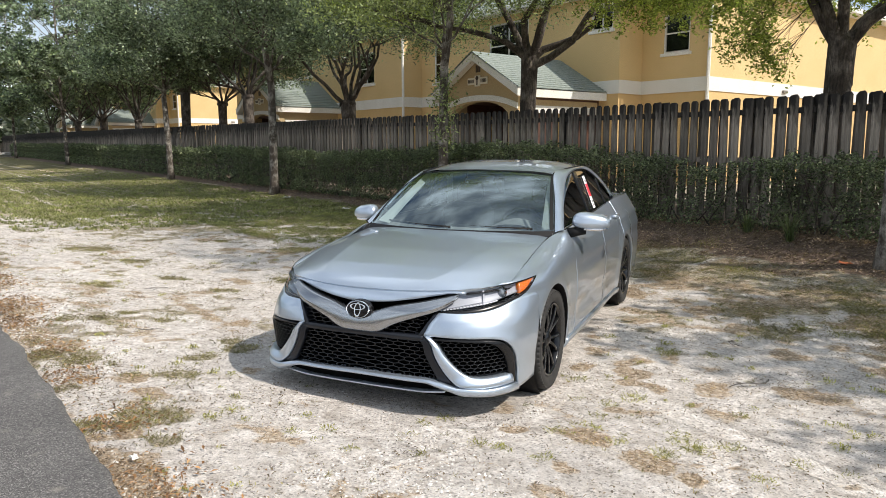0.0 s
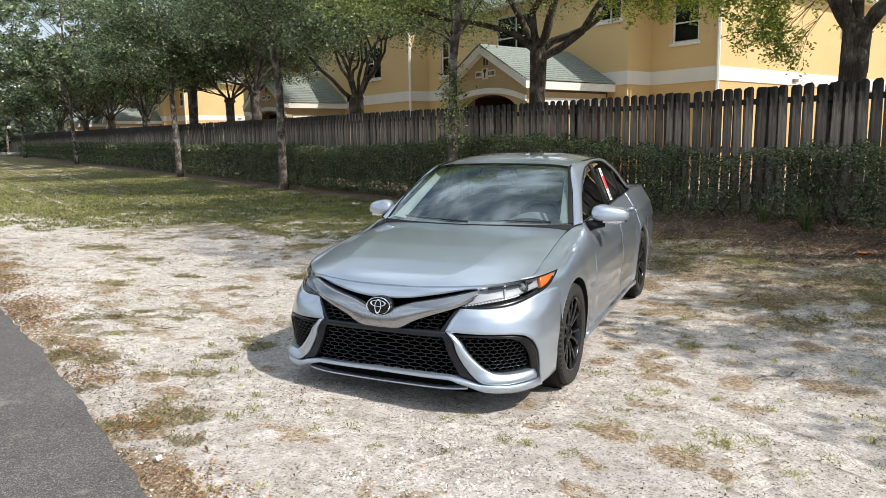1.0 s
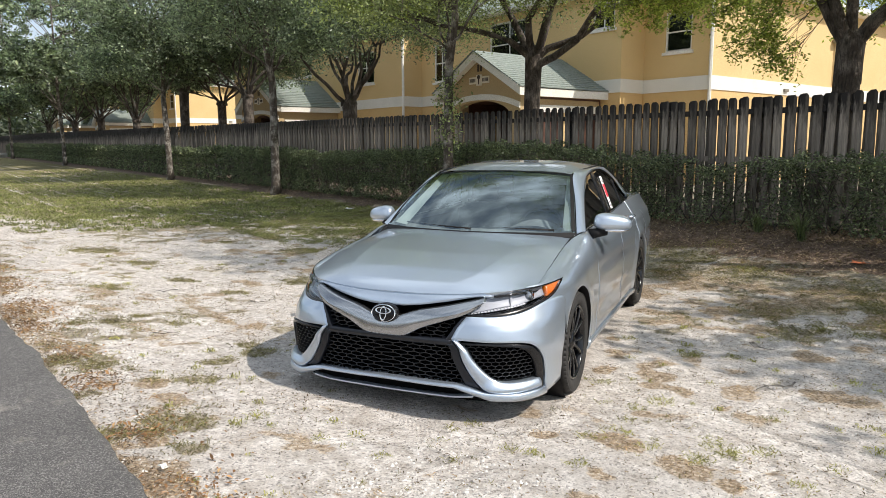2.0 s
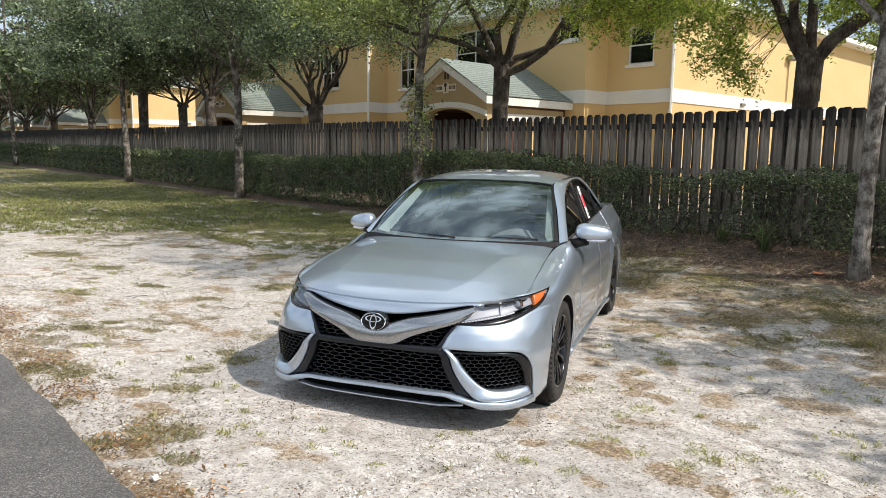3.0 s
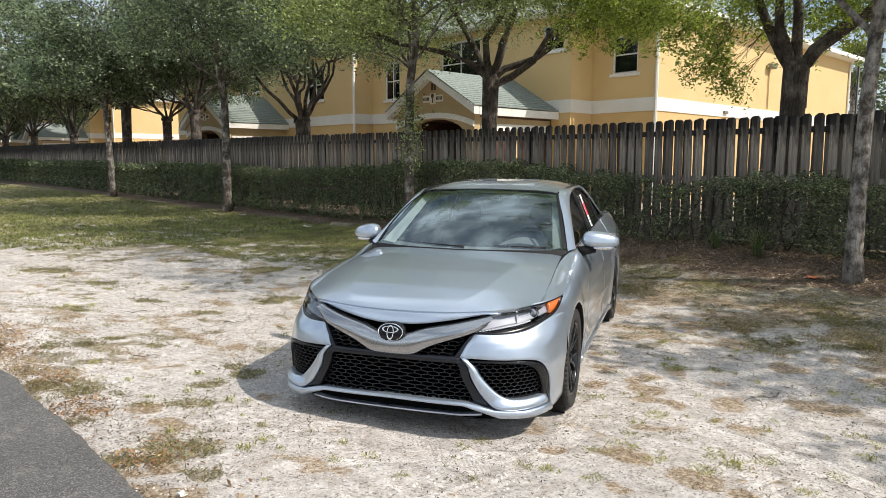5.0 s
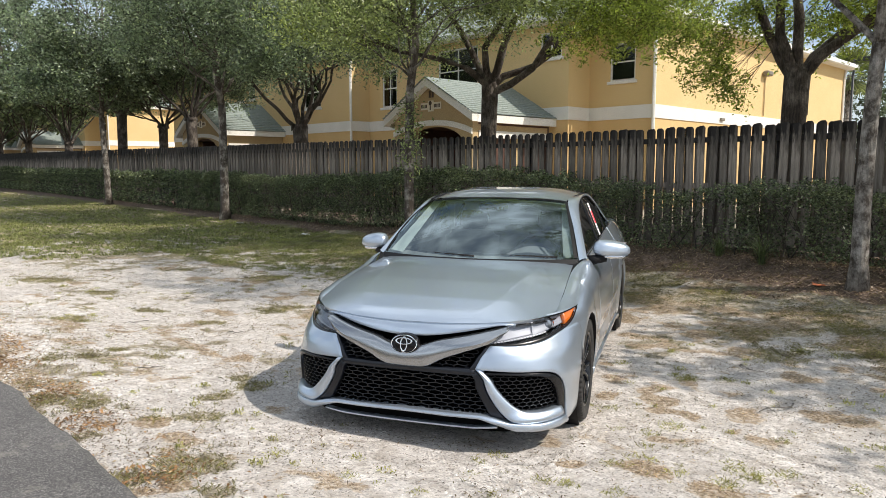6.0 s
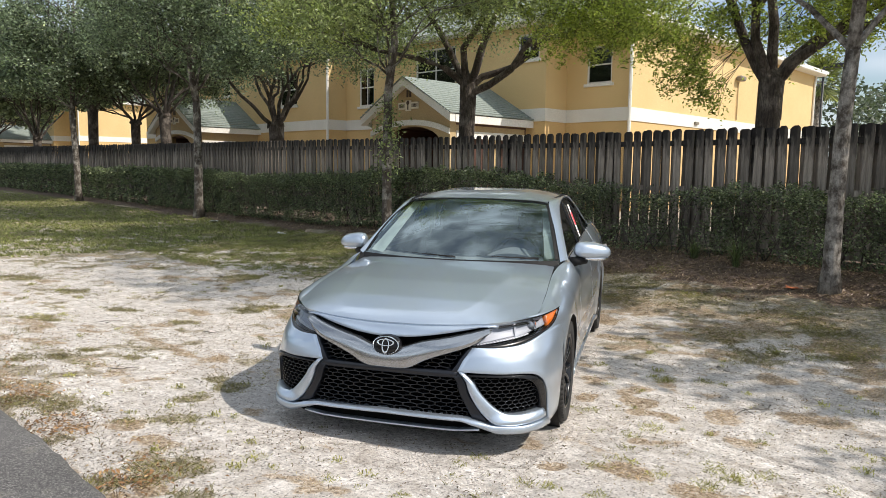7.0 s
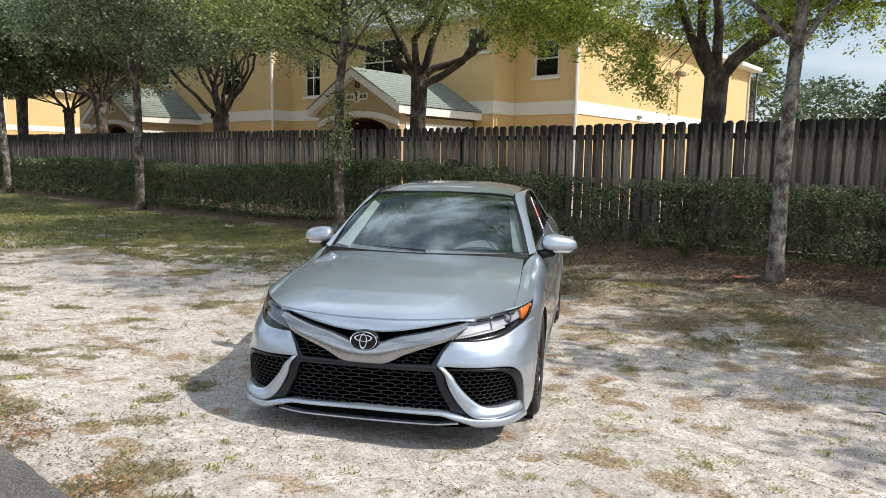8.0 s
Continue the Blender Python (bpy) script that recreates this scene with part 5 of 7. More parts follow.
    lo_z = np.interp(np.abs(ys), (0, 0.44, 0.55, 0.62, 0.75, 0.87), (0.272, 0.268, 0.228, 0.198, 0.184, 0.182))
    lip = lambda zs: np.array([(t_of_y(y, z), z) for y, z in zip(ys, zs)])
    strip("lip_spoiler", lip(lo_z), lip(up_z), nose_at, MAT_PAINT, car, 0.024, 0.07, 0.008, 0.004, 6, "silver lower lip")
    ys = np.linspace(-0.53, 0.53, 33)
    # near-black strip painted for the shade in the slot below the lip
    strip("lip_slot_shade", lip(0 * ys + 0.207), lip(np.interp(np.abs(ys), (0, 0.44, 0.53), (0.262, 0.258, 0.232))), nose_at, MAT_SHADE_BLACK, car, -0.035, 0.05, 0.004)
    zs = np.interp(np.abs(ys), (0, 0.4, 0.53), (0.196, 0.2, 0.212))
    strip("lower_trim", lip(zs), lip(zs + 0.012), nose_at, MAT_PAINT, car, 0.006, 0.06, 0.003, nv=3)
    ys = np.linspace(-0.74, 0.74, 45)
    # undertray in the same shade black
    strip("undertray", lip(0 * ys + 0.16), lip(0 * ys + 0.2), nose_at, MAT_SHADE_BLACK, car, -0.10, 0.05, 0.004)


def oval(name, a, b, x0, x1, z, mat, parent, hole=0.0, cy=0.0, tip=0.0, label=""):
    """An oval plate or ring facing forward."""
    n = 40
    verts, faces = [], []
    rings = [(1, x0), (1, x1), (1 - 0.04, x1 + 0.003)] + ([(hole + 0.05, x1 + 0.003), (hole, x1), (hole, x0)] if hole else [(0.02, x1 + 0.006)])
    for k, x in rings:
        for i in range(n):
            w = 2 * math.pi * i / n
            verts.append((x + tip * b * k * math.sin(w), cy + a * k * math.cos(w), z + b * k * math.sin(w)))
    for r in range(len(rings) - 1):
        for i in range(n):
            faces.append((r * n + i, r * n + (i + 1) % n, (r + 1) * n + (i + 1) % n, (r + 1) * n + i))
    return part(name, mesh_of(name, verts, faces, mat, True), parent, label)


def build_badge():
    plate = oval("badge", 0.083, 0.053, 0.93, 0.966, 0.664, MAT_GLOSS, car, tip=-0.25, label="oval badge with chrome rings on black")
    oval("badge_ring", 0.078, 0.049, 0.962, 0.974, 0.664, MAT_CHROME, plate, 0.91, tip=-0.25)
    oval("badge_ring", 0.052, 0.019, 0.962, 0.974, 0.680, MAT_CHROME, plate, 0.78, tip=-0.25)
    oval("badge_ring", 0.022, 0.042, 0.963, 0.975, 0.662, MAT_CHROME, plate, 0.74, tip=-0.25)


def build_lamps():
    for sd in (1, -1):
        low = [(t_of_y(y, z), z) for y, z in ((0.452, 0.668), (0.60, 0.672), (0.72, 0.687), (0.80, 0.711), (0.848, 0.738))]
        low.append((t_of_y(0.868, 0.808), 0.808))
        top = [(t_of_y(y, z), z) for y, z in ((0.462, 0.68), (0.52, 0.735), (0.598, 0.782), (0.70, 0.787), (0.78, 0.793), (0.869, 0.813))]
        A, B = flow(low, 40) * np.array([sd, 1]), flow(top, 40) * np.array([sd, 1])
        lamp = strip("headlight", A, B, lambda t, z, o: nose_at(t, z, o), MAT_LAMP_BASE, car, -0.05, 0.04, 0.004, label="clear headlight with amber corner reflector")
        q = lambda u, v: (A[int(u * 39)] * (1 - v) + B[int(u * 39)] * v)
        def inner(name, u0, u1, v0, v1, mat, off, crown=0.0):
            us = np.linspace(u0, u1, 16)
            a = np.array([np.array([np.interp(u * 39, np.arange(40), A[:, k] * (1 - v0) + B[:, k] * v0) for k in (0, 1)]) for u in us])
            b = np.array([np.array([np.interp(u * 39, np.arange(40), A[:, k] * (1 - v1) + B[:, k] * v1) for k in (0, 1)]) for u in us])
            return strip(name, a, b, nose_at, mat, lamp, off, 0.03, 0.003, crown, 6)
        inner("reflector", 0.045, 0.405, 0.2, 0.99, MAT_LAMP_IN, -0.02, -0.004)
        inner("reflector", 0.40, 0.73, 0.16, 0.99, MAT_LAMP_IN, -0.023, -0.006)
        for k in range(18):
            inner("light_guide", 0.04 + 0.027 * k, 0.058 + 0.027 * k, 0.11, 0.18, MAT_DRL, -0.010)
        inner("divider", 0.395, 0.41, 0.12, 0.95, MAT_LAMP_IN, -0.014)
        inner("amber_lens", 0.735, 0.995, 0.05, 0.98, MAT_AMBER, -0.008, 0.004)
        c = q(0.58, 0.52)
        p = nose_at(c[0], c[1], -0.03)
        bm = bmesh.new()
        bmesh.ops.create_uvsphere(bm, u_segments=20, v_segments=12, radius=0.030, matrix=Matrix.Translation(Vector(p)) @ Matrix.Diagonal((0.7, 1, 1, 1)))
        part("projector", bm_mesh("projector", bm, MAT_LAMP_LENS, True), lamp)
        v, f = tube([Vector(p) + Vector((-0.01, 0, 0)), Vector(p) + Vector((0.012, 0, 0))], [0.036, 0.034], 20, False)
        part("projector_ring", mesh_of("projector_ring", v, f, MAT_CHROME, True), lamp)
        strip("lamp_cover", A, B, nose_at, MAT_COVER, lamp, 0.002, 0.012, 0.004).visible_shadow = False
        # dark lower edge of the lamp
        C = A.copy()
        C[:, 1] -= np.interp(np.arange(40), (0, 4, 20, 39), (0.006, 0.018, 0.014, 0.008))
        strip("lamp_edge", C, A, nose_at, MAT_GLOSS, lamp, 0.004, 0.03, 0.003, nv=2)
        C = B.copy()
        C[:, 1] -= 0.004
        strip("lamp_edge", C[14:], B[14:], nose_at, MAT_GLOSS, lamp, 0.004, 0.03, 0.002, nv=2)


X_SEAM = (-0.52, -0.1, 0.2, 0.48, 0.58, 0.68, 0.74)
Y_SEAM = (0.735, 0.757, 0.772, 0.768, 0.728, 0.655, 0.595)
Z_SEAM = (0.962, 0.912, 0.862, 0.798, 0.792, 0.788, 0.786)


def seam(x):
    return np.interp(x, X_SEAM, Y_SEAM), np.interp(x, X_SEAM, Z_SEAM)


def hood_rim():
    """The bonnet's side edge, back to front, then its front edge runs across."""
    return flow(list(zip(X_SEAM, Y_SEAM, Z_SEAM)), 48)


def build_hood():
    rim = hood_rim()
    nu, nv = 48, 121
    P = np.zeros((nu, nv, 3))
    for i in range(nu):
        f = i / (nu - 1)
        ex, ey, ez = rim[i]
        cx = -0.25 + f ** 0.94 * (0.878 + 0.25)
        cz = np.interp(cx, (-0.25, 0, 0.3, 0.6, 0.78, 0.85, 0.878), (0.996, 0.966, 0.926, 0.872, 0.824, 0.795, 0.776))
        for j in range(nv):
            v = -1 + 2 * j / (nv - 1)
            w = abs(v)
            x = cx + (ex - cx) * w ** 2.2
            y = v * ey
            z = cz + (ez - cz) * w ** 2.6
            # a plateau bounded by two creases that close in towards the nose
            yc = 0.76 - 0.26 * f
            ease = float(smooth(0.0, 0.35, f)) * min(1, (1 - f) / 0.22)
            z += 0.009 * ((w / yc) ** 4 if w < yc else (1 - w) / (1 - yc)) * ease
            P[i, j] = (x, y, z)
    hood = sheet("bonnet", P, MAT_PAINT, car, flip=True)
    # folded rim
    ring = np.concatenate([P[:, 0], P[-1, 1:], P[::-1, -1][1:]])
    R = np.stack([ring, ring + np.array([-0.006, 0, -0.02])], 1)
    R[:, 1, 1] *= 0.994
    sheet("bonnet_rim", R, MAT_PAINT, hood)
    # black sheet added under the bonnet to keep its gaps dark
    Q = P.copy()
    Q[..., 2] -= 0.03
    Q[..., 1] *= 1.02
    Q[-1, :, 0] += 0.0
    sheet("gap_shade_sheet", Q, MAT_PLASTIC, hood, flip=True)


def side_y(x, z):
    x, z = np.asarray(x, float), np.asarray(z, float)
    A, n = reach_of(z), bend_of(z)
    f = np.where(x > 0, (1 - np.clip(x / A, 0, 1) ** n) ** (1 / n), 1 - 0.05 * np.clip((-2.9 - x) / 1.0, 0, 1) ** 1.5)
    flare = 0.008 * np.exp(-((np.hypot(x, z - 0.335) - 0.40) / 0.06) ** 2) + 0.014 * np.exp(-((np.hypot(x + 2.825, z - 0.335) - 0.41) / 0.07) ** 2)
    waist = -0.010 * np.exp(-((z - 0.74 - 0.02 * x) / 0.05) ** 2) * smooth(-0.4, -0.9, x) + 0.008 * np.exp(-((z - 0.845 + 0.012 * x) / 0.025) ** 2) * smooth(-0.2, -0.8, x) - 0.016 * np.exp(-((z - 0.40) / 0.07) ** 2) * smooth(-0.5, -0.9, x) * smooth(-2.5, -2.1, x)
    return half_of(z) * f + flare + waist


def belt(x):
    return np.interp(x, (-3.9, -3.3, -2.7, -2.0, -1.2, -0.58), (1.05, 1.065, 1.06, 1.03, 1.005, 0.985))


def side_at(sd):
    return lambda x, z, o=0.0: np.stack([x + 0 * z, sd * (side_y(x, z) + o), z + 0 * x], -1)


def arch(x, cx, r):
    d = r * r - (x - cx) ** 2
    return 0.335 + np.sqrt(np.maximum(d, 0)) if d > 0 else -1


def sill_curve(x0, x1, n, sill=0.195):
    out = []
    for x in np.linspace(x0, x1, n):
        z = max(sill, arch(x, 0, 0.372), arch(x, -2.825, 0.372))
        out.append((x, z))
    return np.array(out)


def build_sides():
    for sd in (1, -1):
        S = side_at(sd)
        # front wing: from the bonnet seam over the shoulder and down to the arch
        n, m = 60, 26
        P = np.zeros((n, m, 3))
        for i, x in enumerate(np.linspace(0.34, -0.63, n)):
            ys, zs = seam(min(x, 0.56))
            k = float(smooth(-0.16, -0.63, x))
            ys, zs = ys * (1 - k) + (float(side_y(x, 0.985)) - 0.012) * k, zs * (1 - k) + 0.985 * k
            ys += 0.004
            shoulder = 0.72
            ybot = float(side_y(x, shoulder))
            low = max(0.2, arch(x, 0, 0.372))
            top_rows = 14 if low < shoulder else 25
            for j in range(m):
                if j <= 13:
                    a = j / 13 * math.pi / 2
                    e = 1.0
                    P[i, j] = (x, sd * (ys + (ybot - ys) * math.sin(a) ** e), shoulder + (zs - shoulder) * math.cos(a) ** e) if low < shoulder else (x, 0, 0)
                else:
                    z = shoulder + (low - shoulder) * (j - 13) / (m - 14)
                    P[i, j] = (x, sd * float(side_y(x, z)), z)
        wing = sheet("front_wing", P, MAT_PAINT, car, flip=sd > 0)
        # the tip of the wing between bonnet seam and lamp
        tip = []
        for x in np.linspace(0.58, 0.25, 16):
            ys, zs = seam(x)
            z = float(np.interp(x, (0.25, 0.48, 0.58), (0.815, 0.798, 0.793)))
            q = nose_at(t_of_x(x, z), z, 0.001)
            b = np.array([x, max(float(q[1]), ys + 0.006), z])
            a = np.array([x, ys + 0.004, zs])
            tip.append([(a + (b - a) * f + np.array([0, 0, 0.008 * 4 * f * (1 - f)])) * np.array([1, sd, 1]) for f in np.linspace(0, 1, 6)])
        sheet("wing_tip", np.array(tip), MAT_PAINT, wing)
        # corner of the wing behind the lamp, down to the bumper's top
        zs = np.linspace(0.70, 0.812, 12)
        front = np.interp(zs, (0.697, 0.728, 0.808), (t_of_y(0.80, 0.697), t_of_y(0.848, 0.728), t_of_y(0.868, 0.808))) + 0.002
        back = np.array([t_of_x(0.33, z) for z in zs])
        rows = [[nose_at(sd * (a + (max(b, a + 0.002) - a) * f), z, 0.0015) for f in np.linspace(0, 1, 8)] for a, b, z in zip(front, back, zs)]
        sheet("wing_corner", np.array(rows), MAT_PAINT, wing)
        # black trim that closes the foot of the pillar
        foot = []
        for x in np.linspace(-0.26, -0.72, 14):
            ya, za = seam(max(x, -0.52))
            k = float(smooth(-0.30, -0.60, x))
            yo, zo = ya * (1 - k) + (float(side_y(max(x, -0.63), 0.985)) - 0.012) * k, za * (1 - k) + 0.985 * k
            a, b = np.array([x, ya - 0.05, za - 0.014]), np.array([x, yo + 0.002, zo - 0.006])
            foot.append([(a + (b - a) * f) * np.array([1, sd, 1]) for f in np.linspace(0, 1, 5)])
        sheet("pillar_foot", np.array(foot), MAT_PLASTIC, wing)
        lip = np.stack([P[:, -1], P[:, -1] * np.array([1, 0.93, 1])], 1)
        sheet("arch_lip", lip, MAT_PLASTIC, wing)
        # doors and rear quarter
        for name, x0, x1 in (("front_door", -0.637, -1.72), ("rear_door", -1.727, -2.62), ("rear_quarter", -2.627, -3.88)):
            k = 40
            low = sill_curve(x0, x1, k, 0.235 if "door" in name else 0.21)
            high = np.array([(x, belt(x)) for x in np.linspace(x0, x1, k)])
            strip(name, low, high, S, MAT_PAINT, car, 0.0, 0.03, 0.005, 0.0, 26)
        k = 30
        strip("sill_panel", np.array([(x, 0.165) for x in np.linspace(-0.42, -2.44, k)]), np.array([(x, 0.228) for x in np.linspace(-0.42, -2.44, k)]), S, MAT_PAINT, car, 0.012, 0.05, 0.01, 0.003)
        # inner shells
        for x0, x1, z0, z1 in ((-0.5, -2.40, 0.2, 0.975), (-2.4, -3.86, 0.72, 1.0), (-3.25, -3.86, 0.22, 0.72)):
            xx, zz = np.meshgrid(np.linspace(x0, x1, 20), np.linspace(z0, z1, 12), indexing="ij")
            sheet("inner_panel", S(xx, zz, -0.06), MAT_DASH, car)
        for cx in (0.0, -2.825):
            v, f = tube([(cx, sd * 0.89, 0.335), (cx, sd * 0.58, 0.335)], [0.372, 0.372], 28, False)
            f.append(tuple(range(28, 56)))
            part("wheel_well", mesh_of("wheel_well", v, f, MAT_PLASTIC, True), car)
        # door handles
        for x in (-1.55, -2.45):
            z = 0.93
            y = sd * float(side_y(x, z))
            v, f = tube([(x + 0.10, y, z), (x + 0.07, y + sd * 0.035, z), (x - 0.07, y + sd * 0.035, z), (x - 0.10, y, z)], [0.012, 0.015, 0.015, 0.012], 8)
            part("door_handle", mesh_of("door_handle", v, f, MAT_PAINT, True), car)


def glass_y(z):
    return 0.81 - (np.asarray(z) - 0.985) * 0.44


def glass_at(sd):
    return lambda x, z, o=0.0: np.stack([x + 0 * z, sd * (glass_y(z) - 0.05 * np.clip((x + 0.6), -3, 0) ** 2 * 0.02 + o), z + 0 * x], -1)


DLO = ((-0.66, 1.0), (-0.9, 1.155), (-1.15, 1.285), (-1.4, 1.355), (-1.75, 1.385), (-2.1, 1.37), (-2.4, 1.28), (-2.62, 1.16), (-2.74, 1.085))


def build_cabin():
    # windscreen
    def screen(u, v, off=0.0):
        bx, tx = -0.235 - 0.29 * u ** 2, -1.06 - 0.10 * u ** 2
        x, y, z = bx + (tx - bx) * v, u * (0.765 + (0.585 - 0.765) * v), 0.988 - 0.012 * u ** 2 + (1.408 - 0.026 * u ** 2 - 0.988) * v
        k = 0.05 * 4 * v * (1 - v)
        return np.array([x + 0.45 * (k + off), y, z + 0.85 * (k + off)])
    def patch(u0, u1, v0, v1, nu, nv, off):
        return np.array([[screen(u, v, off) for v in np.linspace(v0, v1, nv)] for u in np.linspace(u0, u1, nu)])
    ws = sheet("windscreen", patch(-1, 1, 0.0, 1.0, 33, 17, 0.0), MAT_WINDSCREEN, car, flip=True, label="windscreen reflecting sky and trees")
    ws.visible_shadow = False
    for nm, a in (("screen_border", (-1, 1, -0.035, 0.018)), ("screen_border", (-1, 1, 0.98, 1.0)), ("screen_border", (-1.0, -0.968, 0.035, 0.98)), ("screen_border", (0.968, 1.0, 0.035, 0.98))):
        sheet(nm, patch(*a, 24, 12, 0.004), MAT_PLASTIC, ws, flip=True)
    # cowl
    P = np.array([[(-0.20 - 0.29 * u ** 2 + a, u * 0.765, 0.972 - 0.012 * u ** 2 - 0.03 * (a > 0.03)) for a in (-0.06, 0.0, 0.06)] for u in np.linspace(-1, 1, 25)])
    sheet("cowl", P, MAT_PLASTIC, car)
    # roof
    nu, nv = 25, 21
    P = np.zeros((nu, nv, 3))
    for i in range(nu):
        f = i / (nu - 1)
        for j in range(nv):
            u = -1 + 2 * j / (nv - 1)
            x = -1.06 - 0.10 * u ** 2 + f * (-1.49 + 0.10 * u ** 2)
            half = np.interp(f, (0, 0.3, 0.7, 1), (0.585, 0.60, 0.595, 0.56))
            rim = np.interp(f, (0, 0.25, 0.5, 0.75, 1), (1.378, 1.406, 1.415, 1.406, 1.375))
            z = rim + (np.interp(f, (0, 0.12, 0.25, 0.5, 0.75, 1), (1.408, 1.440, 1.462, 1.478, 1.46, 1.405)) - rim) * (1 - abs(u) ** 4.0)
            P[i, j] = (x, u * half, z)
    sheet("roof", P, MAT_PAINT, car)
    Q = P.copy()
    Q[..., 2] -= 0.03
    sheet("headliner", Q, MAT_HEADLINER, car)
    for j in (0, -1):
        v, f = tube([Vector(p) + Vector((0, 0, 0.004)) for p in P[:, j]], [0.007] * nu, 6)
        part("roof_moulding", mesh_of("roof_moulding", v, f, MAT_PLASTIC, True), car)
    # rear screen, boot lid, tail
    R = np.array([[(-2.55 - 0.78 * v - 0.10 * (1 - abs(u)) * 0, u * (0.56 + 0.06 * v), 1.405 - 0.03 * abs(u) ** 2.4 - 0.325 * v + 0.10 * v * (1 - v)) for v in np.linspace(0, 1, 9)] for u in np.linspace(-1, 1, 15)])
    sheet("rear_screen", R, MAT_SIDE_GLASS, car)
    T = np.array([[(-3.33 - 0.58 * v, u * (0.70 - 0.02 * v), 1.085 + 0.012 * math.sin(3.1 * v) - 0.035 * abs(u) ** 3) for v in np.linspace(0, 1, 7)] for u in np.linspace(-1, 1, 15)])
    sheet("boot_lid", T, MAT_PAINT, car)
    W = np.array([[(-3.91 - 0.06 * math.sin(math.pi * v) + 0.12 * abs(u) ** 3, u * (0.70 + 0.16 * min(1, 3 * v)), 1.05 - 0.83 * v) for v in np.linspace(0, 1, 12)] for u in np.linspace(-1, 1, 21)])
    sheet("tail_panel", W, MAT_PAINT, car)
    sheet("floor_pan", np.array([[(x, y, 0.19) for y in np.linspace(-0.72, 0.72, 4)] for x in np.linspace(0.50, -3.8, 8)]), MAT_PLASTIC, car)
    for sd in (1, -1):
        G = glass_at(sd)
        # pillar and roof rail
        outer = flow([(x, sd * (float(glass_y(z)) + 0.012), z) for x, z in ((-0.60, 0.985), *[(a - 0.0, b + 0.014) for a, b in DLO[1:-1]], (-2.80, 1.09))], 60)
        inner = flow([(-0.525, sd * 0.772, 0.982), (-0.85, sd * 0.682, 1.19), (-1.165, sd * 0.588, 1.386), (-1.55, sd * 0.606, 1.412), (-1.9, sd * 0.603, 1.414), (-2.2, sd * 0.592, 1.404), (-2.55, sd * 0.565, 1.374), (-2.95, sd * 0.60, 1.255), (-3.34, sd * 0.64, 1.065)], 60)
        L = []
        for k in range(9):
            f = k / 8
            p = outer * (1 - f) + inner * f
            b = 0.022 * 4 * f * (1 - f)
            p = p + b * np.array([0.15, sd * 0.7, 0.6])
            L.append(p)
        sheet("roof_rail", np.stack(L, 1), MAT_PAINT, car, flip=sd < 0)
        # corner between rail and shoulder behind the side windows
        A = flow([(-2.80, sd * (float(glass_y(1.09)) + 0.012), 1.09), (-3.05, sd * 0.69, 1.085), (-3.34, sd * 0.64, 1.068), (-3.88, sd * 0.63, 1.055)], 20)
        B = np.array([(x, sd * float(side_y(x, belt(x))), belt(x)) for x in np.linspace(-2.70, -3.9, 20)])
        sheet("rear_shoulder", np.stack([A, A * 0.5 + B * 0.5 + np.array([0, sd * 0.01, 0.012]), B], 1), MAT_PAINT, car, flip=sd < 0)
        C = np.array([(x, sd * (float(glass_y(belt(x) + 0.0)) + 0.0), belt(x) + 0.012) for x in np.linspace(-0.60, -2.8, 24)])
        D = np.array([(x, sd * (float(side_y(x, belt(x))) + 0.001), belt(x) - 0.004) for x in np.linspace(-0.60, -2.8, 24)])
        sheet("belt_moulding", np.stack([C, C * 0.5 + D * 0.5 + np.array([0, sd * 0.004, 0.006]), D], 1), MAT_VBAR, car)
        # panes
        top = flow(DLO, 120)
        def pane(name, xa, xb, mat, off, k=24):
            xs = np.linspace(xa, xb, k)
            hi = np.array([(x, np.interp(-x, -top[:, 0], top[:, 1])) for x in xs])
            lo = np.array([(x, min(belt(x) + 0.008, h - 0.001)) for x, (_, h) in zip(xs, hi)])
            return strip(name, lo, hi, G, mat, car, off, 0.012, 0.002, nv=4)
        a = pane("front_side_window", -0.70, -1.60, MAT_SIDE_GLASS, -0.006)
        b = pane("rear_side_window", -1.70, -2.38, MAT_SIDE_GLASS, -0.006)
        c = pane("quarter_window", -2.41, -2.72, MAT_SIDE_GLASS, -0.006)
        pane("door_pillar", -1.60, -1.70, MAT_GLOSS, 0.002)
        pane("window_divider", -2.38, -2.41, MAT_GLOSS, 0.002)
        # window trim along the top
        off_top = top.copy()
        off_top[:, 1] += 0.016
        strip("window_trim", top[::3], off_top[::3], G, MAT_GLOSS, car, 0.004, 0.012, 0.002, nv=2)
        # mirror
        mir = build_mirror(sd)
        if sd == 1:
            d1 = lambda s0, s1, z0, z1, mt, o, nm: strip(nm, np.array([(-1.80 + s0 - 0.16 * (z0 - 1.05), z0), (-1.80 + s1 - 0.16 * (z0 - 1.05), z0)]), np.array([(-1.80 + s0 - 0.16 * (z1 - 1.05), z1), (-1.80 + s1 - 0.16 * (z1 - 1.05), z1)]), G, mt, b, o, 0.002, 0.0005, nv=2)
            d1(-0.10, -0.01, 1.055, 1.335, MAT_STICKER_WHITE, 0.004, "window_sticker")
            d1(-0.097, -0.013, 1.155, 1.265, MAT_STICKER_RED, 0.006, "sticker_print")
            d1(-0.085, -0.03, 1.075, 1.09, MAT_PRINT_GREY, 0.006, "sticker_bar")
            d1(-0.085, -0.03, 1.105, 1.12, MAT_PRINT_GREY, 0.006, "sticker_bar")
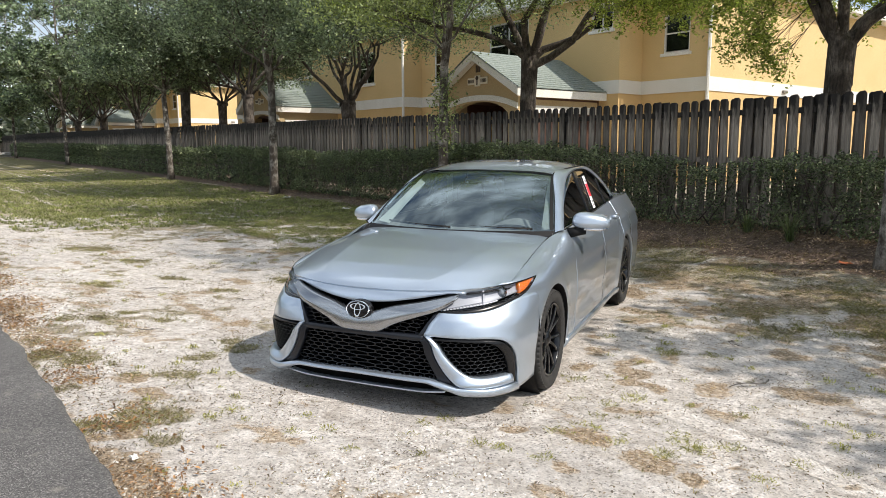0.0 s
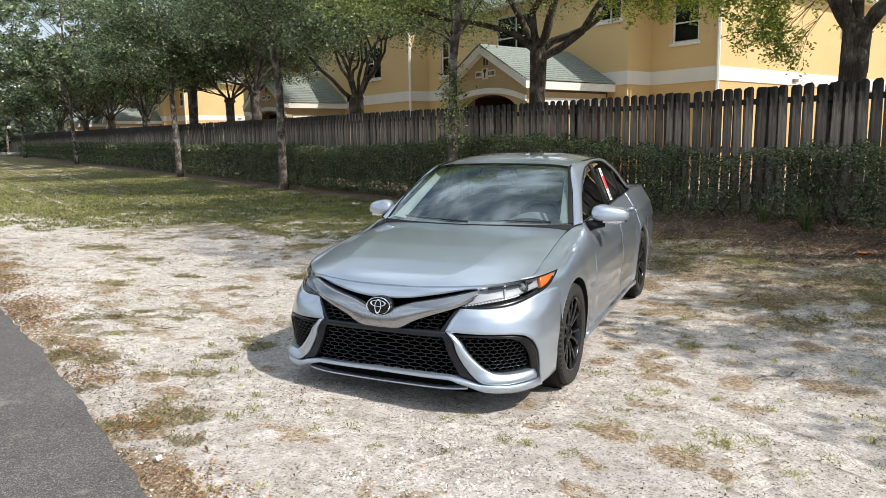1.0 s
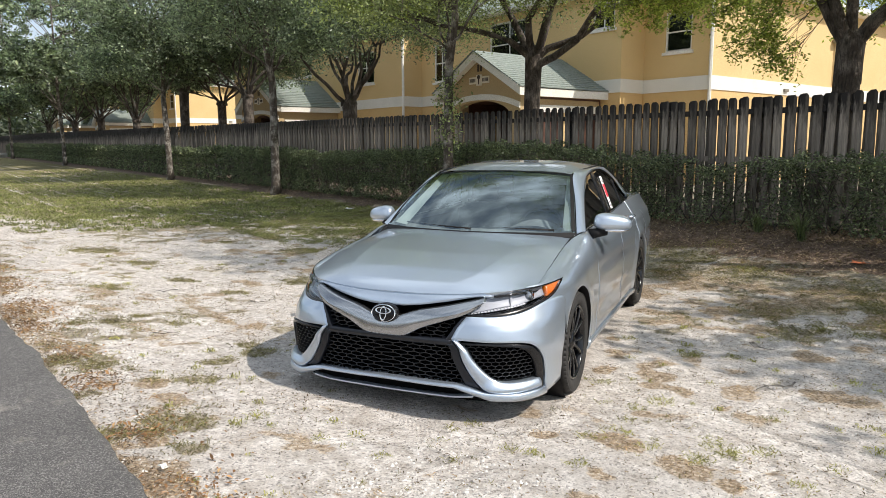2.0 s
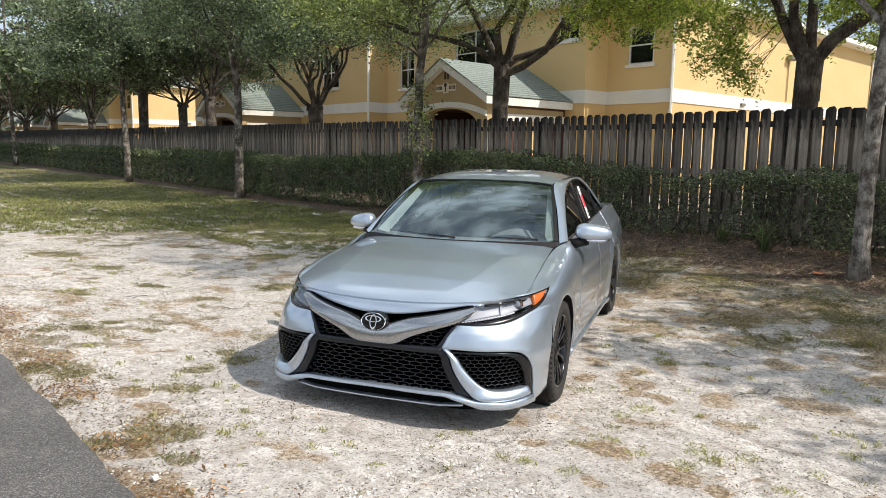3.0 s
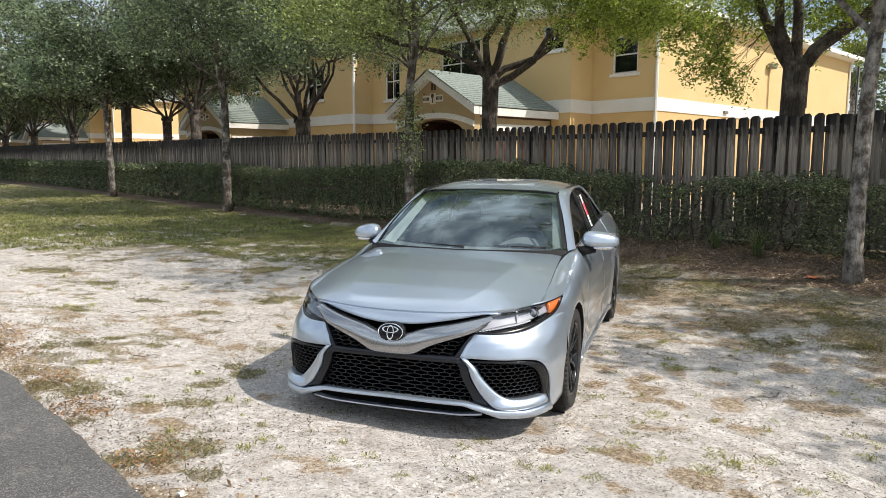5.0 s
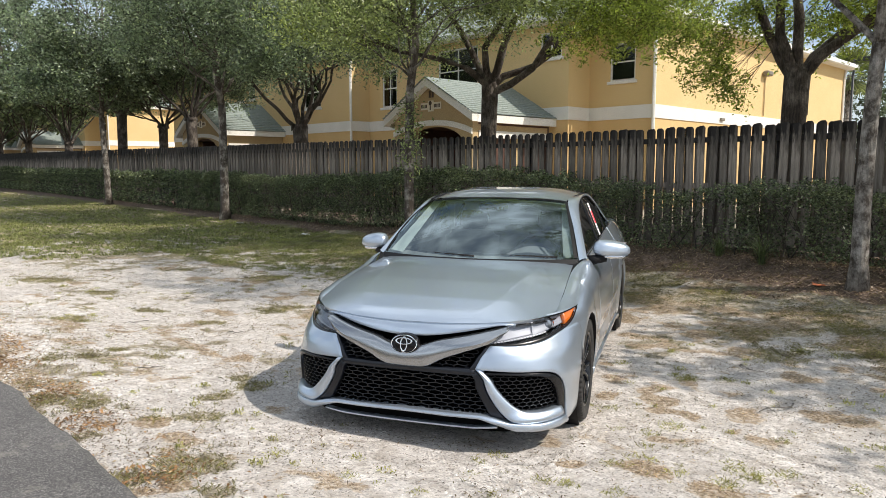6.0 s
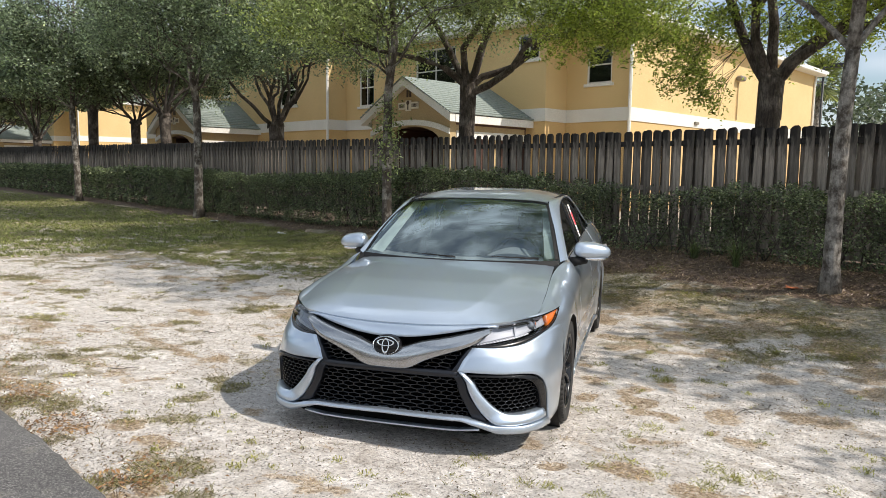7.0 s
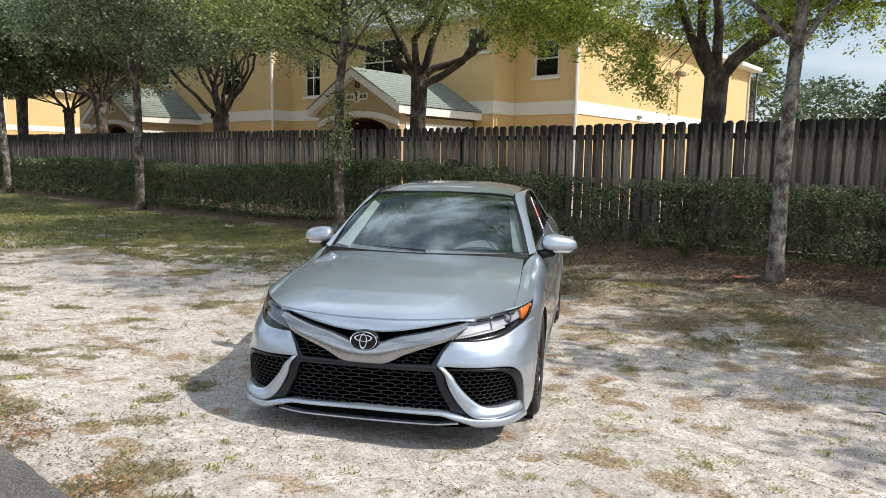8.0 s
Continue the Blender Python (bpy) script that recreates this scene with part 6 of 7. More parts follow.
            d1(-0.08, -0.035, 1.28, 1.30, MAT_PRINT_GREY, 0.006, "sticker_bar")


def build_mirror(sd):
    cx, cy, cz = -0.83, sd * 0.975, 1.03
    nu, nv = 24, 16
    P = np.zeros((nu + 1, nv + 1, 3))
    for i in range(nu + 1):
        a = 2 * math.pi * i / nu
        for j in range(nv + 1):
            b = -math.pi / 2 + math.pi * j / nv
            e = lambda w, k: math.copysign(abs(w) ** k, w)
            # long axis across the car, flat towards the rear
            yy = e(math.sin(b), 0.8)
            xx = e(math.cos(b), 0.7) * e(math.cos(a), 0.8)
            zz = e(math.cos(b), 0.7) * e(math.sin(a), 0.8)
            taper = 1 - 0.18 * yy
            x = cx + (0.085 * max(xx, 0) + 0.05 * min(xx, 0)) * taper - 0.04 * yy
            y = cy + sd * 0.134 * yy
            z = cz + (0.078 * max(zz, 0) + 0.046 * min(zz, 0)) * taper - 0.008 * yy
            P[i, j] = (x, y, z)
    m = sheet("wing_mirror", P, MAT_PAINT, car, "silver wing mirror with black foot")
    v, f = tube([(-0.73, sd * 0.82, 0.955), (-0.76, sd * 0.865, 0.965), (-0.80, sd * 0.92, 0.985)], [0.042, 0.036, 0.045], 10)
    part("mirror_foot", mesh_of("mirror_foot", v, f, MAT_PLASTIC, True), m)
    v, f = tube([(-0.755, sd * 0.885, 0.99), (-0.775, sd * 0.97, 0.986), (-0.815, sd * 1.05, 0.984), (-0.85, sd * 1.09, 0.99)], [0.006, 0.013, 0.013, 0.006], 8)
    part("mirror_light", mesh_of("mirror_light", v, f, MAT_CHROME, True), m)
    G = [[(-0.868 - 0.035 * a, cy + sd * 0.10 * a, cz + 0.055 * b) for b in np.linspace(-0.85, 1.1, 4)] for a in np.linspace(-1, 1, 4)]
    sheet("mirror_glass", np.array(G), MAT_CHROME, m)
    return m


def build_wheels():
    def wheel(x, sd):
        w = new("wheel")
        w.parent = car
        w.matrix_local = pose(x, sd * 0.80, 0.335, 0, 0, 0 if sd > 0 else 180)
        return w
    def lathe(name, profile, mat, n=56, ribs=0):
        verts, faces = [], []
        for i in range(n):
            a = 2 * math.pi * i / n
            for r, y in profile:
                verts.append((r * math.sin(a), y, r * math.cos(a)))
        k = len(profile)
        for i in range(n):
            for j in range(k - 1):
                i2 = (i + 1) % n
                faces.append((i * k + j, i * k + j + 1, i2 * k + j + 1, i2 * k + j))
        return mesh_of(name, verts, faces, mat, True)
    tyre = lathe("tyre", [(0.245, 0.098), (0.262, 0.113), (0.29, 0.117), (0.315, 0.112), (0.328, 0.10), (0.334, 0.085), (0.335, 0.06), (0.328, 0.058), (0.328, 0.050), (0.335, 0.048), (0.336, 0.015), (0.328, 0.012), (0.328, 0.002), (0.336, 0.0), (0.336, -0.04), (0.33, -0.042), (0.33, -0.05), (0.335, -0.052), (0.333, -0.085), (0.325, -0.105), (0.29, -0.117), (0.245, -0.10)], MAT_TYRE, 72)
    lugs_v, lugs_f = [], []
    for i in range(60):
        a = 2 * math.pi * i / 60
        for y0, y1, sk in ((0.062, 0.114, 0.02), (-0.114, -0.055, -0.02)):
            base = len(lugs_v)
            for da, r0 in ((0.0, 0.33), (0.088, 0.33), (0.088, 0.337), (0.0, 0.337)):
                for yy in (y0, y1):
                    ww = a + da + (sk if yy == y1 else 0)
                    r = r0 - (0.014 if abs(yy) > 0.1 else 0)
                    lugs_v.append((r * math.sin(ww), yy, r * math.cos(ww)))
            for q in ((0, 1, 3, 2), (2, 3, 5, 4), (4, 5, 7, 6), (6, 7, 1, 0), (0, 2, 4, 6), (1, 7, 5, 3)):
                lugs_f.append(tuple(base + t for t in q))
    tyre = mesh_of("tyre", *join([([v.co for v in tyre.vertices], [tuple(q.vertices) for q in tyre.polygons]), (lugs_v, lugs_f)]), MAT_TYRE, True)
    rim = lathe("rim", [(0.247, 0.100), (0.243, 0.108), (0.234, 0.108), (0.228, 0.098), (0.222, 0.06), (0.215, -0.02), (0.215, -0.09), (0.24, -0.1)], MAT_RIM, 56)
    disc = lathe("brake_disc", [(0.05, 0.0), (0.155, 0.0), (0.155, -0.02), (0.05, -0.02)], MAT_DISC, 40)
    hub = lathe("hub_cap", [(0.0, 0.095), (0.022, 0.095), (0.03, 0.088), (0.055, 0.082), (0.065, 0.05), (0.07, 0.0)], MAT_RIM, 28)
    # a pair of thin arms that spread to the rim
    bm = bmesh.new()
    for sgn in (-1, 1):
        sec = []
        for r, cx, hw, y in ((0.05, 0.010, 0.012, 0.078), (0.11, 0.020, 0.0105, 0.090), (0.17, 0.038, 0.010, 0.098), (0.232, 0.064, 0.012, 0.100)):
            c = sgn * cx
            sec.append([bm.verts.new(p) for p in ((c - hw, y - 0.035, r), (c - hw, y - 0.006, r), (c - hw * 0.5, y, r), (c + hw * 0.5, y, r), (c + hw, y - 0.006, r), (c + hw, y - 0.035, r))])
        for p, q in zip(sec, sec[1:]):
            for k in range(6):
                bm.faces.new((p[k], p[(k + 1) % 6], q[(k + 1) % 6], q[k]))
    spoke = bm_mesh("spoke", bm, MAT_RIM)
    for x in (0.0, -2.825):
        for sd in (1, -1):
            w = wheel(x, sd)
            for nm, me in (("tyre", tyre), ("rim", rim), ("brake_disc", disc), ("hub_cap", hub)):
                part(nm, me, w)
            for k in range(6):
                part("spoke", spoke, w, m=pose(0, 0, 0, 0, 60 * k + 10, 0))


def build_inside():
    # dashboard, wheel, seats, inner mirror
    P = np.array([[(-0.42 - 0.22 * u ** 2 - 0.5 * v, u * 0.70, 0.965 + 0.015 * math.sin(3.1 * v) - 0.03 * v - (0.25 if v > 0.95 else 0)) for v in np.linspace(0, 1, 14)] for u in np.linspace(-1, 1, 17)])
    sheet("dashboard", P, MAT_DASH, car)
    hoodlet = np.array([[(-0.78 - 0.16 * v, 0.36 + 0.22 * u, 0.955 + 0.075 * math.cos(u * 1.5) * (0.55 + 0.45 * v)) for v in np.linspace(0, 1, 6)] for u in np.linspace(-1, 1, 13)])
    sheet("instrument_hood", hoodlet, MAT_DASH, car)
    n = 40
    ring = [Vector((-1.02 - 0.19 * 0.4 * math.sin(2 * math.pi * i / n), 0.36 + 0.19 * math.cos(2 * math.pi * i / n), 0.93 + 0.19 * 0.9 * math.sin(2 * math.pi * i / n))) for i in range(n + 1)]
    v, f = tube(ring, [0.016] * (n + 1), 8, False)
    part("steering_wheel", mesh_of("steering_wheel", v, f, MAT_PLASTIC, True), car)
    def soft_box(name, a, b, mat, r=0.05):
        bm = bmesh.new()
        box_bm(bm, a, b)
        bmesh.ops.bevel(bm, geom=list(bm.edges), offset=r, segments=3, affect="EDGES")
        return part(name, bm_mesh(name, bm, mat, True), car)
    for y in (0.37, -0.37):
        soft_box("seat_back", (-1.62, y - 0.25, 0.5), (-1.78, y + 0.25, 1.08), MAT_SEAT)
        soft_box("seat_cushion", (-1.2, y - 0.25, 0.42), (-1.7, y + 0.25, 0.58), MAT_SEAT)
        soft_box("headrest", (-1.68, y - 0.13, 1.09), (-1.78, y + 0.13, 1.26), MAT_SEAT, 0.03)
    soft_box("rear_bench", (-2.45, -0.62, 0.5), (-2.6, 0.62, 1.08), MAT_SEAT)
    soft_box("inner_mirror", (-1.02, -0.12, 1.30), (-1.05, 0.12, 1.36), MAT_PLASTIC, 0.012)
    for sd in (1, -1):
        inner_pillar = np.array([[(-0.62 - 0.62 * f, sd * (0.742 - 0.17 * f - (0.10 - 0.05 * f) * w), 1.0 + 0.385 * f - 0.02 * w) for w in (0, 0.5, 1.0)] for f in np.linspace(0, 1, 8)])
        sheet("pillar_trim", inner_pillar, MAT_HEADLINER, car)
    box("belt_strap", (-1.72, -0.60, 0.95), (-1.74, -0.555, 1.32), MAT_HEADLINER, car)
    # wipers
    for y0, y1, x0 in ((0.62, 0.0, -0.36), (0.05, -0.55, -0.235)):
        pts = []
        for k in range(7):
            f = k / 6
            y = y0 + (y1 - y0) * f
            u = y / 0.765
            pts.append(Vector((-0.245 - 0.29 * u * u - 0.03 - 0.03 * f, y, 1.012 - 0.012 * u * u + 0.02 * f)))
        v, f = tube(pts, [0.012, 0.011, 0.01, 0.009, 0.008, 0.007, 0.006], 6)
        part("wiper", mesh_of("wiper", v, f, MAT_PLASTIC, True), car)


build_front()
build_badge()
build_lamps()
build_hood()
build_sides()
build_cabin()
build_wheels()
build_inside()


# ---- what lies on the ground ----
def place(s, d, lift=0.0):
    return np.stack([s, d, ground_z(s, d) + lift], -1)


def blades(name, label, count, s_range, d_range, height, width, seed, cover, tuft, mat, lean=0.5):
    """Grass: thin upright blades in small tufts, thick where the cover is."""
    r = np.random.default_rng(seed)
    n = count // tuft
    s, d = r.uniform(*s_range, n * 4), r.uniform(*d_range, n * 4)
    keep = r.random(n * 4) < cover(s, d)
    s, d = s[keep][:n], d[keep][:n]
    s = np.repeat(s, tuft) + r.standard_normal(len(s) * tuft) * 0.028 * (height / 0.06)
    d = np.repeat(d, tuft) + r.standard_normal(len(d) * tuft) * 0.028 * (height / 0.06)
    p = place(s, d, -0.004)
    m = len(p)
    a = r.uniform(0, 2 * math.pi, m)
    h = height * (0.45 + 0.9 * r.random(m))
    side = np.stack([np.cos(a), np.sin(a), 0 * a], -1) * (width * (0.7 + 0.6 * r.random(m)))[:, None]
    b = r.uniform(0, 2 * math.pi, m)
    tip = p + np.stack([np.cos(b) * h * lean * r.random(m), np.sin(b) * h * lean * r.random(m), h], -1)
    verts = np.stack([p - side, p + side, tip], 1).reshape(-1, 3)
    f = np.arange(m)[:, None] * 3 + np.array([[0, 1, 2]])
    thing(name, label, "grass", kind="stuff", m=PLAN, data=mesh_of(name, verts, f, mat))


def flakes(name, label, category, count, s_range, d_range, size, seed, cover, mat):
    """Fallen leaves and scraps, lying about flat."""
    r = np.random.default_rng(seed)
    s, d = r.uniform(*s_range, count * 3), r.uniform(*d_range, count * 3)
    keep = r.random(count * 3) < cover(s, d)
    s, d = s[keep][:count], d[keep][:count]
    p = place(s, d, 0.008 + 0.012 * r.random(len(s)))
    n = len(p)
    a = r.uniform(0, 2 * math.pi, n)
    L = np.stack([np.cos(a), np.sin(a), 0.35 * r.standard_normal(n)], -1) * (size * (0.5 + r.random(n)))[:, None]
    W = np.stack([-np.sin(a), np.cos(a), 0.35 * r.standard_normal(n)], -1) * (size * 0.45 * (0.5 + r.random(n)))[:, None]
    verts = np.stack([p - L, p + W + [0, 0, 0.004], p + L, p - W + [0, 0, 0.004]], 1).reshape(-1, 3)
    f = np.arange(n)[:, None] * 4 + np.array([[0, 1, 2, 3]])
    thing(name, label, category, kind="stuff", m=PLAN, data=mesh_of(name, verts, f, mat))


def pebbles(name, label, count, s_range, d_range, size, seed, cover):
    r = np.random.default_rng(seed)
    s, d = r.uniform(*s_range, count * 4), r.uniform(*d_range, count * 4)
    keep = r.random(count * 4) < cover(s, d)
    s, d = s[keep][:count], d[keep][:count]
    p = place(s, d, 0.0)
    base = np.array([(1, 0, 0), (0, 1, 0), (-1, 0, 0), (0, -1, 0), (0.1, 0.1, 0.7), (0, 0, -0.6)])
    n = len(p)
    k = size * (0.35 + 1.1 * r.random((n, 1, 1)) ** 2)
    v = base[None] * (0.7 + 0.6 * r.random((n, 6, 1))) * k
    a = r.uniform(0, 2 * math.pi, n)
    c, q = np.cos(a)[:, None], np.sin(a)[:, None]
    v = np.stack([v[..., 0] * c - v[..., 1] * q, v[..., 0] * q + v[..., 1] * c, v[..., 2]], -1) + p[:, None]
    f = np.array([(0, 1, 4), (1, 2, 4), (2, 3, 4), (3, 0, 4), (1, 0, 5), (2, 1, 5), (3, 2, 5), (0, 3, 5)])
    faces = (np.arange(n)[:, None, None] * 6 + f[None]).reshape(-1, 3)
    thing(name, label, "gravel", kind="stuff", m=PLAN, data=mesh_of(name, v.reshape(-1, 3), faces, MAT_STONE))


def under_car(s, d):
    """1 on open ground, 0 on the wheel-packed patch below the car."""
    x, y = P_FENCE.x + E_ALONG.x * s + E_OUT.x * d, P_FENCE.y + E_ALONG.y * s + E_OUT.y * d
    fx, fy = (x + 0.127) * -0.3665 + (y - 4.865) * -0.9304, (x + 0.127) * 0.9304 + (y - 4.865) * -0.3665
    return 1 - ((fx < 0.75) & (fx > -3.8) & (np.abs(fy) < 0.85))


def needles(name, label, count, s_range, d_range, length, seed, cover, mat):
    """Thin dead blades, lying crosswise, slightly bent."""
    r = np.random.default_rng(seed)
    s, d = r.uniform(*s_range, count * 4), r.uniform(*d_range, count * 4)
    keep = r.random(count * 4) < cover(s, d)
    s, d = s[keep][:count], d[keep][:count]
    n = len(s)
    p = place(s, d, 0.004 + 0.014 * r.random(n))
    a, b = r.uniform(0, 2 * math.pi, n), r.uniform(-0.5, 0.5, n)
    L = length * (0.4 + 0.9 * r.random(n)) / 2
    w = 0.0022 * (0.6 + 0.9 * r.random(n))
    side = np.stack([-np.sin(a), np.cos(a), 0 * a], -1) * w[:, None]
    A = np.stack([np.cos(a), np.sin(a), 0.25 * r.standard_normal(n)], -1) * L[:, None]
    B = np.stack([np.cos(a + b), np.sin(a + b), 0.25 * r.standard_normal(n)], -1) * L[:, None]
    mid = p + np.array([0, 0, 0.005])
    verts = np.stack([p - A, mid - side, p + B, mid + side], 1).reshape(-1, 3)
    thing(name, label, "litter", kind="stuff", m=PLAN, data=mesh_of(name, verts, np.arange(n)[:, None] * 4 + np.array([[0, 1, 2, 3]]), mat))


MAT_WEED = leaf_material("fresh_weed_leaves", (0.2, 0.195, 0.045), (0.4, 0.37, 0.12), (0.56, 0.48, 0.26))
MAT_STRAW = leaf_material("dead_straw", (0.15, 0.095, 0.058), (0.40, 0.27, 0.16), (0.62, 0.50, 0.34))
off_road = lambda s, d: (d < 9.9) * under_car(s, d)
def near_cover(s, d):
    tufts = smooth(0.54, 0.72, fbm(s * 5.5 + 8, d * 5.5 + 2, 55, 3)) * (0.2 + 0.8 * smooth(-1.5, 0.5, s)) * smooth(0.40, 0.56, fbm(s * 0.9 + 4, d * 0.9 + 6, 57, 3))
    return np.clip(np.maximum((grass_cover(s, d) - 0.30) * 1.5, 0.6 * tufts), 0.008, 1) * off_road(s, d)



def mat_blades(name, label, spots, per_area, height, width, seed, mat, lean):
    """Creeping grass: low blades that sprawl from each of the given spots."""
    r = np.random.default_rng(seed)
    pts = []
    for a, b, size in spots:
        n = int(per_area * size * size)
        u, w = size * 2.0 * np.sqrt(r.random(n)), r.uniform(0, 2 * math.pi, n)
        pts.append(np.stack([a + u * np.cos(w), b + u * np.sin(w)], -1))
    pts = np.concatenate(pts)
    pts = pts[r.random(len(pts)) < patch_cover(spots, pts[:, 0], pts[:, 1]) * off_road(pts[:, 0], pts[:, 1])]
    p = place(pts[:, 0], pts[:, 1], -0.003)
    m = len(p)
    a, b = r.uniform(0, 2 * math.pi, m), r.uniform(0, 2 * math.pi, m)
    h = height * (0.4 + 1.0 * r.random(m))
    side = np.stack([np.cos(a), np.sin(a), 0 * a], -1) * (width * (0.6 + 0.8 * r.random(m)))[:, None]
    reach = h * lean * (0.3 + 0.7 * r.random(m))
    tip = p + np.stack([np.cos(b) * reach, np.sin(b) * reach, h], -1)
    mid = p * 0.45 + tip * 0.55 + np.stack([0 * h, 0 * h, 0.22 * h], -1)
    verts = np.stack([p - side * 0.6, p + side * 0.6, mid + side, tip, mid - side], 1).reshape(-1, 3)
    thing(name, label, "grass", kind="stuff", m=PLAN, data=mesh_of(name, verts, np.arange(m)[:, None] * 5 + np.array([[0, 1, 2, 3, 4]]), mat))


blades("grass", "short yellow-green grass in scattered tufts", 120000, (-7.5, 8.5), (1.9, 9.95), 0.020, 0.0024, 501, near_cover, 8, MAT_GRASS, 2.4)
mat_blades("grass", "low creeping grass mats on the sandy verge", MATS, 60000, 0.017, 0.0019, 502, MAT_GRASS, 2.2)
mat_blades("grass", "small bright green grass sprouts on the sand", SPROUTS, 90000, 0.017, 0.0018, 505, MAT_WEED, 1.9)
blades("grass", "mown lawn, thin in places", 80000, (8.5, 40), (1.5, 9.95), 0.045, 0.011, 503, lambda s, d: np.clip((grass_cover(s, d) - 0.22) * 1.7, 0, 1) * np.exp(-(s - 8.5) / 14), 5, MAT_LAWN, 1.3)
blades("grass", "soft green lawn along the hedge", 70000, (2.5, 8.6), (1.6, 5.5), 0.03, 0.004, 504, lambda s, d: np.clip((grass_cover(s, d) - 0.28) * 1.9, 0, 1) * off_road(s, d) * smooth(3.0, 5.0, s + 0.5 * (5 - d)), 6, MAT_LAWN, 1.6)
needles("straw", "brown straw and dead grass lying in patches", 80000, (-7.5, 8.0), (1.9, 9.95), 0.038, 513, lambda s, d: np.clip((straw_cover(s, d) - 0.35) * 2.2, 0.012, 1) * off_road(s, d), MAT_STRAW)
flakes("leaf_litter", "brown fallen leaves and mulch chips below the hedge", "litter", 44000, (-8, 22), (0.1, 3.0), 0.019, 511, lambda s, d: np.clip(mulch_cover(s, d) * 1.1, 0, 1) * np.exp(-np.clip(s, 0, 99) / 12), MAT_LITTER)
flakes("dry_leaves", "dry brown leaves scattered on sand and grass", "litter", 60000, (-7.5, 9), (2.2, 9.95), 0.0085, 512, lambda s, d: np.clip(0.10 + 0.55 * (fbm(s * 2.3 + 3, d * 2.3 + 8, 61, 3) - 0.42) * 2.2 + 0.8 * smooth(9.35, 9.8, d), 0, 1) * off_road(s, d), MAT_DRY)
MAT_SCRUB = leaf_material("withered_scrub", (0.1, 0.08, 0.045), (0.2, 0.17, 0.095), (0.3, 0.25, 0.14))
flakes("dead_grass", "dark withered grass bits strewn in small heaps", "litter", 9000, (-6.5, 7), (3.6, 9.6), 0.0068, 515, lambda s, d: np.clip(0.03 + 1.3 * smooth(0.53, 0.68, fbm(s * 6 + 5, d * 6 + 3, 65, 3)) * smooth(0.36, 0.56, fbm(s * 1.1 + 2, d * 1.1 + 9, 67, 3)), 0, 1) * off_road(s, d), MAT_SCRUB)
MAT_RUSSET = leaf_material("russet_dry_leaves", (0.17, 0.085, 0.04), (0.40, 0.22, 0.105), (0.56, 0.40, 0.24))
flakes("dry_leaves", "russet dry leaves drifted along the asphalt edge", "litter", 7000, (-6, 8), (9.2, 9.86), 0.013, 514, lambda s, d: np.clip(1.2 * smooth(9.3, 9.75, d) * smooth(0.35, 0.6, fbm(s * 2.4 + 7, d * 2.4 + 1, 63, 3)), 0.02, 1), MAT_RUSSET)
pebbles("gravel", "pale gravel and shell grit beside the lane", 40000, (-6, 7), (7.2, 9.95), 0.0075, 521, lambda s, d: np.clip(1.5 * (fbm(s * 0.9 + 17, d * 0.9 + 23, 71, 3) - 0.36) + 0.2 * smooth(0.0, 1.2, s) * smooth(4.0, 2.0, s), 0, 1) * smooth(7.4, 8.8, d) * (d < 9.9) * (grass_cover(s, d) < 0.5))
pebbles("grit", "small stones strewn over the sand", 9000, (-7, 8), (3.5, 9.9), 0.0055, 522, lambda s, d: 0.3 * off_road(s, d) * (grass_cover(s, d) < 0.6))


def weeds(count, seed):
    """Small leafy rosettes, fresh green, sprinkled over the sand."""
    r = np.random.default_rng(seed)
    s, d = r.uniform(-6.5, 5.5, count * 6), r.uniform(4.6, 9.6, count * 6)
    keep = r.random(count * 6) < np.clip(0.12 + 1.3 * (fbm(s * 0.8 + 11, d * 0.8 + 19, 81, 3) - 0.42) * 2, 0, 1) * under_car(s, d) * (0.35 + 0.65 * (s < 0))
    s, d = s[keep][:count], d[keep][:count]
    verts, faces = [], []
    for u, v in zip(s, d):
        z = float(ground_z(u, v))
        size = r.uniform(0.015, 0.045)
        for k in range(int(r.integers(14, 34))):
            a, h = r.uniform(0, 2 * math.pi), r.uniform(0.15, 0.8) * size
            c = Vector((u + r.standard_normal() * size * 0.6, v + r.standard_normal() * size * 0.6, z))
            way = Vector((math.cos(a), math.sin(a), 0))
            side = Vector((-math.sin(a), math.cos(a), 0)) * size * 0.11
            ln = size * r.uniform(0.35, 0.8)
            b = len(verts)
            verts += [c, c + way * ln * 0.5 + side + Vector((0, 0, h)), c + way * ln + Vector((0, 0, h * 0.7)), c + way * ln * 0.5 - side + Vector((0, 0, h))]
            faces.append((b, b + 1, b + 2, b + 3))
    thing("weeds", "small fresh green weeds sprouting from the sand", "weeds", kind="stuff", m=PLAN, data=mesh_of("weeds", verts, faces, MAT_WEED))


weeds(190, 531)


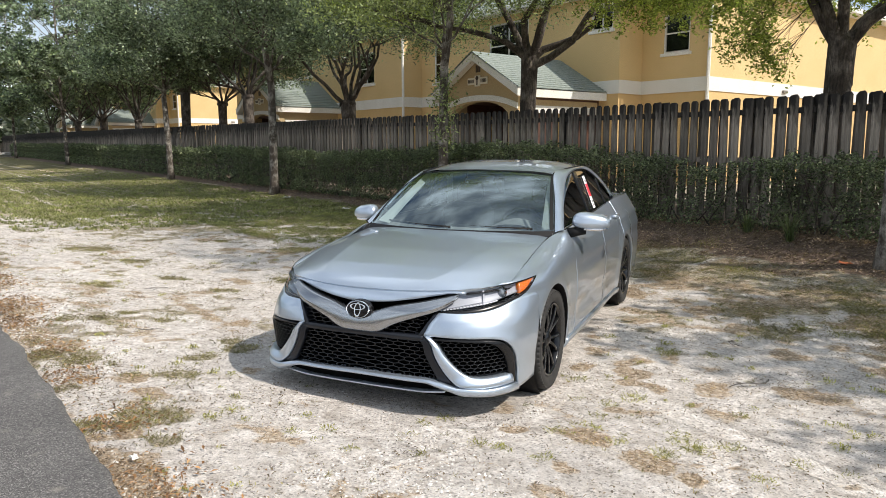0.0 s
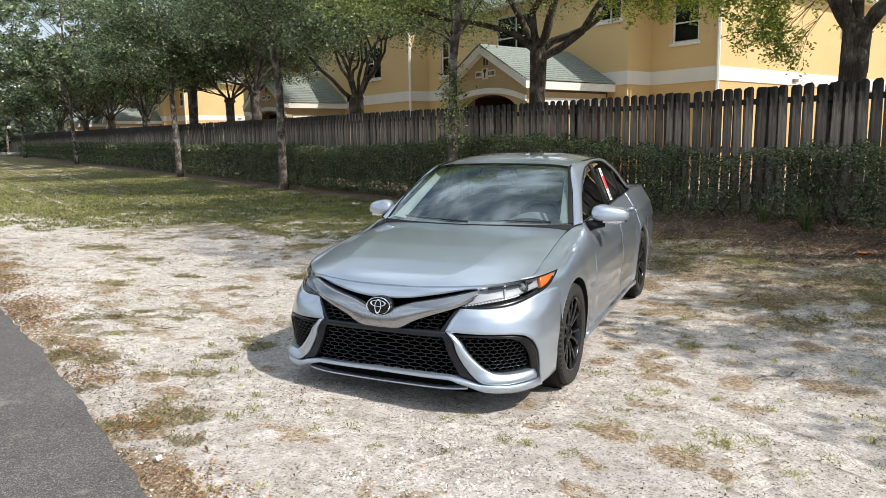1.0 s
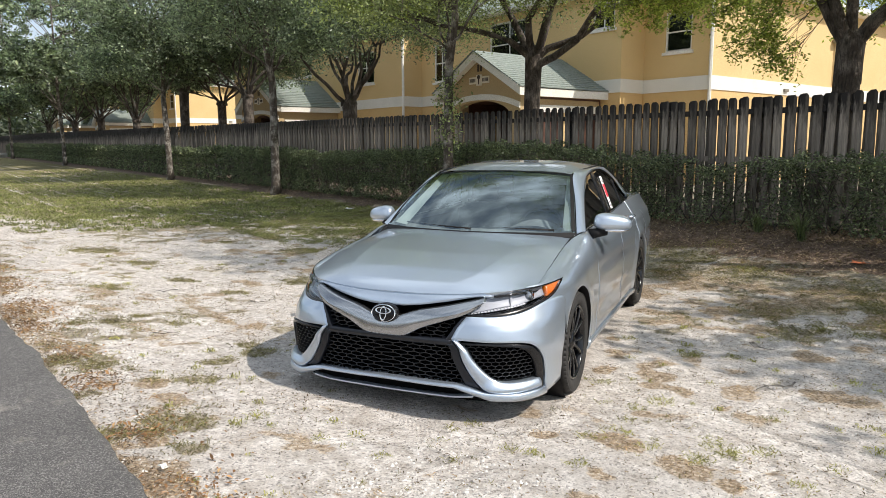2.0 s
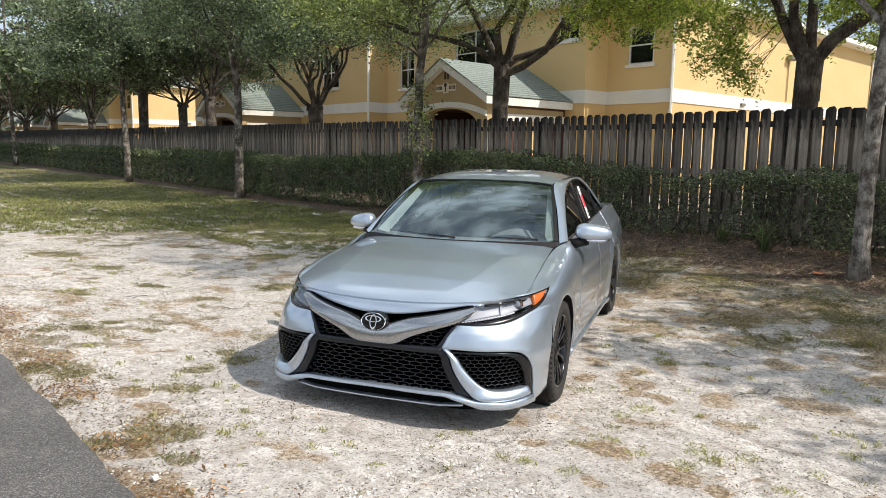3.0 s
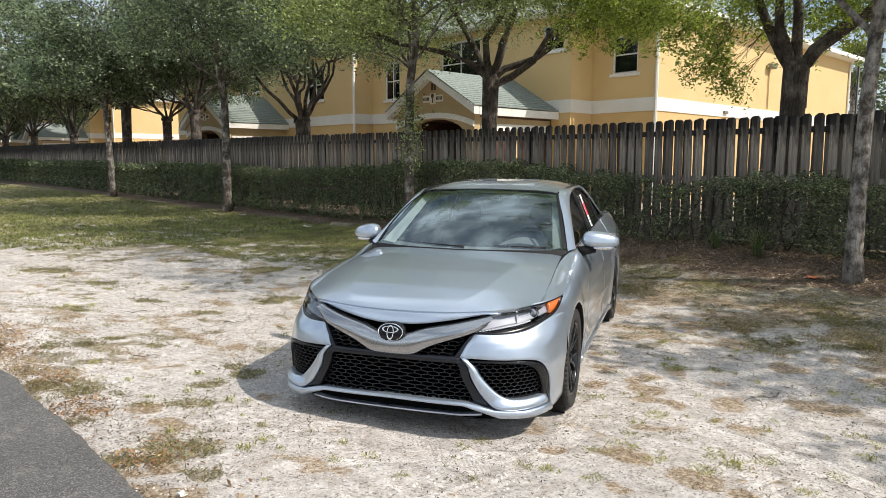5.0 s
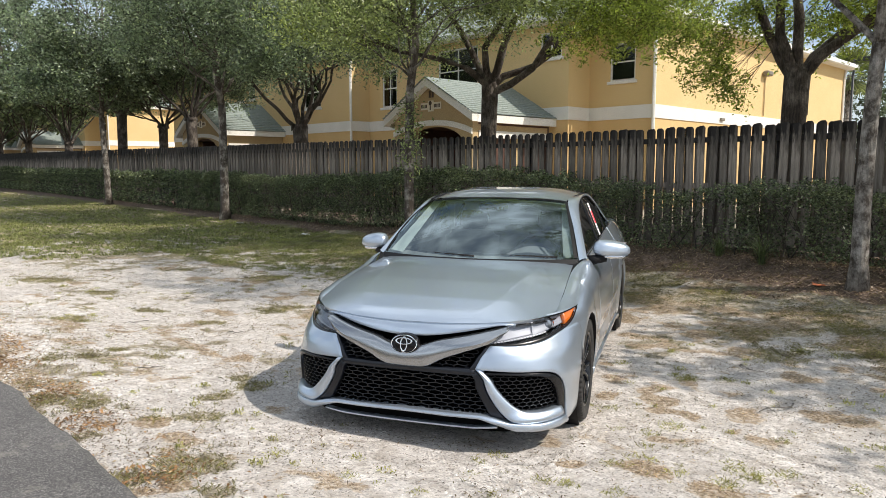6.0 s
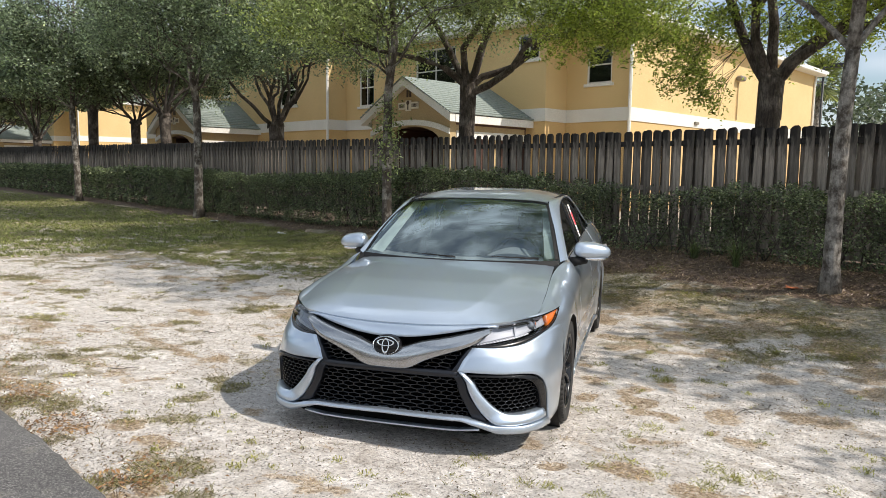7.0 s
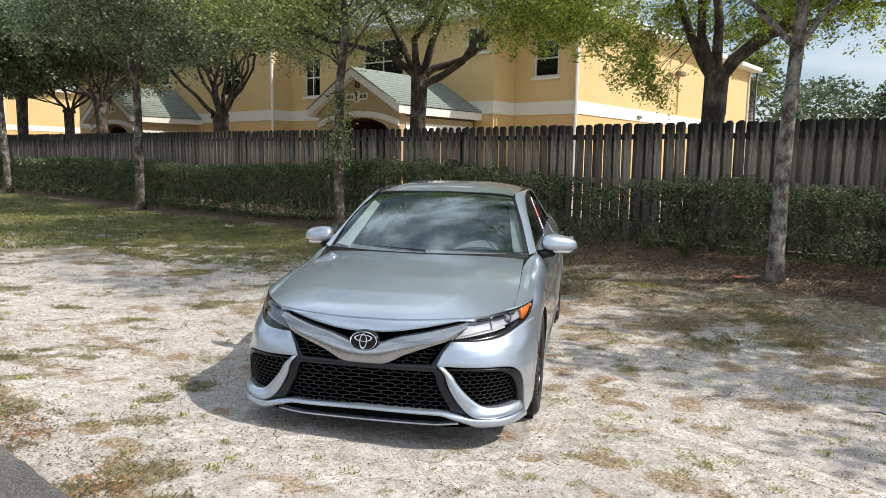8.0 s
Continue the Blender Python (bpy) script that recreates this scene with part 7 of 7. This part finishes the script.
def twig(s, d, length, turn, seed):
    r = random.Random(seed)
    pts, w = [], []
    for i in range(7):
        f = i / 6
        a = radians(turn + 25 * math.sin(3 * f + seed))
        u, v = s + math.cos(a) * length * (f - 0.5), d + math.sin(a) * length * (f - 0.5)
        pts.append(Vector((u, v, float(ground_z(u, v)) + 0.014 + 0.012 * r.random())))
        w.append((0.0065 if s < 0 else 0.004) * (1 - 0.6 * f))
    pieces = [tube(pts, w, 6)]
    for i in (2, 4):
        p = pts[i]
        pieces.append(tube([p, p + Vector((0.05 * r.uniform(-1, 1), 0.06, 0.02)), p + Vector((0.09 * r.uniform(-1, 1), 0.1, 0.008))], [0.004, 0.003, 0.001], 5))
    thing("twig", "dry grey fallen twig lying on the sand", "twig", "fallen twigs", m=PLAN, data=mesh_of("twig", *join(pieces), MAT_BARK, True))


for k, (s, d, ln, tn) in enumerate(((-3.3, 6.02, 0.34, 75), (-2.75, 5.2, 0.26, 160), (-4.2, 5.6, 0.18, 20), (2.1, 8.3, 0.3, 120), (0.2, 8.9, 0.22, 60), (3.4, 7.2, 0.35, 140), (-4.6, 7.4, 0.2, 10), (1.2, 7.7, 0.16, 80))):
    twig(s, d, ln, tn, 600 + k)


def scrap(name, label, s, d, size, mat, seed):
    """A crumpled flat scrap."""
    r = np.random.default_rng(seed)
    n = 5
    P = np.array([[(s + size * (i / (n - 1) - 0.5) + 0.1 * size * r.standard_normal(), d + 0.7 * size * (j / (n - 1) - 0.5) + 0.1 * size * r.standard_normal(), float(ground_z(s, d)) + 0.012 + 0.12 * size * abs(r.standard_normal())) for j in range(n)] for i in range(n)])
    i = (np.arange(n - 1)[:, None] * n + np.arange(n - 1)[None, :]).reshape(-1)
    thing(name, label, "litter", m=PLAN, data=mesh_of(name, P.reshape(-1, 3), np.stack([i, i + n, i + n + 1, i + 1], -1), mat))


MAT_PAPER = plain_material("white_paper_scrap", (0.75, 0.74, 0.7), 0.7)
MAT_RUST_LEAF = plain_material("rust_leaf", (0.42, 0.13, 0.05), 0.7)
scrap("paper_scrap", "crumpled white paper scrap on the grass", 8.87, 2.0, 0.22, MAT_PAPER, 1)
scrap("paper_scrap", "small white scrap beside the asphalt edge", -2.3, 9.66, 0.05, MAT_PAPER, 2)
scrap("fallen_leaf", "large rust-red fallen leaf on the mulch", -2.1, 1.6, 0.16, MAT_RUST_LEAF, 3)
scrap("paper_scrap", "pale scrap at the foot of the hedge", 12.6, 1.75, 0.2, MAT_PAPER, 4)


MAT_TUSSOCK = leaf_material("tussock_blades", (0.06, 0.078, 0.036), (0.16, 0.195, 0.09), (0.4, 0.38, 0.2))


def reed_clump(s, d, height, seed, count=80):
    """A tussock of long arching blades."""
    r = np.random.default_rng(seed)
    verts, faces = [], []
    z0 = float(ground_z(s, d))
    for i in range(count):
        a, reach, h = r.uniform(0, 2 * math.pi), r.uniform(0.15, 0.95) * height, r.uniform(0.5, 1.0) * height
        side = Vector((-math.sin(a), math.cos(a), 0)) * 0.006
        b = len(verts)
        for k in range(5):
            f = k / 4
            p = Vector((s + math.cos(a) * reach * f ** 1.6 + 0.04 * math.cos(3 * a), d + math.sin(a) * reach * f ** 1.6 + 0.04 * math.sin(5 * a), z0 + h * (f - 0.5 * f ** 3)))
            verts += [p - side * (1 - 0.9 * f), p + side * (1 - 0.9 * f)]
        faces += [(b + 2 * k, b + 2 * k + 1, b + 2 * k + 3, b + 2 * k + 2) for k in range(4)]
    thing("grass_tussock", "tussock of long arching green blades below the hedge", "grass", "tussocks", m=PLAN, data=mesh_of("grass_tussock", verts, faces, MAT_TUSSOCK))


for k, (s, d, h) in enumerate(((-1.2, 1.15, 0.8), (-4.1, 0.95, 0.95), (-0.5, 0.95, 0.55), (-5.2, 1.0, 0.6))):
    reed_clump(s, d, h, 640 + k)


# ---- farther things ----
MAT_PALM = leaf_material("palm_fans", (0.10, 0.12, 0.05), (0.24, 0.26, 0.11), (0.42, 0.4, 0.2))


def palm(s, d, height, seed):
    r = np.random.default_rng(seed)
    z0 = float(ground_z(s, d))
    root = thing("palm_tree", "tall palm with a round crown of fans behind the building", "palm", m=PLAN @ pose(s, d, z0))
    v, f = tube([(0, 0, 0), (0.1, 0, height * 0.5), (0.05, 0, height)], [0.22, 0.17, 0.16], 10)
    part("trunk", mesh_of("trunk", v, f, MAT_BARK, True), root)
    verts, faces = [], []
    for i in range(70):
        a, climb = r.uniform(0, 2 * math.pi), r.uniform(-0.9, 1.3)
        way = Vector((math.cos(a) * math.cos(climb), math.sin(a) * math.cos(climb), math.sin(climb)))
        hub = Vector((0.05, 0, height)) + way * r.uniform(0.6, 1.15)
        side = way.cross(Vector((0, 0, 1))).normalized()
        up = side.cross(way)
        for k in range(13):
            w = -1.25 + 2.5 * k / 12
            tip = hub + (way * math.cos(w) + side * math.sin(w)) * 0.95 + Vector((0, 0, -0.2 * abs(w)))
            q = (way * -math.sin(w) + side * math.cos(w)) * 0.042
            b = len(verts)
            verts += [hub - q * 0.4, hub + q * 0.4, hub.lerp(tip, 0.6) + q, tip, hub.lerp(tip, 0.6) - q]
            faces.append((b, b + 1, b + 2, b + 3, b + 4))
        b = len(verts)
        verts += [Vector((0.05, 0, height)), hub - side * 0.02, hub + side * 0.02]
        faces.append((b, b + 1, b + 2))
    part("crown", mesh_of("crown", verts, faces, MAT_PALM), root)


def street_lamp(s, d, height):
    z0 = float(ground_z(s, d))
    root = thing("street_lamp", "dark parking-lot lamp with a flat box head", "lamp", m=PLAN @ pose(s, d, z0))
    v, f = tube([(0, 0, 0), (0, 0, 0.4), (0, 0, height)], [0.09, 0.07, 0.055], 10)
    part("pole", mesh_of("pole", v, f, MAT_BLACK, True), root)
    box("arm", (-0.5, -0.03, height - 0.1), (0, 0.03, height - 0.04), MAT_BLACK, root)
    box("head", (-1.15, -0.2, height - 0.14), (-0.45, 0.2, height + 0.06), MAT_BLACK, root, 0.02)


def far_cottage(s, d):
    root = thing("far_house", "low distant house with pale grey roof", "house", m=PLAN @ pose(s, d, 0.3))
    walled("wall", "s", 4, -0.2, -8, 8, 0, 3.4, [(-4, -2.6, 1, 2.4), (2.6, 4, 1, 2.4)], MAT_STUCCO, root)
    walled("wall", "s", -4, 0.2, -8, 8, 0, 3.4, [], MAT_STUCCO, root)
    walled("wall", "d", -8, 0.2, -3.8, 3.8, 0, 3.4, [], MAT_STUCCO, root)
    walled("wall", "d", 8, -0.2, -3.8, 3.8, 0, 3.4, [], MAT_STUCCO, root)
    for a in (-4, 2.6):
        box("pane", (a, 3.9, 1), (a + 1.4, 3.92, 2.4), MAT_PANE, root)
    vs = [(-8.6, -4.6, 3.4), (8.6, -4.6, 3.4), (8.6, 4.6, 3.4), (-8.6, 4.6, 3.4), (-5, 0, 5.4), (5, 0, 5.4)]
    part("roof", mesh_of("roof", vs, [(0, 1, 5, 4), (1, 2, 5), (2, 3, 4, 5), (3, 0, 4), (3, 2, 1, 0)], MAT_SHINGLE), root)


palm(9.3, -37, 7.1, 701)
street_lamp(7.1, -30, 7.0)
far_cottage(-3, -46)


MAT_CONCRETE = rough_material("weathered_concrete", (0.42, 0.41, 0.38), (0.62, 0.60, 0.56), 1.5, 0.9, 40, 0.4)


def drain_headwall(s, d0, d1):
    """A low concrete drain end: slab on a wall, with a pipe mouth towards the lawn."""
    z = float(ground_z(s, 2.0))
    root = thing("drain_headwall", "low pale concrete drain headwall beyond the lawn", "drain", m=PLAN)
    box("slab", (s - 0.25, d0, z + 0.28), (s + 1.6, d1, z + 0.5), MAT_CONCRETE, root, 0.02)
    box("wall", (s, d0 + 0.1, z - 0.2), (s + 1.5, d1 - 0.1, z + 0.278), MAT_CONCRETE, root, 0.01)
    v, f = tube([(s + 0.1, d0 + 0.5, z + 0.12), (s - 0.35, d0 + 0.5, z + 0.12)], [0.2, 0.2], 16, False)
    part("pipe", mesh_of("pipe", v, f, MAT_BLACK, True), root, "dark drain pipe")


drain_headwall(76.0, 0.2, 3.8)


# ---- distance ----
def build_far_woods():
    r = np.random.default_rng(77)
    cs = []
    for k in range(150):
        a = r.uniform(0, 2 * math.pi)
        dist = r.uniform(75, 110)
        w, h = r.uniform(3, 5.5), r.uniform(6.5, 10.5)
        n = 200
        c = r.standard_normal((n, 3))
        c /= np.linalg.norm(c, axis=1)[:, None]
        c *= (0.75 + 0.3 * r.random((n, 1)))
        cs.append(c * np.array([w, w, h * 0.5]) + np.array([math.cos(a) * dist, math.sin(a) * dist, h * 0.52]))
    for k in range(26):
        s, d = r.uniform(-22, 12), r.uniform(-62, -44)
        if abs(s + 3) < 10 and d > -54:
            d -= 10
        w, h, n = r.uniform(2.6, 4.2), r.uniform(8.5, 10.5), 2400
        c = r.standard_normal((n, 3))
        c *= (0.7 + 0.35 * r.random((n, 1))) / np.linalg.norm(c, axis=1)[:, None]
        p = PLAN @ Vector((s, d, h * 0.52))
        cs.append(c * np.array([w, w, h * 0.5]) + np.array(tuple(p)))
    for k in range(44):
        s, d = r.uniform(92, 125), r.uniform(-14, 34)
        w, h, n = r.uniform(3, 5), r.uniform(5, 9), 400
        c = r.standard_normal((n, 3))
        c *= (0.7 + 0.35 * r.random((n, 1))) / np.linalg.norm(c, axis=1)[:, None]
        p = PLAN @ Vector((s, d, h * 0.5))
        cs.insert(0, c * np.array([w, w, h * 0.5]) + np.array(tuple(p)))
    far, near = cs[:194], cs[194:]
    v, f = leaves(np.concatenate(far), 0.95, 0.6, r)
    v2, f2 = leaves(np.concatenate(near), 0.36, 0.22, r)
    v, f = np.concatenate([v, v2]), np.concatenate([f, f2 + len(v)])
    thing("far_woods", "hazy green belt of distant trees", "woods", kind="stuff", data=mesh_of("far_woods", v, f, MAT_LEAF_FAR))


build_far_woods()
